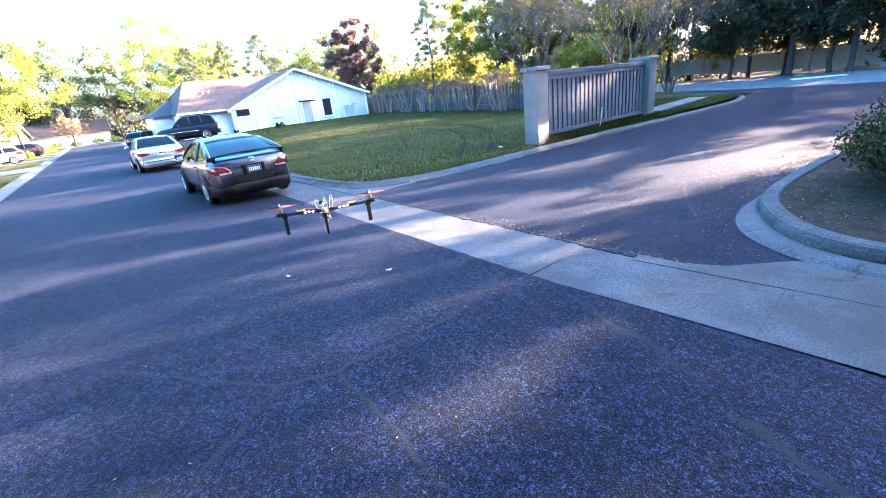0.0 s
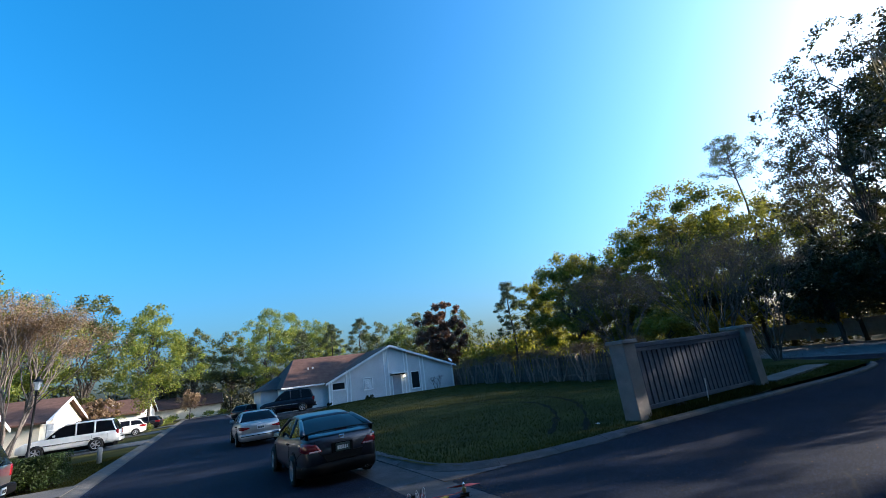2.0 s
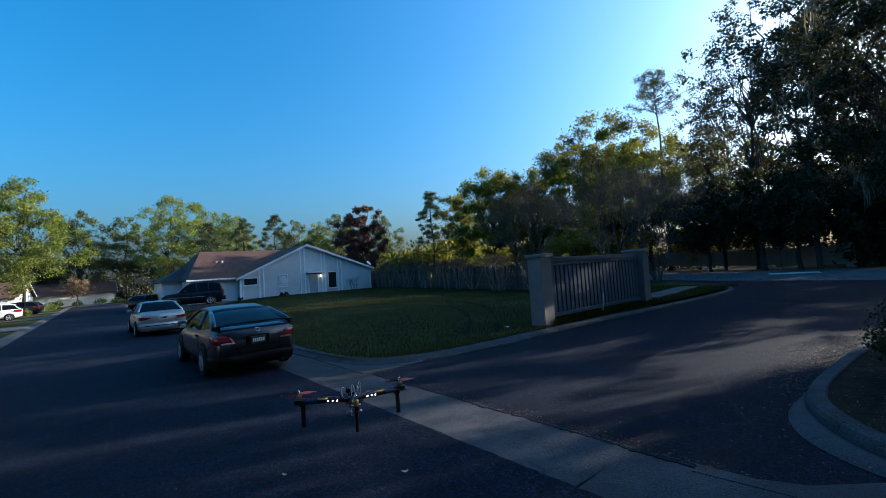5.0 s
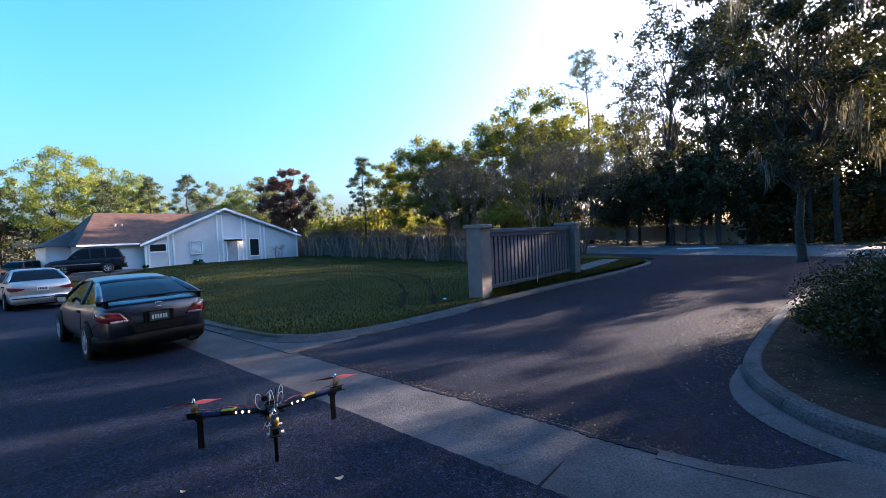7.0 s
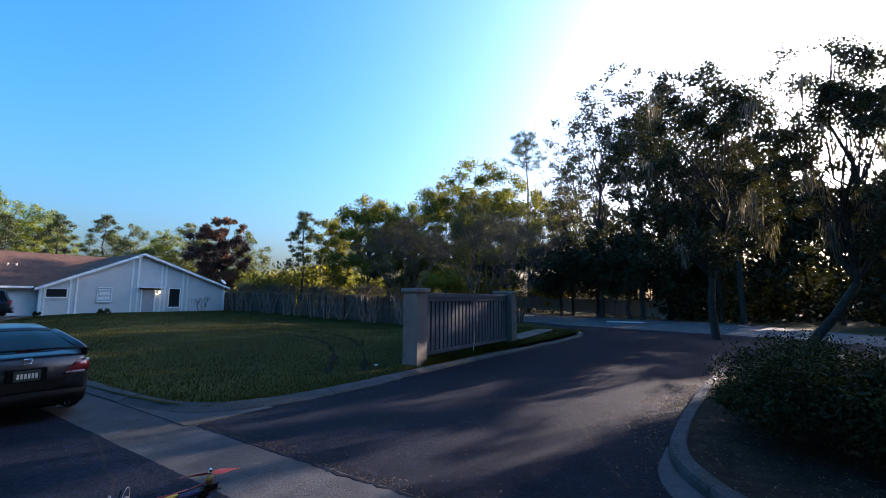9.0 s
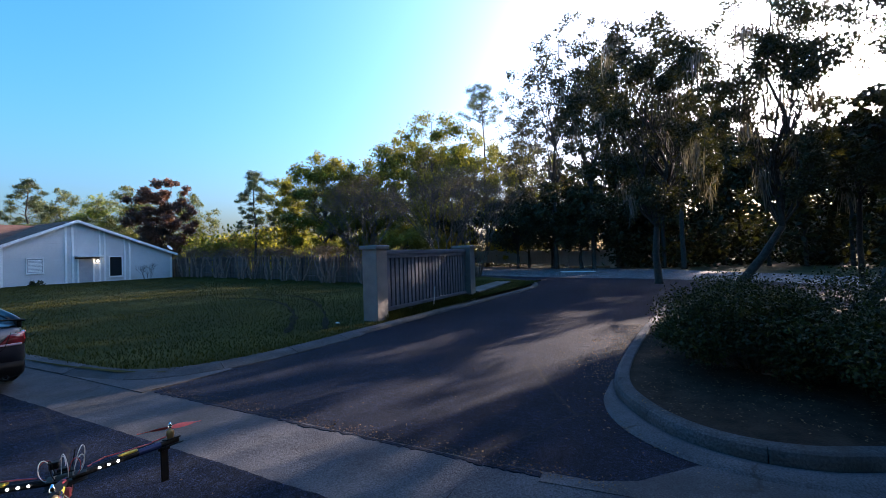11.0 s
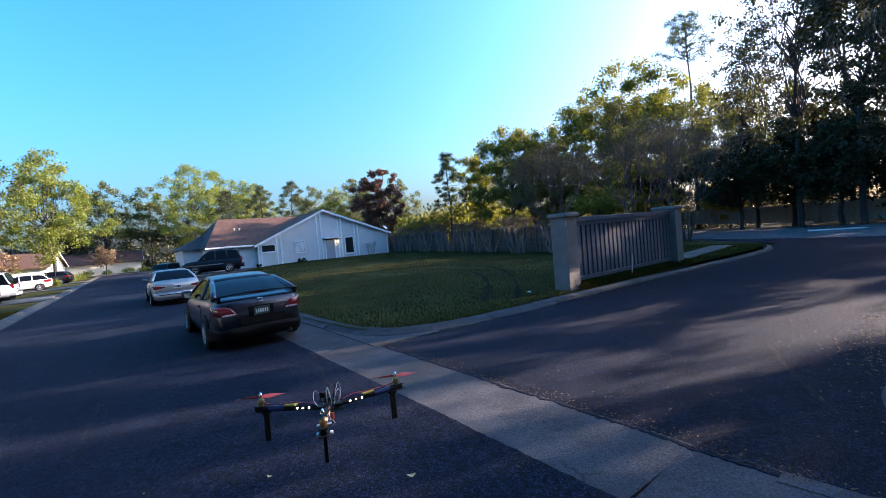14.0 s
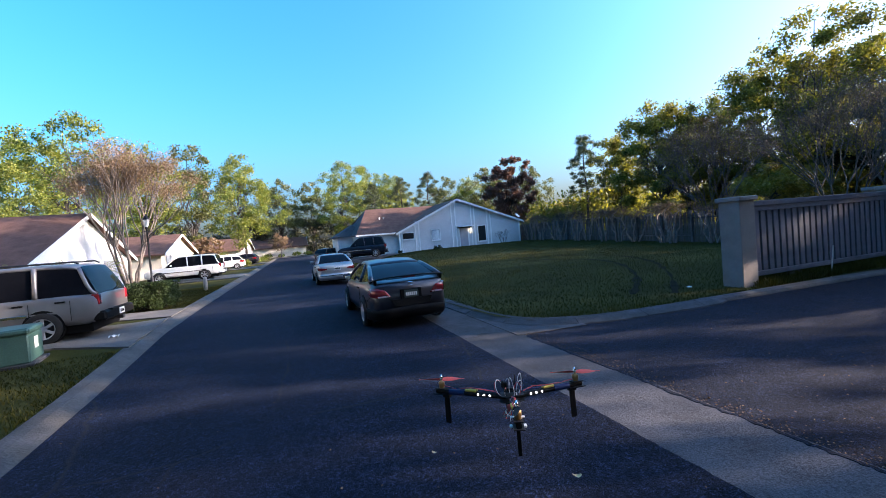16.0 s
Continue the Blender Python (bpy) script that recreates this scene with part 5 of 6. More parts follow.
    width = width or [(0, 0.86), (0.08, 0.92), (0.35, 0.975), (0.9, 1.0), (L - 1.2, 1.0), (L - 0.5, 0.96), (L - 0.15, 0.86), (L, 0.72)]
    ys = sorted({0.0, 0.03, 0.1, 0.25, 0.5, 0.8, 1.2, 1.7, 2.2, 2.7, 3.2, L - 0.9, L - 0.5, L - 0.25, L - 0.1, L, *[y for y, _ in shoulder]})
    rings = []
    for y in ys:
        w, zt = W / 2 * interp(width, y), interp(shoulder, y)
        end = 1.0 if 0.1 < y < L - 0.1 else 0.0
        zb = bottom + (0.0 if end else 0.1)
        h = zt - zb
        half = [(w * 0.8, zb), (w * 0.965, zb + 0.06), (w * 0.995, zb + h * 0.25), (w, zb + h * 0.5), (w * 0.985, zb + h * 0.72), (w * 0.955, zb + h * 0.9), (w * 0.9, zt - 0.015 + 0.015 * end), (w * 0.55, zt + 0.018 * end)]
        half = [(x, y + interp(tail, z) * max(0.0, 1 - y / 0.6), z) for x, z in half]
        rings.append(half + [(-x, yy, z) for x, yy, z in half[::-1]])
    body = part("body", Geo().loft(rings), M[paint], c, "", True)
    # glasshouse
    cabin = smooth_line(cabin, 5)
    y0, y1 = cabin[0][0], cabin[-1][0]
    top = max(z for _, z in cabin)
    cs = sorted({y0, y1, *[y for y, _ in cabin], *[y0 + (y1 - y0) * k / 28 for k in range(29)]})

    def at_side(y, f):
        """A point on the side of the glasshouse: f from its foot (0) to its edge under the roof (1)."""
        zb, zt = interp(shoulder, y) - 0.02, interp(cabin, y)
        g = min(1.0, max(0.0, (zt - zb) / (top - zb)))
        wb = W / 2 * interp(width, y) * 0.92
        wt = wb * (1 - (1 - tumble) * g)
        return wb + (wt - wb) * f, zb + (zt - 0.05 * g - zb) * f, zt, wt

    rings = []
    for y in cs:
        (xb, zb, zt, wt), (xs, zs, _, _) = at_side(y, 0), at_side(y, 1)
        half = [(xb, zb), (xs, zs), (xs * 0.9, zt - 0.012), (xs * 0.5, zt + 0.006)]
        rings.append([(x, y, z) for x, z in half] + [(-x, y, z) for x, z in half[::-1]])
    part("glass", Geo().loft(rings), M["car_glass"], c, "dark tinted glass", False)
    ra, rb = y0 + (y1 - y0) * roof[0], y0 + (y1 - y0) * roof[1]
    rings = []
    for y in [ra + (rb - ra) * k / 8 for k in range(9)]:
        xs, zs, zt, _ = at_side(y, 1)
        half = [(xs + 0.012, zs - 0.035), (xs + 0.012, zs + 0.012), (xs * 0.9, zt + 0.004), (xs * 0.5, zt + 0.02)]
        rings.append([(x, y, z) for x, z in half] + [(-x, y, z) for x, z in half[::-1]])
    part("roof", Geo().loft(rings), M[paint], c, "", True)
    for ya, yb, pr in ((y0 + 0.02, ra, sail), (y1 - 0.02, rb, 0.035), *pillars):
        for s in (-1, 1):
            pts = []
            for k in range(5):
                f = k / 4
                y = ya + (yb - ya) * f
                x, z, _, _ = at_side(y, f if abs(ya - yb) < 0.45 else 1.0)
                if abs(ya - yb) >= 0.45 and f == 0:
                    x, z, _, _ = at_side(y + 0.06, 0.3)
                pts.append((s * (x + 0.004), y, z))
            part("pillar", Geo().tube(pts, pr, 6), M[paint], c, "", True)
    # wheels
    tyre, rim = wheel_meshes(r, 0.21, spokes)
    for ay in axles:
        for s in (-1, 1):
            m = pose(s * (W / 2 - 0.058), ay, r, 0, 90 * s, 0)
            part("wheel_arch", Geo().lathe([(r * 1.1, -0.1), (r * 1.1, 0.0), (r * 0.6, 0.001)], 24, pose(s * (W / 2 - 0.001), ay, r + 0.02, 0, 90 * s, 0)), M["plastic_black"], c)
            wh = part("wheel", tyre, None, c, at=m)
            part("rim", rim, None, wh)
    part("underside", Geo().box(-W * 0.42, W * 0.42, 0.2, L - 0.2, 0.17, bottom + 0.05, 0.02), M["plastic_black"], c)
    for s in (-1, 1):
        for mat, xa, xb, za, zb, yy, lab in lamps:
            xs = sorted((s * xa, s * xb))
            part("tail_light" if yy < L / 2 else "headlight", lens_shape(s, xa, xb, za, zb, yy), M[mat], c, lab)
        my = y1 - 0.45
        xm, zm, _, _ = at_side(my, 0.12)
        part("mirror", Geo().box(-0.1, 0.1, -0.06, 0.06, -0.065, 0.065, 0.03, pose(s * (xm + 0.13), my, zm + 0.08)), M[paint], c)
        for hy in (y0 + (y1 - y0) * 0.42,) + ((y0 + (y1 - y0) * 0.2,) if len(pillars) > 1 else ()):
            hw = W / 2 * interp(width, hy)
            hz = bottom + (interp(shoulder, hy) - bottom) * 0.8
            part("door_handle", Geo().box(-0.02, 0.02, -0.1, 0.1, -0.02, 0.02, 0.008, pose(s * (hw * 0.985), hy, hz)), M[paint if "white" in paint else "plastic_black"], c)
            part("door_seam", Geo().tube([(s * hw * 0.992, hy - 0.2, bottom + 0.15), (s * hw * 1.004, hy - 0.2, bottom + 0.35), (s * hw * 0.99, hy - 0.2, hz + 0.02)], 0.006, 4), M["plastic_black"], c)
    if plate:
        z, mat, yy = plate
        p = part("number_plate", Geo().box(-0.155, 0.155, yy - 0.012, yy + 0.01, z - 0.08, z + 0.08, 0.004), M[mat], c)
        for k in range(6):
            part("plate_bar", Geo().box(-0.12 + k * 0.042, -0.092 + k * 0.042, yy - 0.0145, yy - 0.012, z - 0.04, z + 0.035), M["plate_white" if mat == "plate_green" else "plastic_black"], p)
    if extras:
        extras(c)
    return c


def coupe_extras(c):
    # black lower bumper, deepest in the middle and tucked in at the corners
    rings = []
    for x in (-0.885, -0.87, -0.8, -0.7, -0.45, 0.0, 0.45, 0.7, 0.8, 0.87, 0.885):
        back = 0.55 * max(0.0, (abs(x) - 0.6) / 0.285) ** 3
        top = 0.475 - 0.03 * min(1.0, abs(x) / 0.7)
        rings.append([(x, -0.075 + back, top), (x, -0.08 + back, 0.36), (x, -0.045 + back, 0.25), (x, 0.02 + back, 0.2), (x, 0.25 + back, 0.2), (x, 0.25 + back, top)])
    part("rear_bumper", Geo().loft(rings), M["plastic_black"], c, "black lower rear bumper", True)
    part("exhaust", Geo().lathe([(0.03, -0.12), (0.035, 0.0), (0.028, 0.0), (0.026, -0.1)], 12, pose(0.52, -0.04, 0.23, 90, 0, 0)), M["chrome"], c, "bright exhaust tip")
    # dark recess below the trunk lid, with the plate frame in it
    part("trunk_panel", Geo().add([(-0.46, -0.058, 0.63), (0.46, -0.058, 0.63), (0.36, -0.075, 0.49), (-0.36, -0.075, 0.49), (-0.46, 0.1, 0.63), (0.46, 0.1, 0.63), (0.36, 0.1, 0.49), (-0.36, 0.1, 0.49)], [(0, 3, 2, 1), (0, 1, 5, 4), (1, 2, 6, 5), (2, 3, 7, 6), (3, 0, 4, 7)]), M["plastic_black"], c, "black panel below the trunk lid")
    part("plate_recess", Geo().box(-0.235, 0.235, -0.045, 0.04, 0.62, 0.83, 0.012), M["plastic_black"], c, "black recess round the number plate")
    for s in (-1, 1):
        outer = ((0.44, -0.022, 0.69, 0.70), (0.5, -0.012, 0.688, 0.79), (0.57, -0.006, 0.69, 0.868), (0.69, -0.006, 0.69, 0.885), (0.765, 0.05, 0.7, 0.893), (0.825, 0.165, 0.715, 0.896), (0.852, 0.33, 0.75, 0.89))
        rings = []
        for x, y, lo, hi in outer:
            rings.append([(s * (x + 0.012), y + 0.004, lo), (s * (x + 0.016), y - 0.012, lo + 0.012), (s * (x + 0.01), y + 0.004, hi - 0.012), (s * (x - 0.004), y + 0.02, hi), (s * (x - 0.05), y + 0.09, hi), (s * (x - 0.05), y + 0.09, lo)])
        lamp_ = part("tail_light", Geo().loft(rings), M["lens_red"], c, "red tail light", True)
        part("clear_lens", Geo().box(*sorted((s * 0.47, s * 0.72)), -0.028, 0.0, 0.694, 0.73, 0.008), M["lens_pale"], lamp_, "pale clear strip")
        part("lid_seam", Geo().tube([(s * 0.6, -0.012, 0.9), (s * 0.52, -0.03, 0.68), (s * 0.44, -0.062, 0.62), (s * 0.37, -0.07, 0.49)], 0.005, 4), M["plastic_black"], c)
        part("corner_seam", Geo().tube([(s * 0.84, 0.2, 0.71), (s * 0.862, 0.36, 0.66), (s * 0.878, 0.48, 0.58)], 0.005, 4), M["plastic_black"], c)
    # raised wing on two end feet
    sp = part("spoiler", Geo().loft([[(x, -0.02 + 0.07 * abs(x / 0.8) ** 2, 1.105 - 0.045 * abs(x / 0.8) ** 3), (x, 0.06 + 0.06 * abs(x / 0.8) ** 2, 1.122 - 0.045 * abs(x / 0.8) ** 3), (x, 0.13 + 0.05 * abs(x / 0.8) ** 2, 1.11 - 0.045 * abs(x / 0.8) ** 3), (x, 0.05 + 0.06 * abs(x / 0.8) ** 2, 1.09 - 0.045 * abs(x / 0.8) ** 3)] for x in (-0.8, -0.76, -0.65, -0.45, -0.22, 0, 0.22, 0.45, 0.65, 0.76, 0.8)]), M["plastic_black"], c, "black raised rear spoiler", True)
    for s in (-1, 1):
        part("spoiler_foot", Geo().box(-0.03, 0.03, -0.06, 0.06, -0.09, 0.035, 0.012, pose(s * 0.73, 0.14, 1.045)), M["plastic_black"], sp)
    part("brake_light", Geo().box(-0.14, 0.14, 0.035, 0.06, 1.073, 1.092, 0.004), M["lens_red"], sp, "narrow red brake light")
    part("badge", Geo().tube([(-0.05, -0.012, 0.97), (-0.04, -0.016, 0.9), (0.04, -0.016, 0.9), (0.05, -0.012, 0.97), (-0.05, -0.012, 0.97)], 0.009, 5), M["chrome"], c)
    part("door_mirror_glass", Geo().box(-0.99, -0.86, 2.82, 2.83, 0.93, 1.03, 0.004), M["chrome"], c)


M["lens_pale"] = plain("pale_pink_lens", (0.5, 0.3, 0.31), 0.15, coat=0.6)
coupe = car("dark bronze-grey coupe with a raised rear spoiler parked on the street", "car", "paint_grey", 4.45, 1.76,
            [(0, 0.955), (0.05, 1.0), (0.25, 1.03), (0.6, 1.04), (1.0, 1.0), (1.8, 0.95), (3.1, 0.93), (3.6, 0.86), (4.2, 0.72), (4.45, 0.6)],
            [(0.27, 1.04), (0.65, 1.165), (1.05, 1.285), (1.45, 1.37), (1.85, 1.41), (2.2, 1.405), (2.55, 1.365), (2.9, 1.24), (3.45, 0.93)], (0.87, 3.52), 0.325, pose(2.38, 9.5, 0.02, 0, 0, 1.2),
            width=[(0, 0.79), (0.06, 0.875), (0.18, 0.945), (0.4, 0.98), (0.9, 1.0), (3.25, 1.0), (3.95, 0.96), (4.3, 0.86), (4.45, 0.72)],
            roof=(0.31, 0.68), pillars=((1.55, 1.75, 0.03),), plate=(0.725, "plate_green", -0.05), extras=coupe_extras, sail=0.06, tumble=0.72,
            tail=((0.2, 0.07), (0.35, -0.03), (0.55, -0.05), (0.66, -0.02), (0.88, 0.0), (0.98, 0.03), (1.05, 0.08)))


def sedan_extras(c):
    part("rear_bumper", Geo().loft([[(x, y, z) for x, z in ((0.7, 0.24), (0.84 - 0.03 * k, 0.28), (0.86 - 0.03 * k, 0.48), (0.8, 0.54), (-0.8, 0.54), (-0.86 + 0.03 * k, 0.48), (-0.84 + 0.03 * k, 0.28), (-0.7, 0.24))] for k, y in ((1.5, -0.08), (0.4, -0.01), (0.0, 0.3))]), M["paint_silver"], c, "", True)
    part("bumper_strip", Geo().box(-0.8, 0.8, -0.09, -0.07, 0.44, 0.47, 0.005), M["plastic_black"], c)
    part("brake_light", Geo().box(-0.18, 0.18, 0.93, 0.98, 1.0, 1.03, 0.005), M["lens_red"], c)


car("silver four-door sedan parked on the street behind the coupe", "car", "paint_silver", 4.75, 1.76,
    [(0, 0.9), (0.06, 0.98), (0.9, 1.0), (2.0, 0.95), (3.2, 0.93), (3.7, 0.86), (4.5, 0.72), (4.75, 0.6)],
    [(0.85, 1.0), (1.5, 1.36), (2.0, 1.41), (2.6, 1.4), (3.0, 1.3), (3.55, 0.93)], (0.98, 3.7), 0.31, pose(1.9, 21.1, 0.02, 0, 0, 1.5),
    roof=(0.26, 0.72), pillars=((2.2, 2.25, 0.035), (1.45, 1.5, 0.035)), lamps=(("lens_red", 0.46, 0.82, 0.7, 0.84, -0.03, "red tail light"),), plate=(0.76, "plate_white", -0.03), extras=sedan_extras, tumble=0.74)


def suv_extras(c, rack=True, paint="plastic_black", w=0.95, z=1.88):
    part("rear_bumper", Geo().box(-w, w, -0.14, 0.16, 0.42, 0.66, 0.05), M[paint], c, "dark rear bumper")
    part("bumper_step", Geo().box(-0.6, 0.6, -0.16, -0.05, 0.64, 0.675, 0.01), M["plastic_black"], c)
    part("tow_hitch", Geo().box(-0.06, 0.06, -0.18, 0.3, 0.33, 0.43, 0.01), M["metal_dark"], c)
    part("wiper", Geo().tube([(0.05, -0.02, 1.12), (0.5, 0.03, 1.2)], 0.012, 5), M["plastic_black"], c)
    if rack:
        for s in (-1, 1):
            part("roof_rail", Geo().tube([(s * 0.6, 0.45, z), (s * 0.6, 0.55, z + 0.06), (s * 0.6, 2.2, z + 0.07), (s * 0.6, 2.35, z)], 0.022, 6), M["metal_dark"], c)
        for y in (0.8, 1.9):
            part("rack_bar", Geo().tube([(-0.6, y, z + 0.065), (0.6, y, z + 0.065)], 0.018, 6), M["metal_dark"], c)
    for s in (-1, 1):
        part("side_moulding", Geo().box(-0.012, 0.012, 1.4, 4.0, 0.7, 0.76, 0.005, pose(s * w * 1.06, 0, 0)), M["chrome"], c)
        part("running_board", Geo().box(-0.09, 0.09, 1.45, 3.75, 0.36, 0.42, 0.015, pose(s * 0.96, 0, 0)), M["plastic_black"], c)


SHOULDER = [(0, 1.08), (0.03, 1.12), (0.5, 1.14), (3.4, 1.13), (3.75, 1.12), (4.7, 1.02), (5.05, 0.86)]
CABIN = [(0.02, 1.12), (0.3, 1.72), (0.5, 1.84), (1.2, 1.89), (2.4, 1.88), (2.95, 1.8), (3.7, 1.13)]
FLAT = [(0, 0.93), (0.05, 0.975), (0.3, 1.0), (4.0, 1.0), (4.7, 0.95), (5.05, 0.8)]
SUVKW = dict(roof=(0.1, 0.76), pillars=((1.25, 1.28, 0.055), (2.2, 2.24, 0.045)), width=FLAT, bottom=0.36, tumble=0.82, spokes=6)
car("pewter full-size sport utility vehicle parked in a driveway", "car", "paint_pewter", 5.05, 2.0, SHOULDER, CABIN, (1.12, 4.05), 0.385, pose(-4.6, 14.4, 0.1, 0, 0, 90),
    lamps=(("lens_red", 0.79, 0.935, 0.82, 1.1, -0.014, "red tail light"),), plate=(0.55, "plate_white", -0.15), extras=suv_extras, **SUVKW)
car("white full-size sport utility vehicle in a driveway", "car", "paint_white", 5.05, 2.0, SHOULDER, CABIN, (1.12, 4.05), 0.385, pose(-5.3, 37.4, 0.1, 0, 0, 90),
    lamps=(("lens_red", 0.8, 0.95, 0.86, 1.16, -0.02, "red tail light"),), plate=(0.8, "plate_white", -0.012), extras=lambda c: suv_extras(c, True, "paint_white"), **SUVKW)
short = lambda table: [(y * 0.88, z) for y, z in table]
car("dark navy sport utility vehicle parked beside the white house", "car", "paint_navy", 4.45, 1.9, short(SHOULDER), short(CABIN), (0.98, 3.5), 0.37, pose(8.3, 40.3, 0.42, 0, 0, 76),
    lamps=(("lens_red", 0.78, 0.92, 0.86, 1.16, -0.02, "red tail light"),), plate=(0.8, "plate_white", -0.012), extras=lambda c: suv_extras(c, True, "paint_navy", 0.9), roof=(0.1, 0.76), pillars=((1.1, 1.13, 0.055), (1.95, 1.99, 0.045)), width=short(FLAT), bottom=0.36, tumble=0.82, spokes=6)
HATCH = dict(roof=(0.12, 0.62), pillars=((1.2, 1.24, 0.04), (2.0, 2.04, 0.035)), bottom=0.24, tumble=0.74)
HS, HC = [(0, 0.95), (0.05, 1.0), (0.6, 1.02), (3.0, 0.95), (3.6, 0.86), (4.15, 0.72), (4.3, 0.6)], [(0.03, 1.0), (0.4, 1.38), (1.0, 1.48), (1.8, 1.5), (2.4, 1.42), (3.35, 0.95)]
car("white hatchback in a driveway farther along the street", "car", "paint_white", 4.3, 1.74, HS, HC, (0.75, 3.4), 0.31, pose(-5.3, 52.6, 0.1, 0, 0, 92), lamps=(("lens_red", 0.6, 0.84, 0.75, 0.95, -0.02, "red tail light"),), **HATCH)
car("black car in a driveway farther along the street", "car", "paint_black", 4.3, 1.74, HS, HC, (0.75, 3.4), 0.31, pose(-5.0, 66, 0.1, 0, 0, 80), lamps=(("lens_red", 0.6, 0.84, 0.75, 0.95, -0.02, "red tail light"),), **HATCH)
car("dark station wagon parked far along the street", "car", "paint_black", 4.3, 1.74, HS, HC, (0.75, 3.4), 0.31, pose(2.7, 50.5, 0.03, 0, 0, -38), lamps=(("lens_red", 0.6, 0.84, 0.75, 0.95, -0.02, "red tail light"),), **HATCH)


# ---------------- along the street ----------------
def pavement(name, poly, label, z=0.13):
    return structure(name, Geo().slab(poly, -0.05, z), M["drive_concrete"], label, "driveway")


pavement("driveway", [(-3.4, 11.4), (-3.7, 15.6), (-4.6, 15.4), (-11.2, 16.4), (-11.2, 11.4), (-5.2, 12.6)], "stained concrete driveway up to the garage, darkened as in shade")
pavement("driveway", [(-3.7, 34.6), (-3.7, 40), (-11.8, 39.4), (-11.8, 34.8)], "pale concrete driveway to the white house")
pavement("driveway", [(-3.7, 50), (-3.7, 55), (-11.6, 54), (-11.6, 50.5)], "pale concrete driveway farther along")
pavement("driveway", [(-3.7, 63.5), (-3.7, 68.5), (-12, 68), (-12, 64)], "pale concrete driveway far along")
pavement("footpath", [(-3.7, 15.9), (-3.7, 17.9), (-6.5, 18.4), (-11.8, 21), (-11.8, 20), (-6.5, 16.9)], "concrete footpath across the front lawn", 0.125)
structure("driveway_house", Geo().slab([(3.9, 37.5), (3.9, 41.5), (6.0, 46.5), (9.4, 46.5), (10.0, 42.6), (7, 38.5)], 0.0, 0.425), M["concrete"], "concrete driveway rising beside the white house", "driveway")


def hedge_block(x0, x1, y0, y1, h, seed, label, leaf="leaf_bush", count=9000, size=0.075):
    rng = np.random.default_rng(seed)
    t = thing("hedge", label, "hedge", at=pose((x0 + x1) / 2, (y0 + y1) / 2, 0.1))
    w, d = (x1 - x0) / 2, (y1 - y0) / 2
    cs = [(rng.uniform(-w, w) * 0.95, rng.uniform(-d, d) * 0.93, rng.uniform(0.2, h * 0.95)) for _ in range(70)]
    g = Geo()
    for c in cs[:30]:
        limb(g, (c[0] * 0.6, c[1] * 0.6, -0.02), c, 0.015, 0.005, rng, 0.2)
    part("branchwork", g, M["bark"], t)
    q = leaf_quads(cs, [0.26] * 70, count, size, rng, 0.9, 0.4)
    q[:, 2] = np.clip(q[:, 2], 0.02, h + 0.05 * rng.random(len(q)))
    q[:, 0] = np.clip(q[:, 0], -w - 0.05 * rng.random(len(q)), w + 0.05 * rng.random(len(q)))
    q[:, 1] = np.clip(q[:, 1], -d - 0.05 * rng.random(len(q)), d + 0.05 * rng.random(len(q)))
    part("foliage", quad_mesh("foliage", q, M[leaf]), None, t)
    return t


hedge_block(-5.95, -4.25, 18.4, 20.0, 0.98, 81, "clipped dark green hedge beside the footpath", "leaf_hedge", 22000, 0.055)


def low_shrub(x, y, z, r, h, seed, label, leaf):
    """A small ragged mound of leaves on a few thin stems."""
    rng = np.random.default_rng(seed)
    t = thing("low_shrub", label, "shrub", "low shrubs", at=pose(x, y, z))
    cs = []
    for _ in range(16):
        a, f = rng.random() * 6.3, math.sqrt(rng.random())
        cs.append((r * 0.75 * f * math.cos(a), r * 0.75 * f * math.sin(a), h * (0.25 + 0.6 * rng.random() * (1 - 0.7 * f * f))))
    g = Geo()
    for c in cs[:8]:
        limb(g, (c[0] * 0.25, c[1] * 0.25, -0.04), c, 0.012, 0.004, rng, 0.2)
    part("stems", g, M["bark"], t)
    part("foliage", quad_mesh("foliage", leaf_quads(cs, [r * 0.34] * 16, 900, 0.1 * r + 0.03, rng, 0.9, 0.3), M[leaf]), None, t)
    return t


low_shrub(14.3, 42.7, 0.36, 0.55, 0.62, 90, "small ragged dark shrub against the white house", "leaf_bush")
low_shrub(10.2, 42.8, 0.38, 0.33, 0.42, 91, "small ragged dark shrub against the white house", "leaf_bush")
for x, y, s in ((-6.2, 60, 0.9), (-5.6, 71.5, 1.0), (-5.0, 74.5, 1.0), (-5.2, 95.5, 1.1), (-2.6, 95, 0.9), (0.4, 94.5, 1.1), (2.6, 94, 1.0)):
    low_shrub(x, y, 0.08, s, 1.1 * s, int(y), "low yellow-green shrub by a front lawn", "leaf_spring")
sh = bare_tree("bare_shrub", "bare vase-shaped shrub against the white house wall", 2.0, 0.9, 6, 92, 0, "bark", 0.02)
sh.matrix_basis = pose(21.9, 42.5, 0.33)

# street lamp
lamp = thing("street_lamp", "black post lamp with a glass lantern", "street lamp", at=pose(-8.35, 31.2, 0.08))
part("post", Geo().lathe([(0.16, 0), (0.16, 0.1), (0.11, 0.15), (0.1, 0.7), (0.065, 0.8), (0.05, 3.75), (0.075, 3.78), (0.075, 3.85), (0.04, 3.88)], 12), M["metal_dark"], lamp, "", True)
part("cross_arm", Geo().tube([(-0.25, 0, 3.6), (0.25, 0, 3.6)], 0.018, 6), M["metal_dark"], lamp)
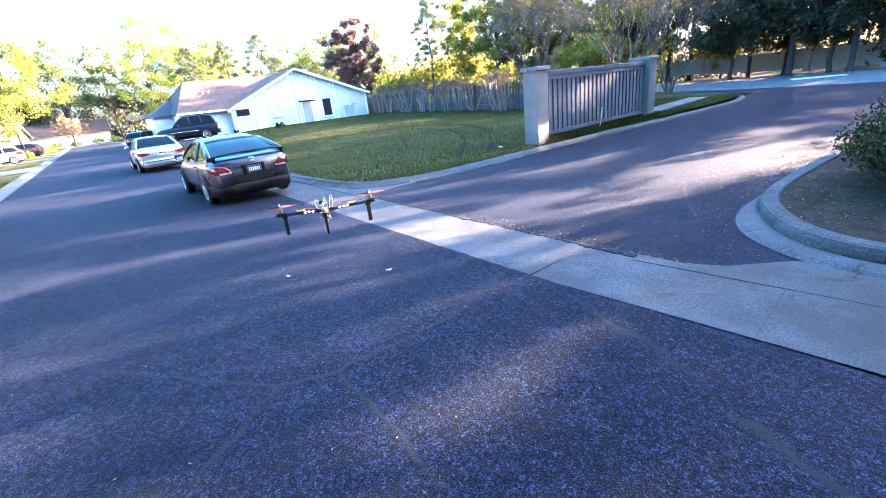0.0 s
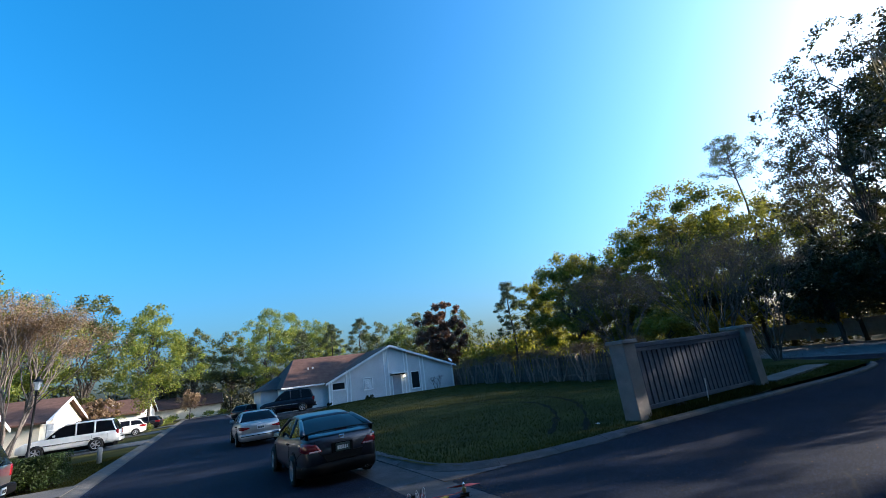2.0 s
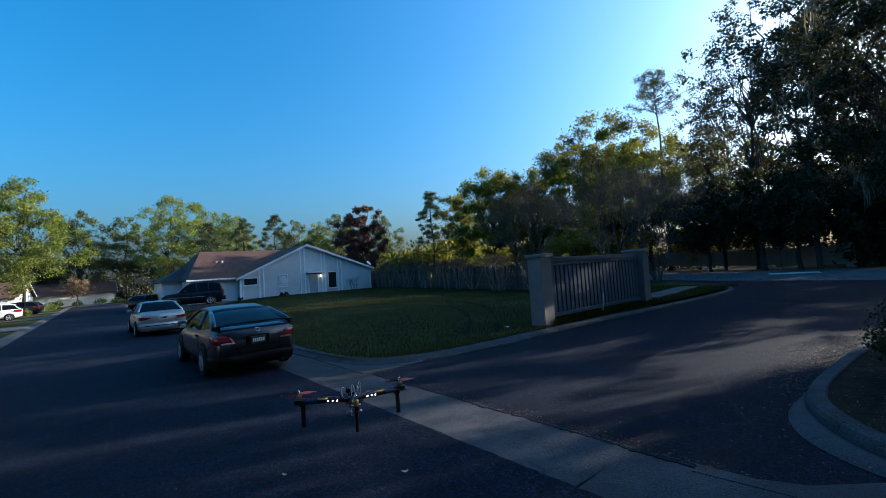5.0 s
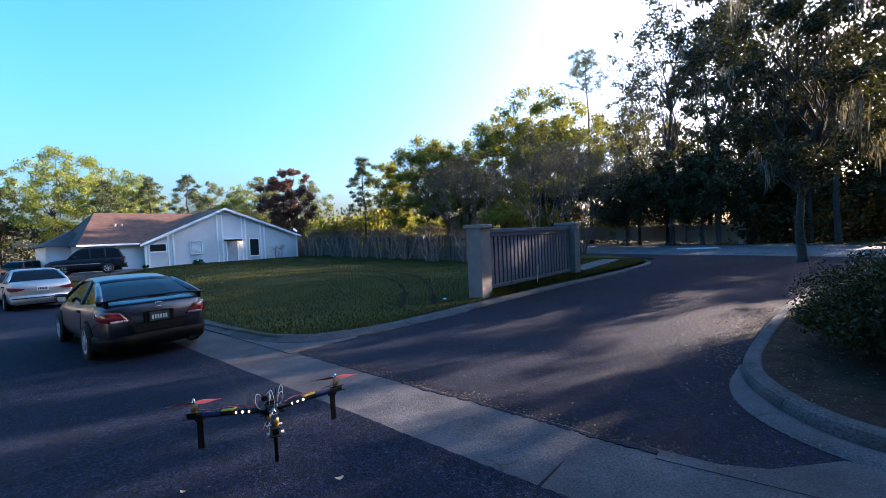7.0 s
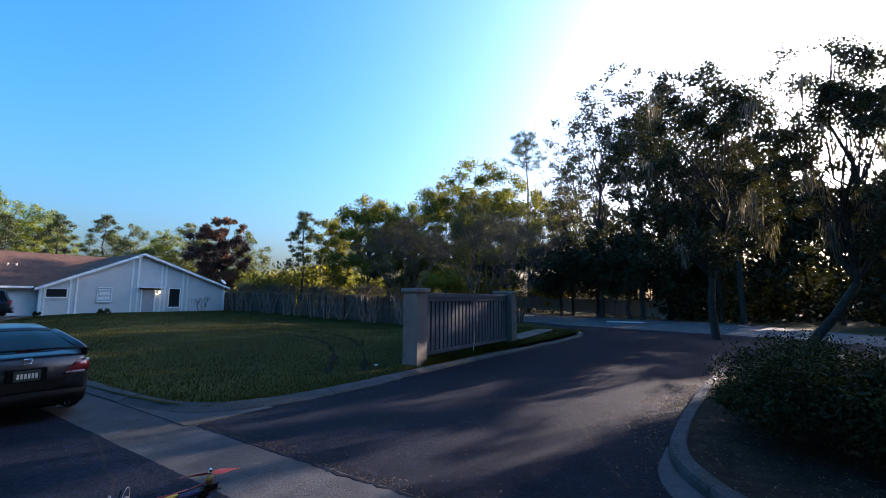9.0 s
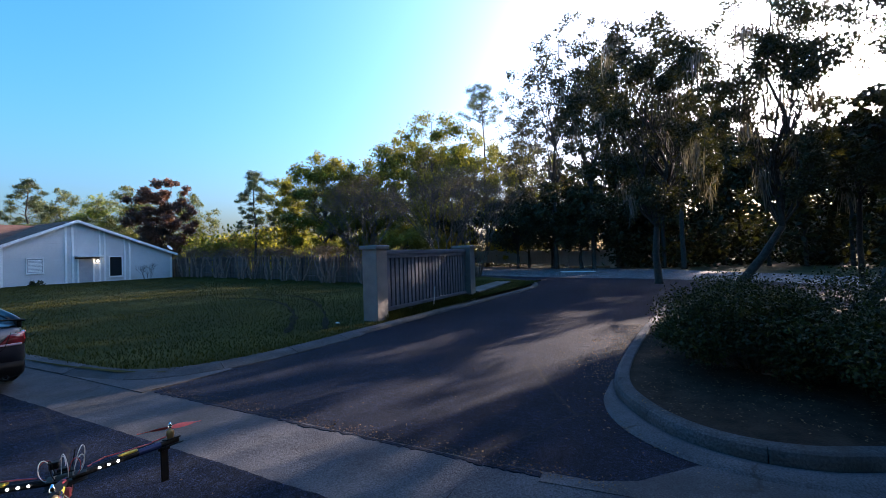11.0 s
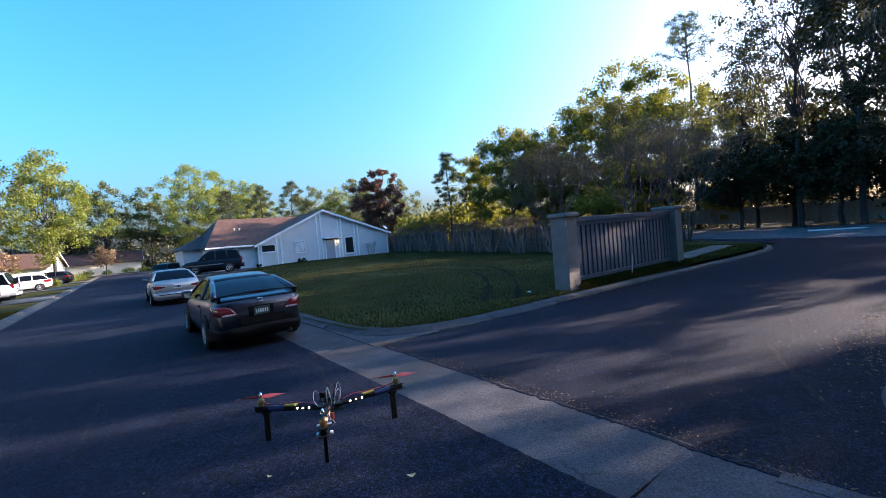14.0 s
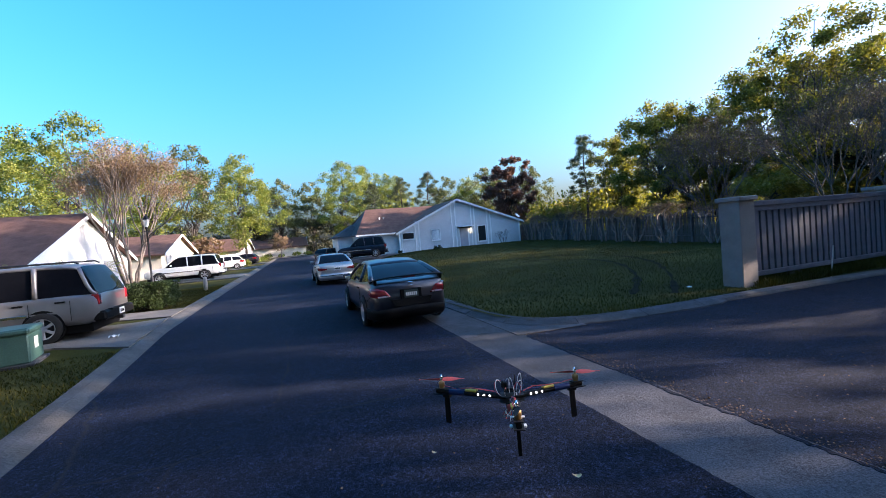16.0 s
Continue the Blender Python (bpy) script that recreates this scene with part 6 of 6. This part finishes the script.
part("lantern", Geo().lathe([(0.1, 3.88), (0.19, 4.3), (0.19, 4.32)], 6), M["lens_clear"], lamp, "frosted glass lantern")
part("lantern_roof", Geo().lathe([(0.24, 4.32), (0.2, 4.38), (0.07, 4.52), (0.03, 4.6), (0.0, 4.66)], 6), M["metal_dark"], lamp)


tall_lamp = tagged(copy_thing(lamp, pose(48.4, 11.4, 0.0)), "tall black post lamp on the verge by the far wall")
tall_lamp.scale = (1.4, 1.4, 1.42)

# bollard, utility box, bins, stake
boll = thing("marker_post", "short pale concrete marker post in the lawn", "post", at=pose(-4.45, 25.6, 0.08))
part("shaft", Geo().lathe([(0.1, -0.05), (0.1, 0.62), (0.08, 0.68), (0.03, 0.7)], 14), M["beige_wall"], boll, "", True)
M["box_green"] = surface("green_cabinet_paint", (0.035, 0.085, 0.068), (0.05, 0.115, 0.09), 3.0, 0.5, fine=40, bump=0.05)
ub = thing("utility_box", "dull green utility cabinet on the lawn", "utility box", at=pose(-5.5, 11.35, 0.08, 0, 0, 12))
part("base", Geo().box(-0.62, 0.62, -0.52, 0.52, -0.08, 0.06, 0.01), M["kerb"], ub)
part("housing", Geo().box(-0.55, 0.55, -0.45, 0.45, 0.06, 0.62, 0.03), M["box_green"], ub)
part("lid", Geo().box(-0.58, 0.58, -0.48, 0.48, 0.62, 0.74, 0.035), M["box_green"], ub)
part("notice", Geo().box(0.551, 0.556, -0.12, 0.1, 0.3, 0.52), M["plate_white"], ub, "faded white notice")
M["bin_green"] = plain("green_bin_plastic", (0.02, 0.09, 0.05), 0.5)
bin_ = thing("wheelie_bin", "dark green wheeled rubbish bin by the house", "bin", "bins", at=pose(-10.45, 31.2, 0.1))
part("tub", Geo().loft([[(x * s, y * s, z) for x, y in ((-0.27, -0.3), (0.27, -0.3), (0.27, 0.3), (-0.27, 0.3))] for s, z in ((0.8, 0.06), (1.0, 0.95))]), M["bin_green"], bin_)
part("lid", Geo().box(-0.3, 0.3, -0.34, 0.32, 0.95, 1.02, 0.02), M["bin_green"], bin_)
for s in (-1, 1):
    part("wheel", Geo().lathe([(0.1, -0.025), (0.1, 0.025)], 14, pose(s * 0.25, 0.24, 0.1, 0, 90, 0)), M["rubber"], bin_)
copy_thing(bin_, pose(-11.2, 31.3, 0.1, 0, 0, 20))
stake = thing("marker_stake", "thin white marker stake in the grass by the gate wall", "stake", at=pose(13.3, 7.75, 0.05, 4, 3, 0))
part("rod", Geo().tube([(0, 0, -0.1), (0, 0, 0.75)], 0.016, 8), M["plate_white"], stake)


def palm(x, y, h, seed):
    rng = np.random.default_rng(seed)
    t = thing("palm", "small feathery palm beside a house", "palm", "small palms", at=pose(x, y, 0.08))
    tr = Geo()
    tr.tube([(0, 0, -0.1), (0.03, 0, h * 0.25), (0.0, 0.03, h * 0.5)], [0.11, 0.09, 0.07], 8)
    part("trunk", tr, M["bark"], t)
    q = []
    for k in range(22):
        a, droop = k * 2.4, 0.3 + 0.9 * rng.random()
        d = np.array([math.cos(a), math.sin(a), 0])
        s = np.array([-d[1], d[0], 0])
        for j in range(14):
            f = (j + 1) / 14
            p = np.array([0, 0, h * 0.5]) + d * f * h * 0.5 + np.array([0, 0, h * 0.5 * (1.1 * f - droop * f * f)])
            for sd in (-1, 1):
                e = p + s * sd * 0.28 * (1 - 0.6 * f) + d * 0.12 - [0, 0, 0.1]
                q += [p, p + d * 0.03, e + d * 0.012, e]
    part("fronds", quad_mesh("fronds", np.array(q), M["leaf_spring"]), None, t)
    return t


palm(-10.95, 23.7, 2.6, 1)
palm(-10.8, 30.2, 2.4, 2)
palm(-9.6, 62.5, 2.8, 3)
tagged(plant(crown_tree("small_tree", "small rusty-leaved tree in a front garden", 4.2, 2.0, 0.08, "leaf_dry", 3500, 0.2, 95, clumps=16, base=0.25), -9.9, 62), group="small garden trees")
tagged(plant(crown_tree("small_tree", "small bare-twigged tree by the street", 5.0, 2.2, 0.1, "leaf_dry", 2200, 0.18, 96, clumps=16, base=0.3), -1.6, 92), group="small garden trees")


# ---------------- three-armed drone, hovering over the gutter ----------------
M["prop_red"] = plain("red_propeller", (0.9, 0.09, 0.045), 0.45)
M["arm_black"] = surface("black_arm_wood", (0.004, 0.004, 0.005), (0.01, 0.01, 0.011), 9.0, 0.6, fine=80, bump=0.1, spec=0.12)
M["motor_gold"] = plain("motor_gold", (0.5, 0.3, 0.12), 0.35, 0.8)
M["tape_blue"] = plain("blue_tape", (0.006, 0.02, 0.085), 0.5)
M["tape_yellow"] = plain("yellow_sleeve", (0.6, 0.42, 0.04), 0.5)
M["board_dark"] = plain("circuit_board", (0.006, 0.008, 0.01), 0.6)
M["board_dark"].node_tree.nodes["Principled BSDF"].inputs["Specular IOR Level"].default_value = 0.15
M["tape_blue"].node_tree.nodes["Principled BSDF"].inputs["Specular IOR Level"].default_value = 0.2
M["wire_white"] = plain("white_wire", (0.6, 0.58, 0.56), 0.5)
M["wire_red"] = plain("red_wire", (0.4, 0.03, 0.03), 0.5)
M["pack_red"] = plain("red_battery_wrap", (0.35, 0.04, 0.04), 0.45)
M["led"] = plain("white_led", (0.9, 0.95, 0.9), 0.3, emit=((0.95, 1.0, 0.9), 7.0))
drone = thing("tricopter_drone", "black three-armed hobby drone with red propellers hovering", "drone", at=pose(1.09, 2.63, 1.08, -8, 0, -24))
ARM = 0.43
for k, ang in enumerate((60, -60, 180)):
    rot = Matrix.Rotation(radians(90 + ang), 4, "Z")
    front = k < 2
    arm = part("arm", Geo().tube([(0.03, 0, 0), (0.2, 0, 0), (ARM + 0.035, 0, 0)], 0.0135, 12), M["arm_black"], drone, at=rot)
    part("speed_controller", Geo().box(0.2, 0.27, -0.016, 0.016, 0.012, 0.024, 0.004), M["tape_yellow"], arm, "yellow sleeved speed controller")
    part("tape", Geo().tube([(0.275, 0, 0), (0.31, 0, 0), (0.375, 0, 0)], 0.0155, 12), M["tape_blue"], arm, "dark blue sleeve")
    part("wire", Geo().tube([(0.08, 0.0, 0.02), (0.15, 0.014, 0.03), (0.24, -0.008, 0.028), (0.33, 0.01, 0.022), (0.41, 0.0, 0.03)], 0.003, 5), M["wire_red"], arm)
    part("wire", Geo().tube([(0.06, 0.01, 0.02), (0.17, -0.014, 0.028), (0.28, 0.013, 0.022), (0.4, 0.004, 0.026)], 0.0025, 5), M["tape_blue"], arm)
    mount = part("motor_mount", Geo().box(ARM - 0.035, ARM + 0.05, -0.024, 0.024, -0.016, -0.011, 0.002).box(ARM - 0.03, ARM + 0.04, -0.02, 0.02, 0.011, 0.017, 0.002), M["arm_black"], arm)
    motor = part("motor", Geo().lathe([(0.013, 0.017), (0.015, 0.02), (0.015, 0.03), (0.017, 0.032), (0.017, 0.05), (0.011, 0.055), (0.005, 0.056), (0.005, 0.062)], 18, Matrix.Translation((ARM, 0, 0))), M["motor_gold"], arm, "gold motor can", True)
    part("prop_nut", Geo().lathe([(0.01, 0.062), (0.01, 0.07), (0.008, 0.078), (0.002, 0.092)], 12, Matrix.Translation((ARM, 0, 0))), M["chrome"], arm, "bright cone nut", True)
    spin = (24, -36, -6)[k]
    bl = Geo()
    for s in (1, -1):
        rings = []
        for f in np.linspace(0.0, 1.0, 9):
            x, c, tw = 0.006 + 0.126 * f, (0.006 + 0.012 * math.sin(math.pi * min(1, f * 1.1 + 0.12))) * (1 - 0.6 * max(0, f - 0.7) / 0.3), radians(34 - 20 * f)
            rings.append([(s * x, s * c * math.cos(tw), 0.066 + c * math.sin(tw)), (s * x, 0, 0.0675), (s * x, -s * c * math.cos(tw), 0.066 - c * math.sin(tw)), (s * x, 0, 0.0645)])
        bl.loft(rings)
    part("propeller", bl, M["prop_red" if front else "plastic_black"], arm, "red two-bladed propeller" if front else "black two-bladed propeller", at=Matrix.Translation((ARM, 0, 0)) @ Matrix.Rotation(radians(spin), 4, "Z"))
    lw = (0.0175, 0.0035) if front else (0.0045, 0.008)
    leg = part("landing_leg", Geo().box(ARM - 0.0325 - lw[0], ARM - 0.0325 + lw[0], -lw[1], lw[1], -0.17 if front else -0.14, -0.008, 0.001).box(ARM - 0.055, ARM - 0.01, -0.013, 0.013, -0.03, -0.0125, 0.002), M["plastic_black"], arm, "black flat landing leg")
    if front:
        for j in range(3):
            sx = 0.115 + j * 0.036
            part("led", Geo().lathe([(0.005, 0), (0.005, 0.003), (0.0035, 0.0055), (0.0, 0.006)], 12, pose(sx, 0.0115 if ang > 0 else -0.0115, 0.001, -90 if ang > 0 else 90, 0, 0)), M["led"], arm, "white light emitting diode")
part("lower_plate", Geo().slab([(0.075 * math.cos(a), 0.075 * math.sin(a)) for a in (radians(30 + 60 * k + (12 if k % 2 else -12)) for k in range(6))], -0.015, -0.0115), M["board_dark"], drone)
part("upper_plate", Geo().slab([(0.07 * math.cos(a), 0.07 * math.sin(a)) for a in (radians(30 + 60 * k + (12 if k % 2 else -12)) for k in range(6))], 0.0115, 0.015), M["board_dark"], drone)
part("control_board", Geo().box(-0.03, 0.03, -0.03, 0.03, 0.03, 0.036, 0.001).box(-0.02, 0.02, -0.02, 0.015, 0.036, 0.048, 0.002), M["board_dark"], drone)
part("receiver", Geo().box(-0.045, -0.015, -0.01, 0.035, 0.05, 0.075, 0.003), M["plastic_black"], drone)
for x, y in ((-0.028, -0.028), (0.028, -0.028), (0.028, 0.028), (-0.028, 0.028)):
    part("standoff", Geo().lathe([(0.003, 0.015), (0.003, 0.03)], 8, Matrix.Translation((x, y, 0))), M["metal_grey"], drone)
part("battery", Geo().box(-0.025, 0.025, -0.075, 0.04, -0.055, -0.017, 0.006), M["pack_red"], drone, "red wrapped battery pack")
for y in (-0.05, 0.01):
    part("battery_strap", Geo().box(-0.0265, 0.0265, y - 0.009, y + 0.009, -0.0565, -0.0155, 0.004), M["plastic_black"], drone, "black strap")
part("camera_box", Geo().box(-0.02, 0.02, 0.05, 0.075, -0.045, -0.015, 0.004), M["plastic_black"], drone)
rngd = random.Random(8)
for k in range(9):
    a, rr, hh = k * 0.75, 0.04 + 0.03 * rngd.random(), 0.06 + 0.07 * rngd.random()
    p0 = Vector((0.03 * math.cos(a), 0.03 * math.sin(a), 0.03))
    pts = [p0, p0 + Vector((rr * 0.4 * math.cos(a), rr * 0.4 * math.sin(a), hh)), p0 + Vector((rr * math.cos(a + 0.5), rr * math.sin(a + 0.5), hh * 0.9)), p0 + Vector((rr * 1.2 * math.cos(a + 0.8), rr * 1.2 * math.sin(a + 0.8), 0.0)), p0 + Vector((rr * 0.5 * math.cos(a + 1.2), rr * 0.5 * math.sin(a + 1.2), -0.02))]
    fine = [tuple(sum((Vector(pts[i]) * c for i, c in enumerate(((1 - t) ** 4, 4 * t * (1 - t) ** 3, 6 * t * t * (1 - t) ** 2, 4 * t**3 * (1 - t), t**4))), Vector())) for t in np.linspace(0, 1, 12)]
    part("wire", Geo().tube(fine, 0.0016, 5), (M["wire_white"], M["plastic_black"], M["wire_white"], M["wire_red"])[k % 4], drone)
for k in range(5):
    a = -1.2 - 0.25 * k
    part("wire", Geo().tube([(0.02 * math.cos(a), -0.03, -0.02), (0.05 * math.cos(a * 2), -0.07, -0.05 - 0.012 * k), (0.03 * math.cos(a * 3), -0.1, -0.06), (0.0, -0.09, -0.03)], 0.0022, 5), M["wire_red" if k % 2 else "wire_white"], drone)
# tail: tilting motor plate worked by a servo
part("tail_servo", Geo().box(-0.012, 0.012, -0.38, -0.35, 0.012, 0.045, 0.002), M["plastic_black"], drone)
part("servo_label", Geo().box(-0.0125, 0.0125, -0.376, -0.354, 0.02, 0.034, 0.001), M["plate_white"], drone)
part("tail_pivot", Geo().box(-0.035, 0.035, -0.425, -0.395, -0.02, -0.012, 0.002).box(-0.03, 0.03, -0.42, -0.4, 0.018, 0.022, 0.001), M["wire_white"], drone, "pale plywood motor plate")


# ---------------- kerb and grass along the open lot ----------------
EDGE = smooth_line([(4.02, 60), (4.02, 40), (4.02, 25), (4.02, 14), (4.05, 10.4), (4.2, 8.95), (4.56, 8.15), (5.4, 7.7), (6.6, 7.48), (8.8, 7.36), (11, 7.28), (14, 7.15), (17, 6.95), (20, 6.8), (23, 6.85), (25.4, 7.4), (27.2, 8.6), (30, 11.4), (34.8, 16.4)], 6)
lot_kerb = tagged(thing("lot_kerb", "low cracked concrete edging along the lawn", "kerb", kind="structure"))
acc, cuts = 0.0, [0]
for i in range(1, len(EDGE)):
    acc += math.dist(EDGE[i], EDGE[i - 1])
    if acc > (1.3 if EDGE[i][1] < 12 else 4.0):
        cuts.append(i)
        acc = 0.0
rngk = random.Random(3)
for a, b in zip(cuts, cuts[1:]):
    pts = [np.array(EDGE[i], float) for i in range(a, b + 1)]
    d0, d1 = pts[1] - pts[0], pts[-1] - pts[-2]
    gap = 0.022 if rngk.random() < 0.25 else 0.003
    pts[0] = pts[0] + d0 / np.linalg.norm(d0) * gap
    pts[-1] = pts[-1] - d1 / np.linalg.norm(d1) * 0.003
    lift, rings = rngk.uniform(-0.004, 0.006), []
    for i, p in enumerate(pts):
        d = pts[min(i + 1, len(pts) - 1)] - pts[max(i - 1, 0)]
        d = d / np.linalg.norm(d)
        s = np.array([-d[1], d[0]])
        wf = 1.0 if p[0] < 8.5 else 0.4
        rings.append([(*(p + s * o), z + lift) for o, z in ((-0.02 - 0.27 * wf, -0.04), (-0.27 * wf, 0.012), (-0.08, 0.07 - 0.03 * (1 - wf)), (0.02, 0.085), (0.1, 0.085), (0.12, -0.04))][::-1])
    part("kerb_stone", Geo().loft(rings), M["kerb" if pts[0][0] < 8.5 else "kerb_old"], lot_kerb)


def blades(name, label, spots, size, seed, mat="blade"):
    """Tufts of grass: thin upright blades at the given spots."""
    rng = np.random.default_rng(seed)
    p = np.array(spots)
    n = len(p)
    a = rng.uniform(0, 6.283, n)
    h = size * rng.uniform(0.5, 1.3, n)
    w = 0.006 + 0.006 * rng.random(n)
    w *= np.maximum(1.0, np.hypot(p[:, 0], p[:, 1]) / 15.0)
    s = np.stack([np.cos(a) * w, np.sin(a) * w, 0 * a], 1)
    tip = np.stack([rng.normal(size=n) * 0.4 * h, rng.normal(size=n) * 0.4 * h, h], 1)
    q = np.stack([p - s, p + s, p + tip + s * 0.3, p + tip - s * 0.3], 1).reshape(-1, 3)
    return tagged(new(name, quad_mesh(name, q, M[mat])), label, "grass", "", "stuff")


rg = np.random.default_rng(17)
spots = []
while len(spots) < 80000:
    y = 7.47 + 34 * rg.random() ** 1.7
    x = lawn_left(y) + 0.15 + 23 * rg.random() ** 1.25
    if x < 27 and not (10.05 < x < 10.68 and 7.75 < y < 8.35):
        spots.append((x, y, lawn_height(x, y) - 0.01))
rut_pts = np.array([p for line in RUTS for p in line])
grass = np.array(spots)
bare = np.full(len(grass), 9.0)
for rx, ry in rut_pts:
    bare = np.minimum(bare, np.hypot(grass[:, 0] - rx, grass[:, 1] - ry))
spots = [tuple(p) for p in grass[bare > 0.1]]
blades("lawn_grass", "short rough green grass with dry straw blades", spots, 0.055, 18)
spots = [(-3.5 - 5.5 * rg.random() ** 1.4, -4 + 32 * rg.random(), 0.08) for _ in range(50000)]
spots = [(x + left_kerb(y) + 3.04, y, z) for x, y, z in spots if not (11.2 < y < 16.1 or 15.8 < y < 18.6)]
blades("verge_grass", "short green grass of the front lawns", spots, 0.045, 19)
# unmown fringe at the foot of the gate wall
spots = [(10.4 + 7 * rg.random(), 7.5 + 0.85 * rg.random(), 0.07) for _ in range(7000)]
blades("wall_grass", "longer grass and weeds under the gate wall", spots, 0.14, 20)

# ---------------- litter ----------------
M["leaf_brown"] = leaf_material("fallen_leaf", [(0.07, 0.038, 0.018), (0.12, 0.068, 0.03), (0.2, 0.12, 0.055)], 0.15, 0.2)


def litter(name, label, pts, size, seed, mat="leaf_brown"):
    rng = np.random.default_rng(seed)
    p = np.array(pts)
    n = len(p)
    a = rng.uniform(0, 6.283, n)
    s = size * rng.uniform(0.5, 1.2, n)
    u = np.stack([np.cos(a) * s, np.sin(a) * s, rng.normal(size=n) * 0.2 * s], 1)
    v = np.stack([-np.sin(a) * s * 0.5, np.cos(a) * s * 0.5, rng.normal(size=n) * 0.2 * s], 1)
    p[:, 2] += 0.3 * s
    q = np.stack([p - u, p + v, p + u, p - v], 1).reshape(-1, 3)
    return tagged(new(name, quad_mesh(name, q, M[mat])), label, "leaves", "", "stuff")


pts = []
for _ in range(5000):
    i = int(rg.integers(20, len(KERB) - 25))
    o = abs(rg.normal()) * 0.35 + 0.05
    f = rg.random()
    x, y = KERB[i][0] * (1 - f) + KERB[i + 1][0] * f, KERB[i][1] * (1 - f) + KERB[i + 1][1] * f
    d = np.subtract(KERB[i + 1], KERB[i])
    d = d / np.linalg.norm(d)
    grow = min(1.0, max(0.05, (x - 6.5) / 3.0))
    if rg.random() < grow:
        pts.append((x - d[1] * o, y + d[0] * o, 0.012))
litter("fallen_leaves", "brown fallen leaves gathered along the bed kerb", pts, 0.017, 21)
litter("bed_leaves", "brown leaf litter over the planting bed", [(5.3 + 9 * rg.random(), 0.9 - 9 * rg.random(), 0.17) for _ in range(11000)], 0.016, 22)
litter("drive_leaves", "scattered dry leaves and grit on the drive", [(4.1 + 12 * rg.random() ** 1.5, 1.5 + 5.8 * rg.random(), 0.0) for _ in range(700)], 0.014, 23)
litter("gutter_leaves", "dry leaves and grit at the edge of the gutter", [(3.9 + abs(rg.normal()) * 0.12, 0.8 + 7 * rg.random(), 0.002) for _ in range(900)], 0.013, 24, "leaf_brown")
litter("road_leaves", "scattered dry leaves on the street", [(-2.8 + 5.5 * rg.random(), 0.5 + 16 * rg.random() ** 1.3, 0.045) for _ in range(260)], 0.012, 25)
M["leaf_tan"] = plain("tan_dry_leaf", (0.5, 0.36, 0.17), 0.7)
for x, y, s in ((1.95, 3.35, 0.035), (1.1, 4.2, 0.022)):
    lf = Geo()
    rows = [[(u * s * (1 - abs(v) * 0.6), v * s, 0.4 * s * (u * u + v * v)) for u in (-0.6, -0.3, 0, 0.3, 0.6)] for v in (-1, -0.5, 0, 0.5, 1)]
    tagged(part("dry_leaf", lf.loft(rows, closed=False), M["leaf_tan"], None, "curled tan dry leaf lying on the street", True, pose(x, y, 0.05, 8, -5, 40 * x)), category="leaf", group="single dry leaves")
paper = Geo().loft([[(0.1 * u, 0.07 * v, 0.03 * math.sin(5 * u + 3 * v) + 0.03) for u in (-1, -0.4, 0.2, 1)] for v in (-1, -0.3, 0.4, 1)], closed=False)
tagged(part("paper_scrap", paper, M["plate_white"], None, "crumpled white paper scrap on the driveway", True, pose(-4.2, 13.0, 0.135)), category="litter")
tagged(part("paper_scrap", paper, M["plate_white"], None, "crumpled white paper scrap on the lawn", True, pose(9.25, 8.55, 0.11, 0, 0, 70) @ Matrix.Scale(0.6, 4)), category="litter")
# painted bar at the mouth of the drive
structure("stop_bar", Geo().slab([(38.8, 8.7), (40.6, 9.2), (41.3, 6.3), (39.5, 5.8)], -0.02, 0.0), M["plate_white"], "worn white painted bar on the main road", "road marking")
structure("verge_path", Geo().slab([(18.6, 8.2), (25.2, 8.9), (25.4, 9.9), (18.8, 9.2)], 0.0, 0.14), M["drive_concrete"], "short concrete path behind the gate wall", "path")


# ---------------- ragged asphalt lips along the gutter ----------------
def ragged_lip(x_edge, x_in, y0, y1, z, seed, rough=1.0):
    """A thin ribbon of asphalt whose edge over the concrete is broken and uneven."""
    rows, y = [], y0
    while y < y1:
        bite = rough * (0.04 * noise.noise((y * 1.3, seed, 0)) + 0.03 * noise.noise((y * 7.0, seed, 4)) + 0.03 * noise.noise((y * 21.0, seed, 8)))
        rows.append([(x_in, y, z - 0.016), (x_edge + bite, y, z), (x_edge + bite - (0.006 if x_in > x_edge else -0.006), y, z - 0.012)])
        y += 0.025 if y < 12 else 0.3
    return Geo().loft(rows, closed=False)


structure("drive_edge", ragged_lip(3.86, 4.2, 1.5, 7.4, 0.006, 3.0), M["asphalt2"], "crumbling asphalt edge of the drive against the gutter", "road")
structure("street_edge", ragged_lip(2.86, 2.5, -4, 40, 0.012, 9.0, 0.3), M["asphalt"], "crumbling asphalt edge of the street against the gutter", "road")
rg2 = np.random.default_rng(77)
litter("edge_grit", "loose stones and grit along the broken edge of the drive", [(3.93 + abs(rg2.normal()) * 0.16, 1.3 + 6.4 * rg2.random(), 0.004) for _ in range(1600)] + [(6 + 12 * rg2.random(), 7.05 - abs(rg2.normal()) * 0.14, 0.0) for _ in range(1500)], 0.009, 78, "soil")
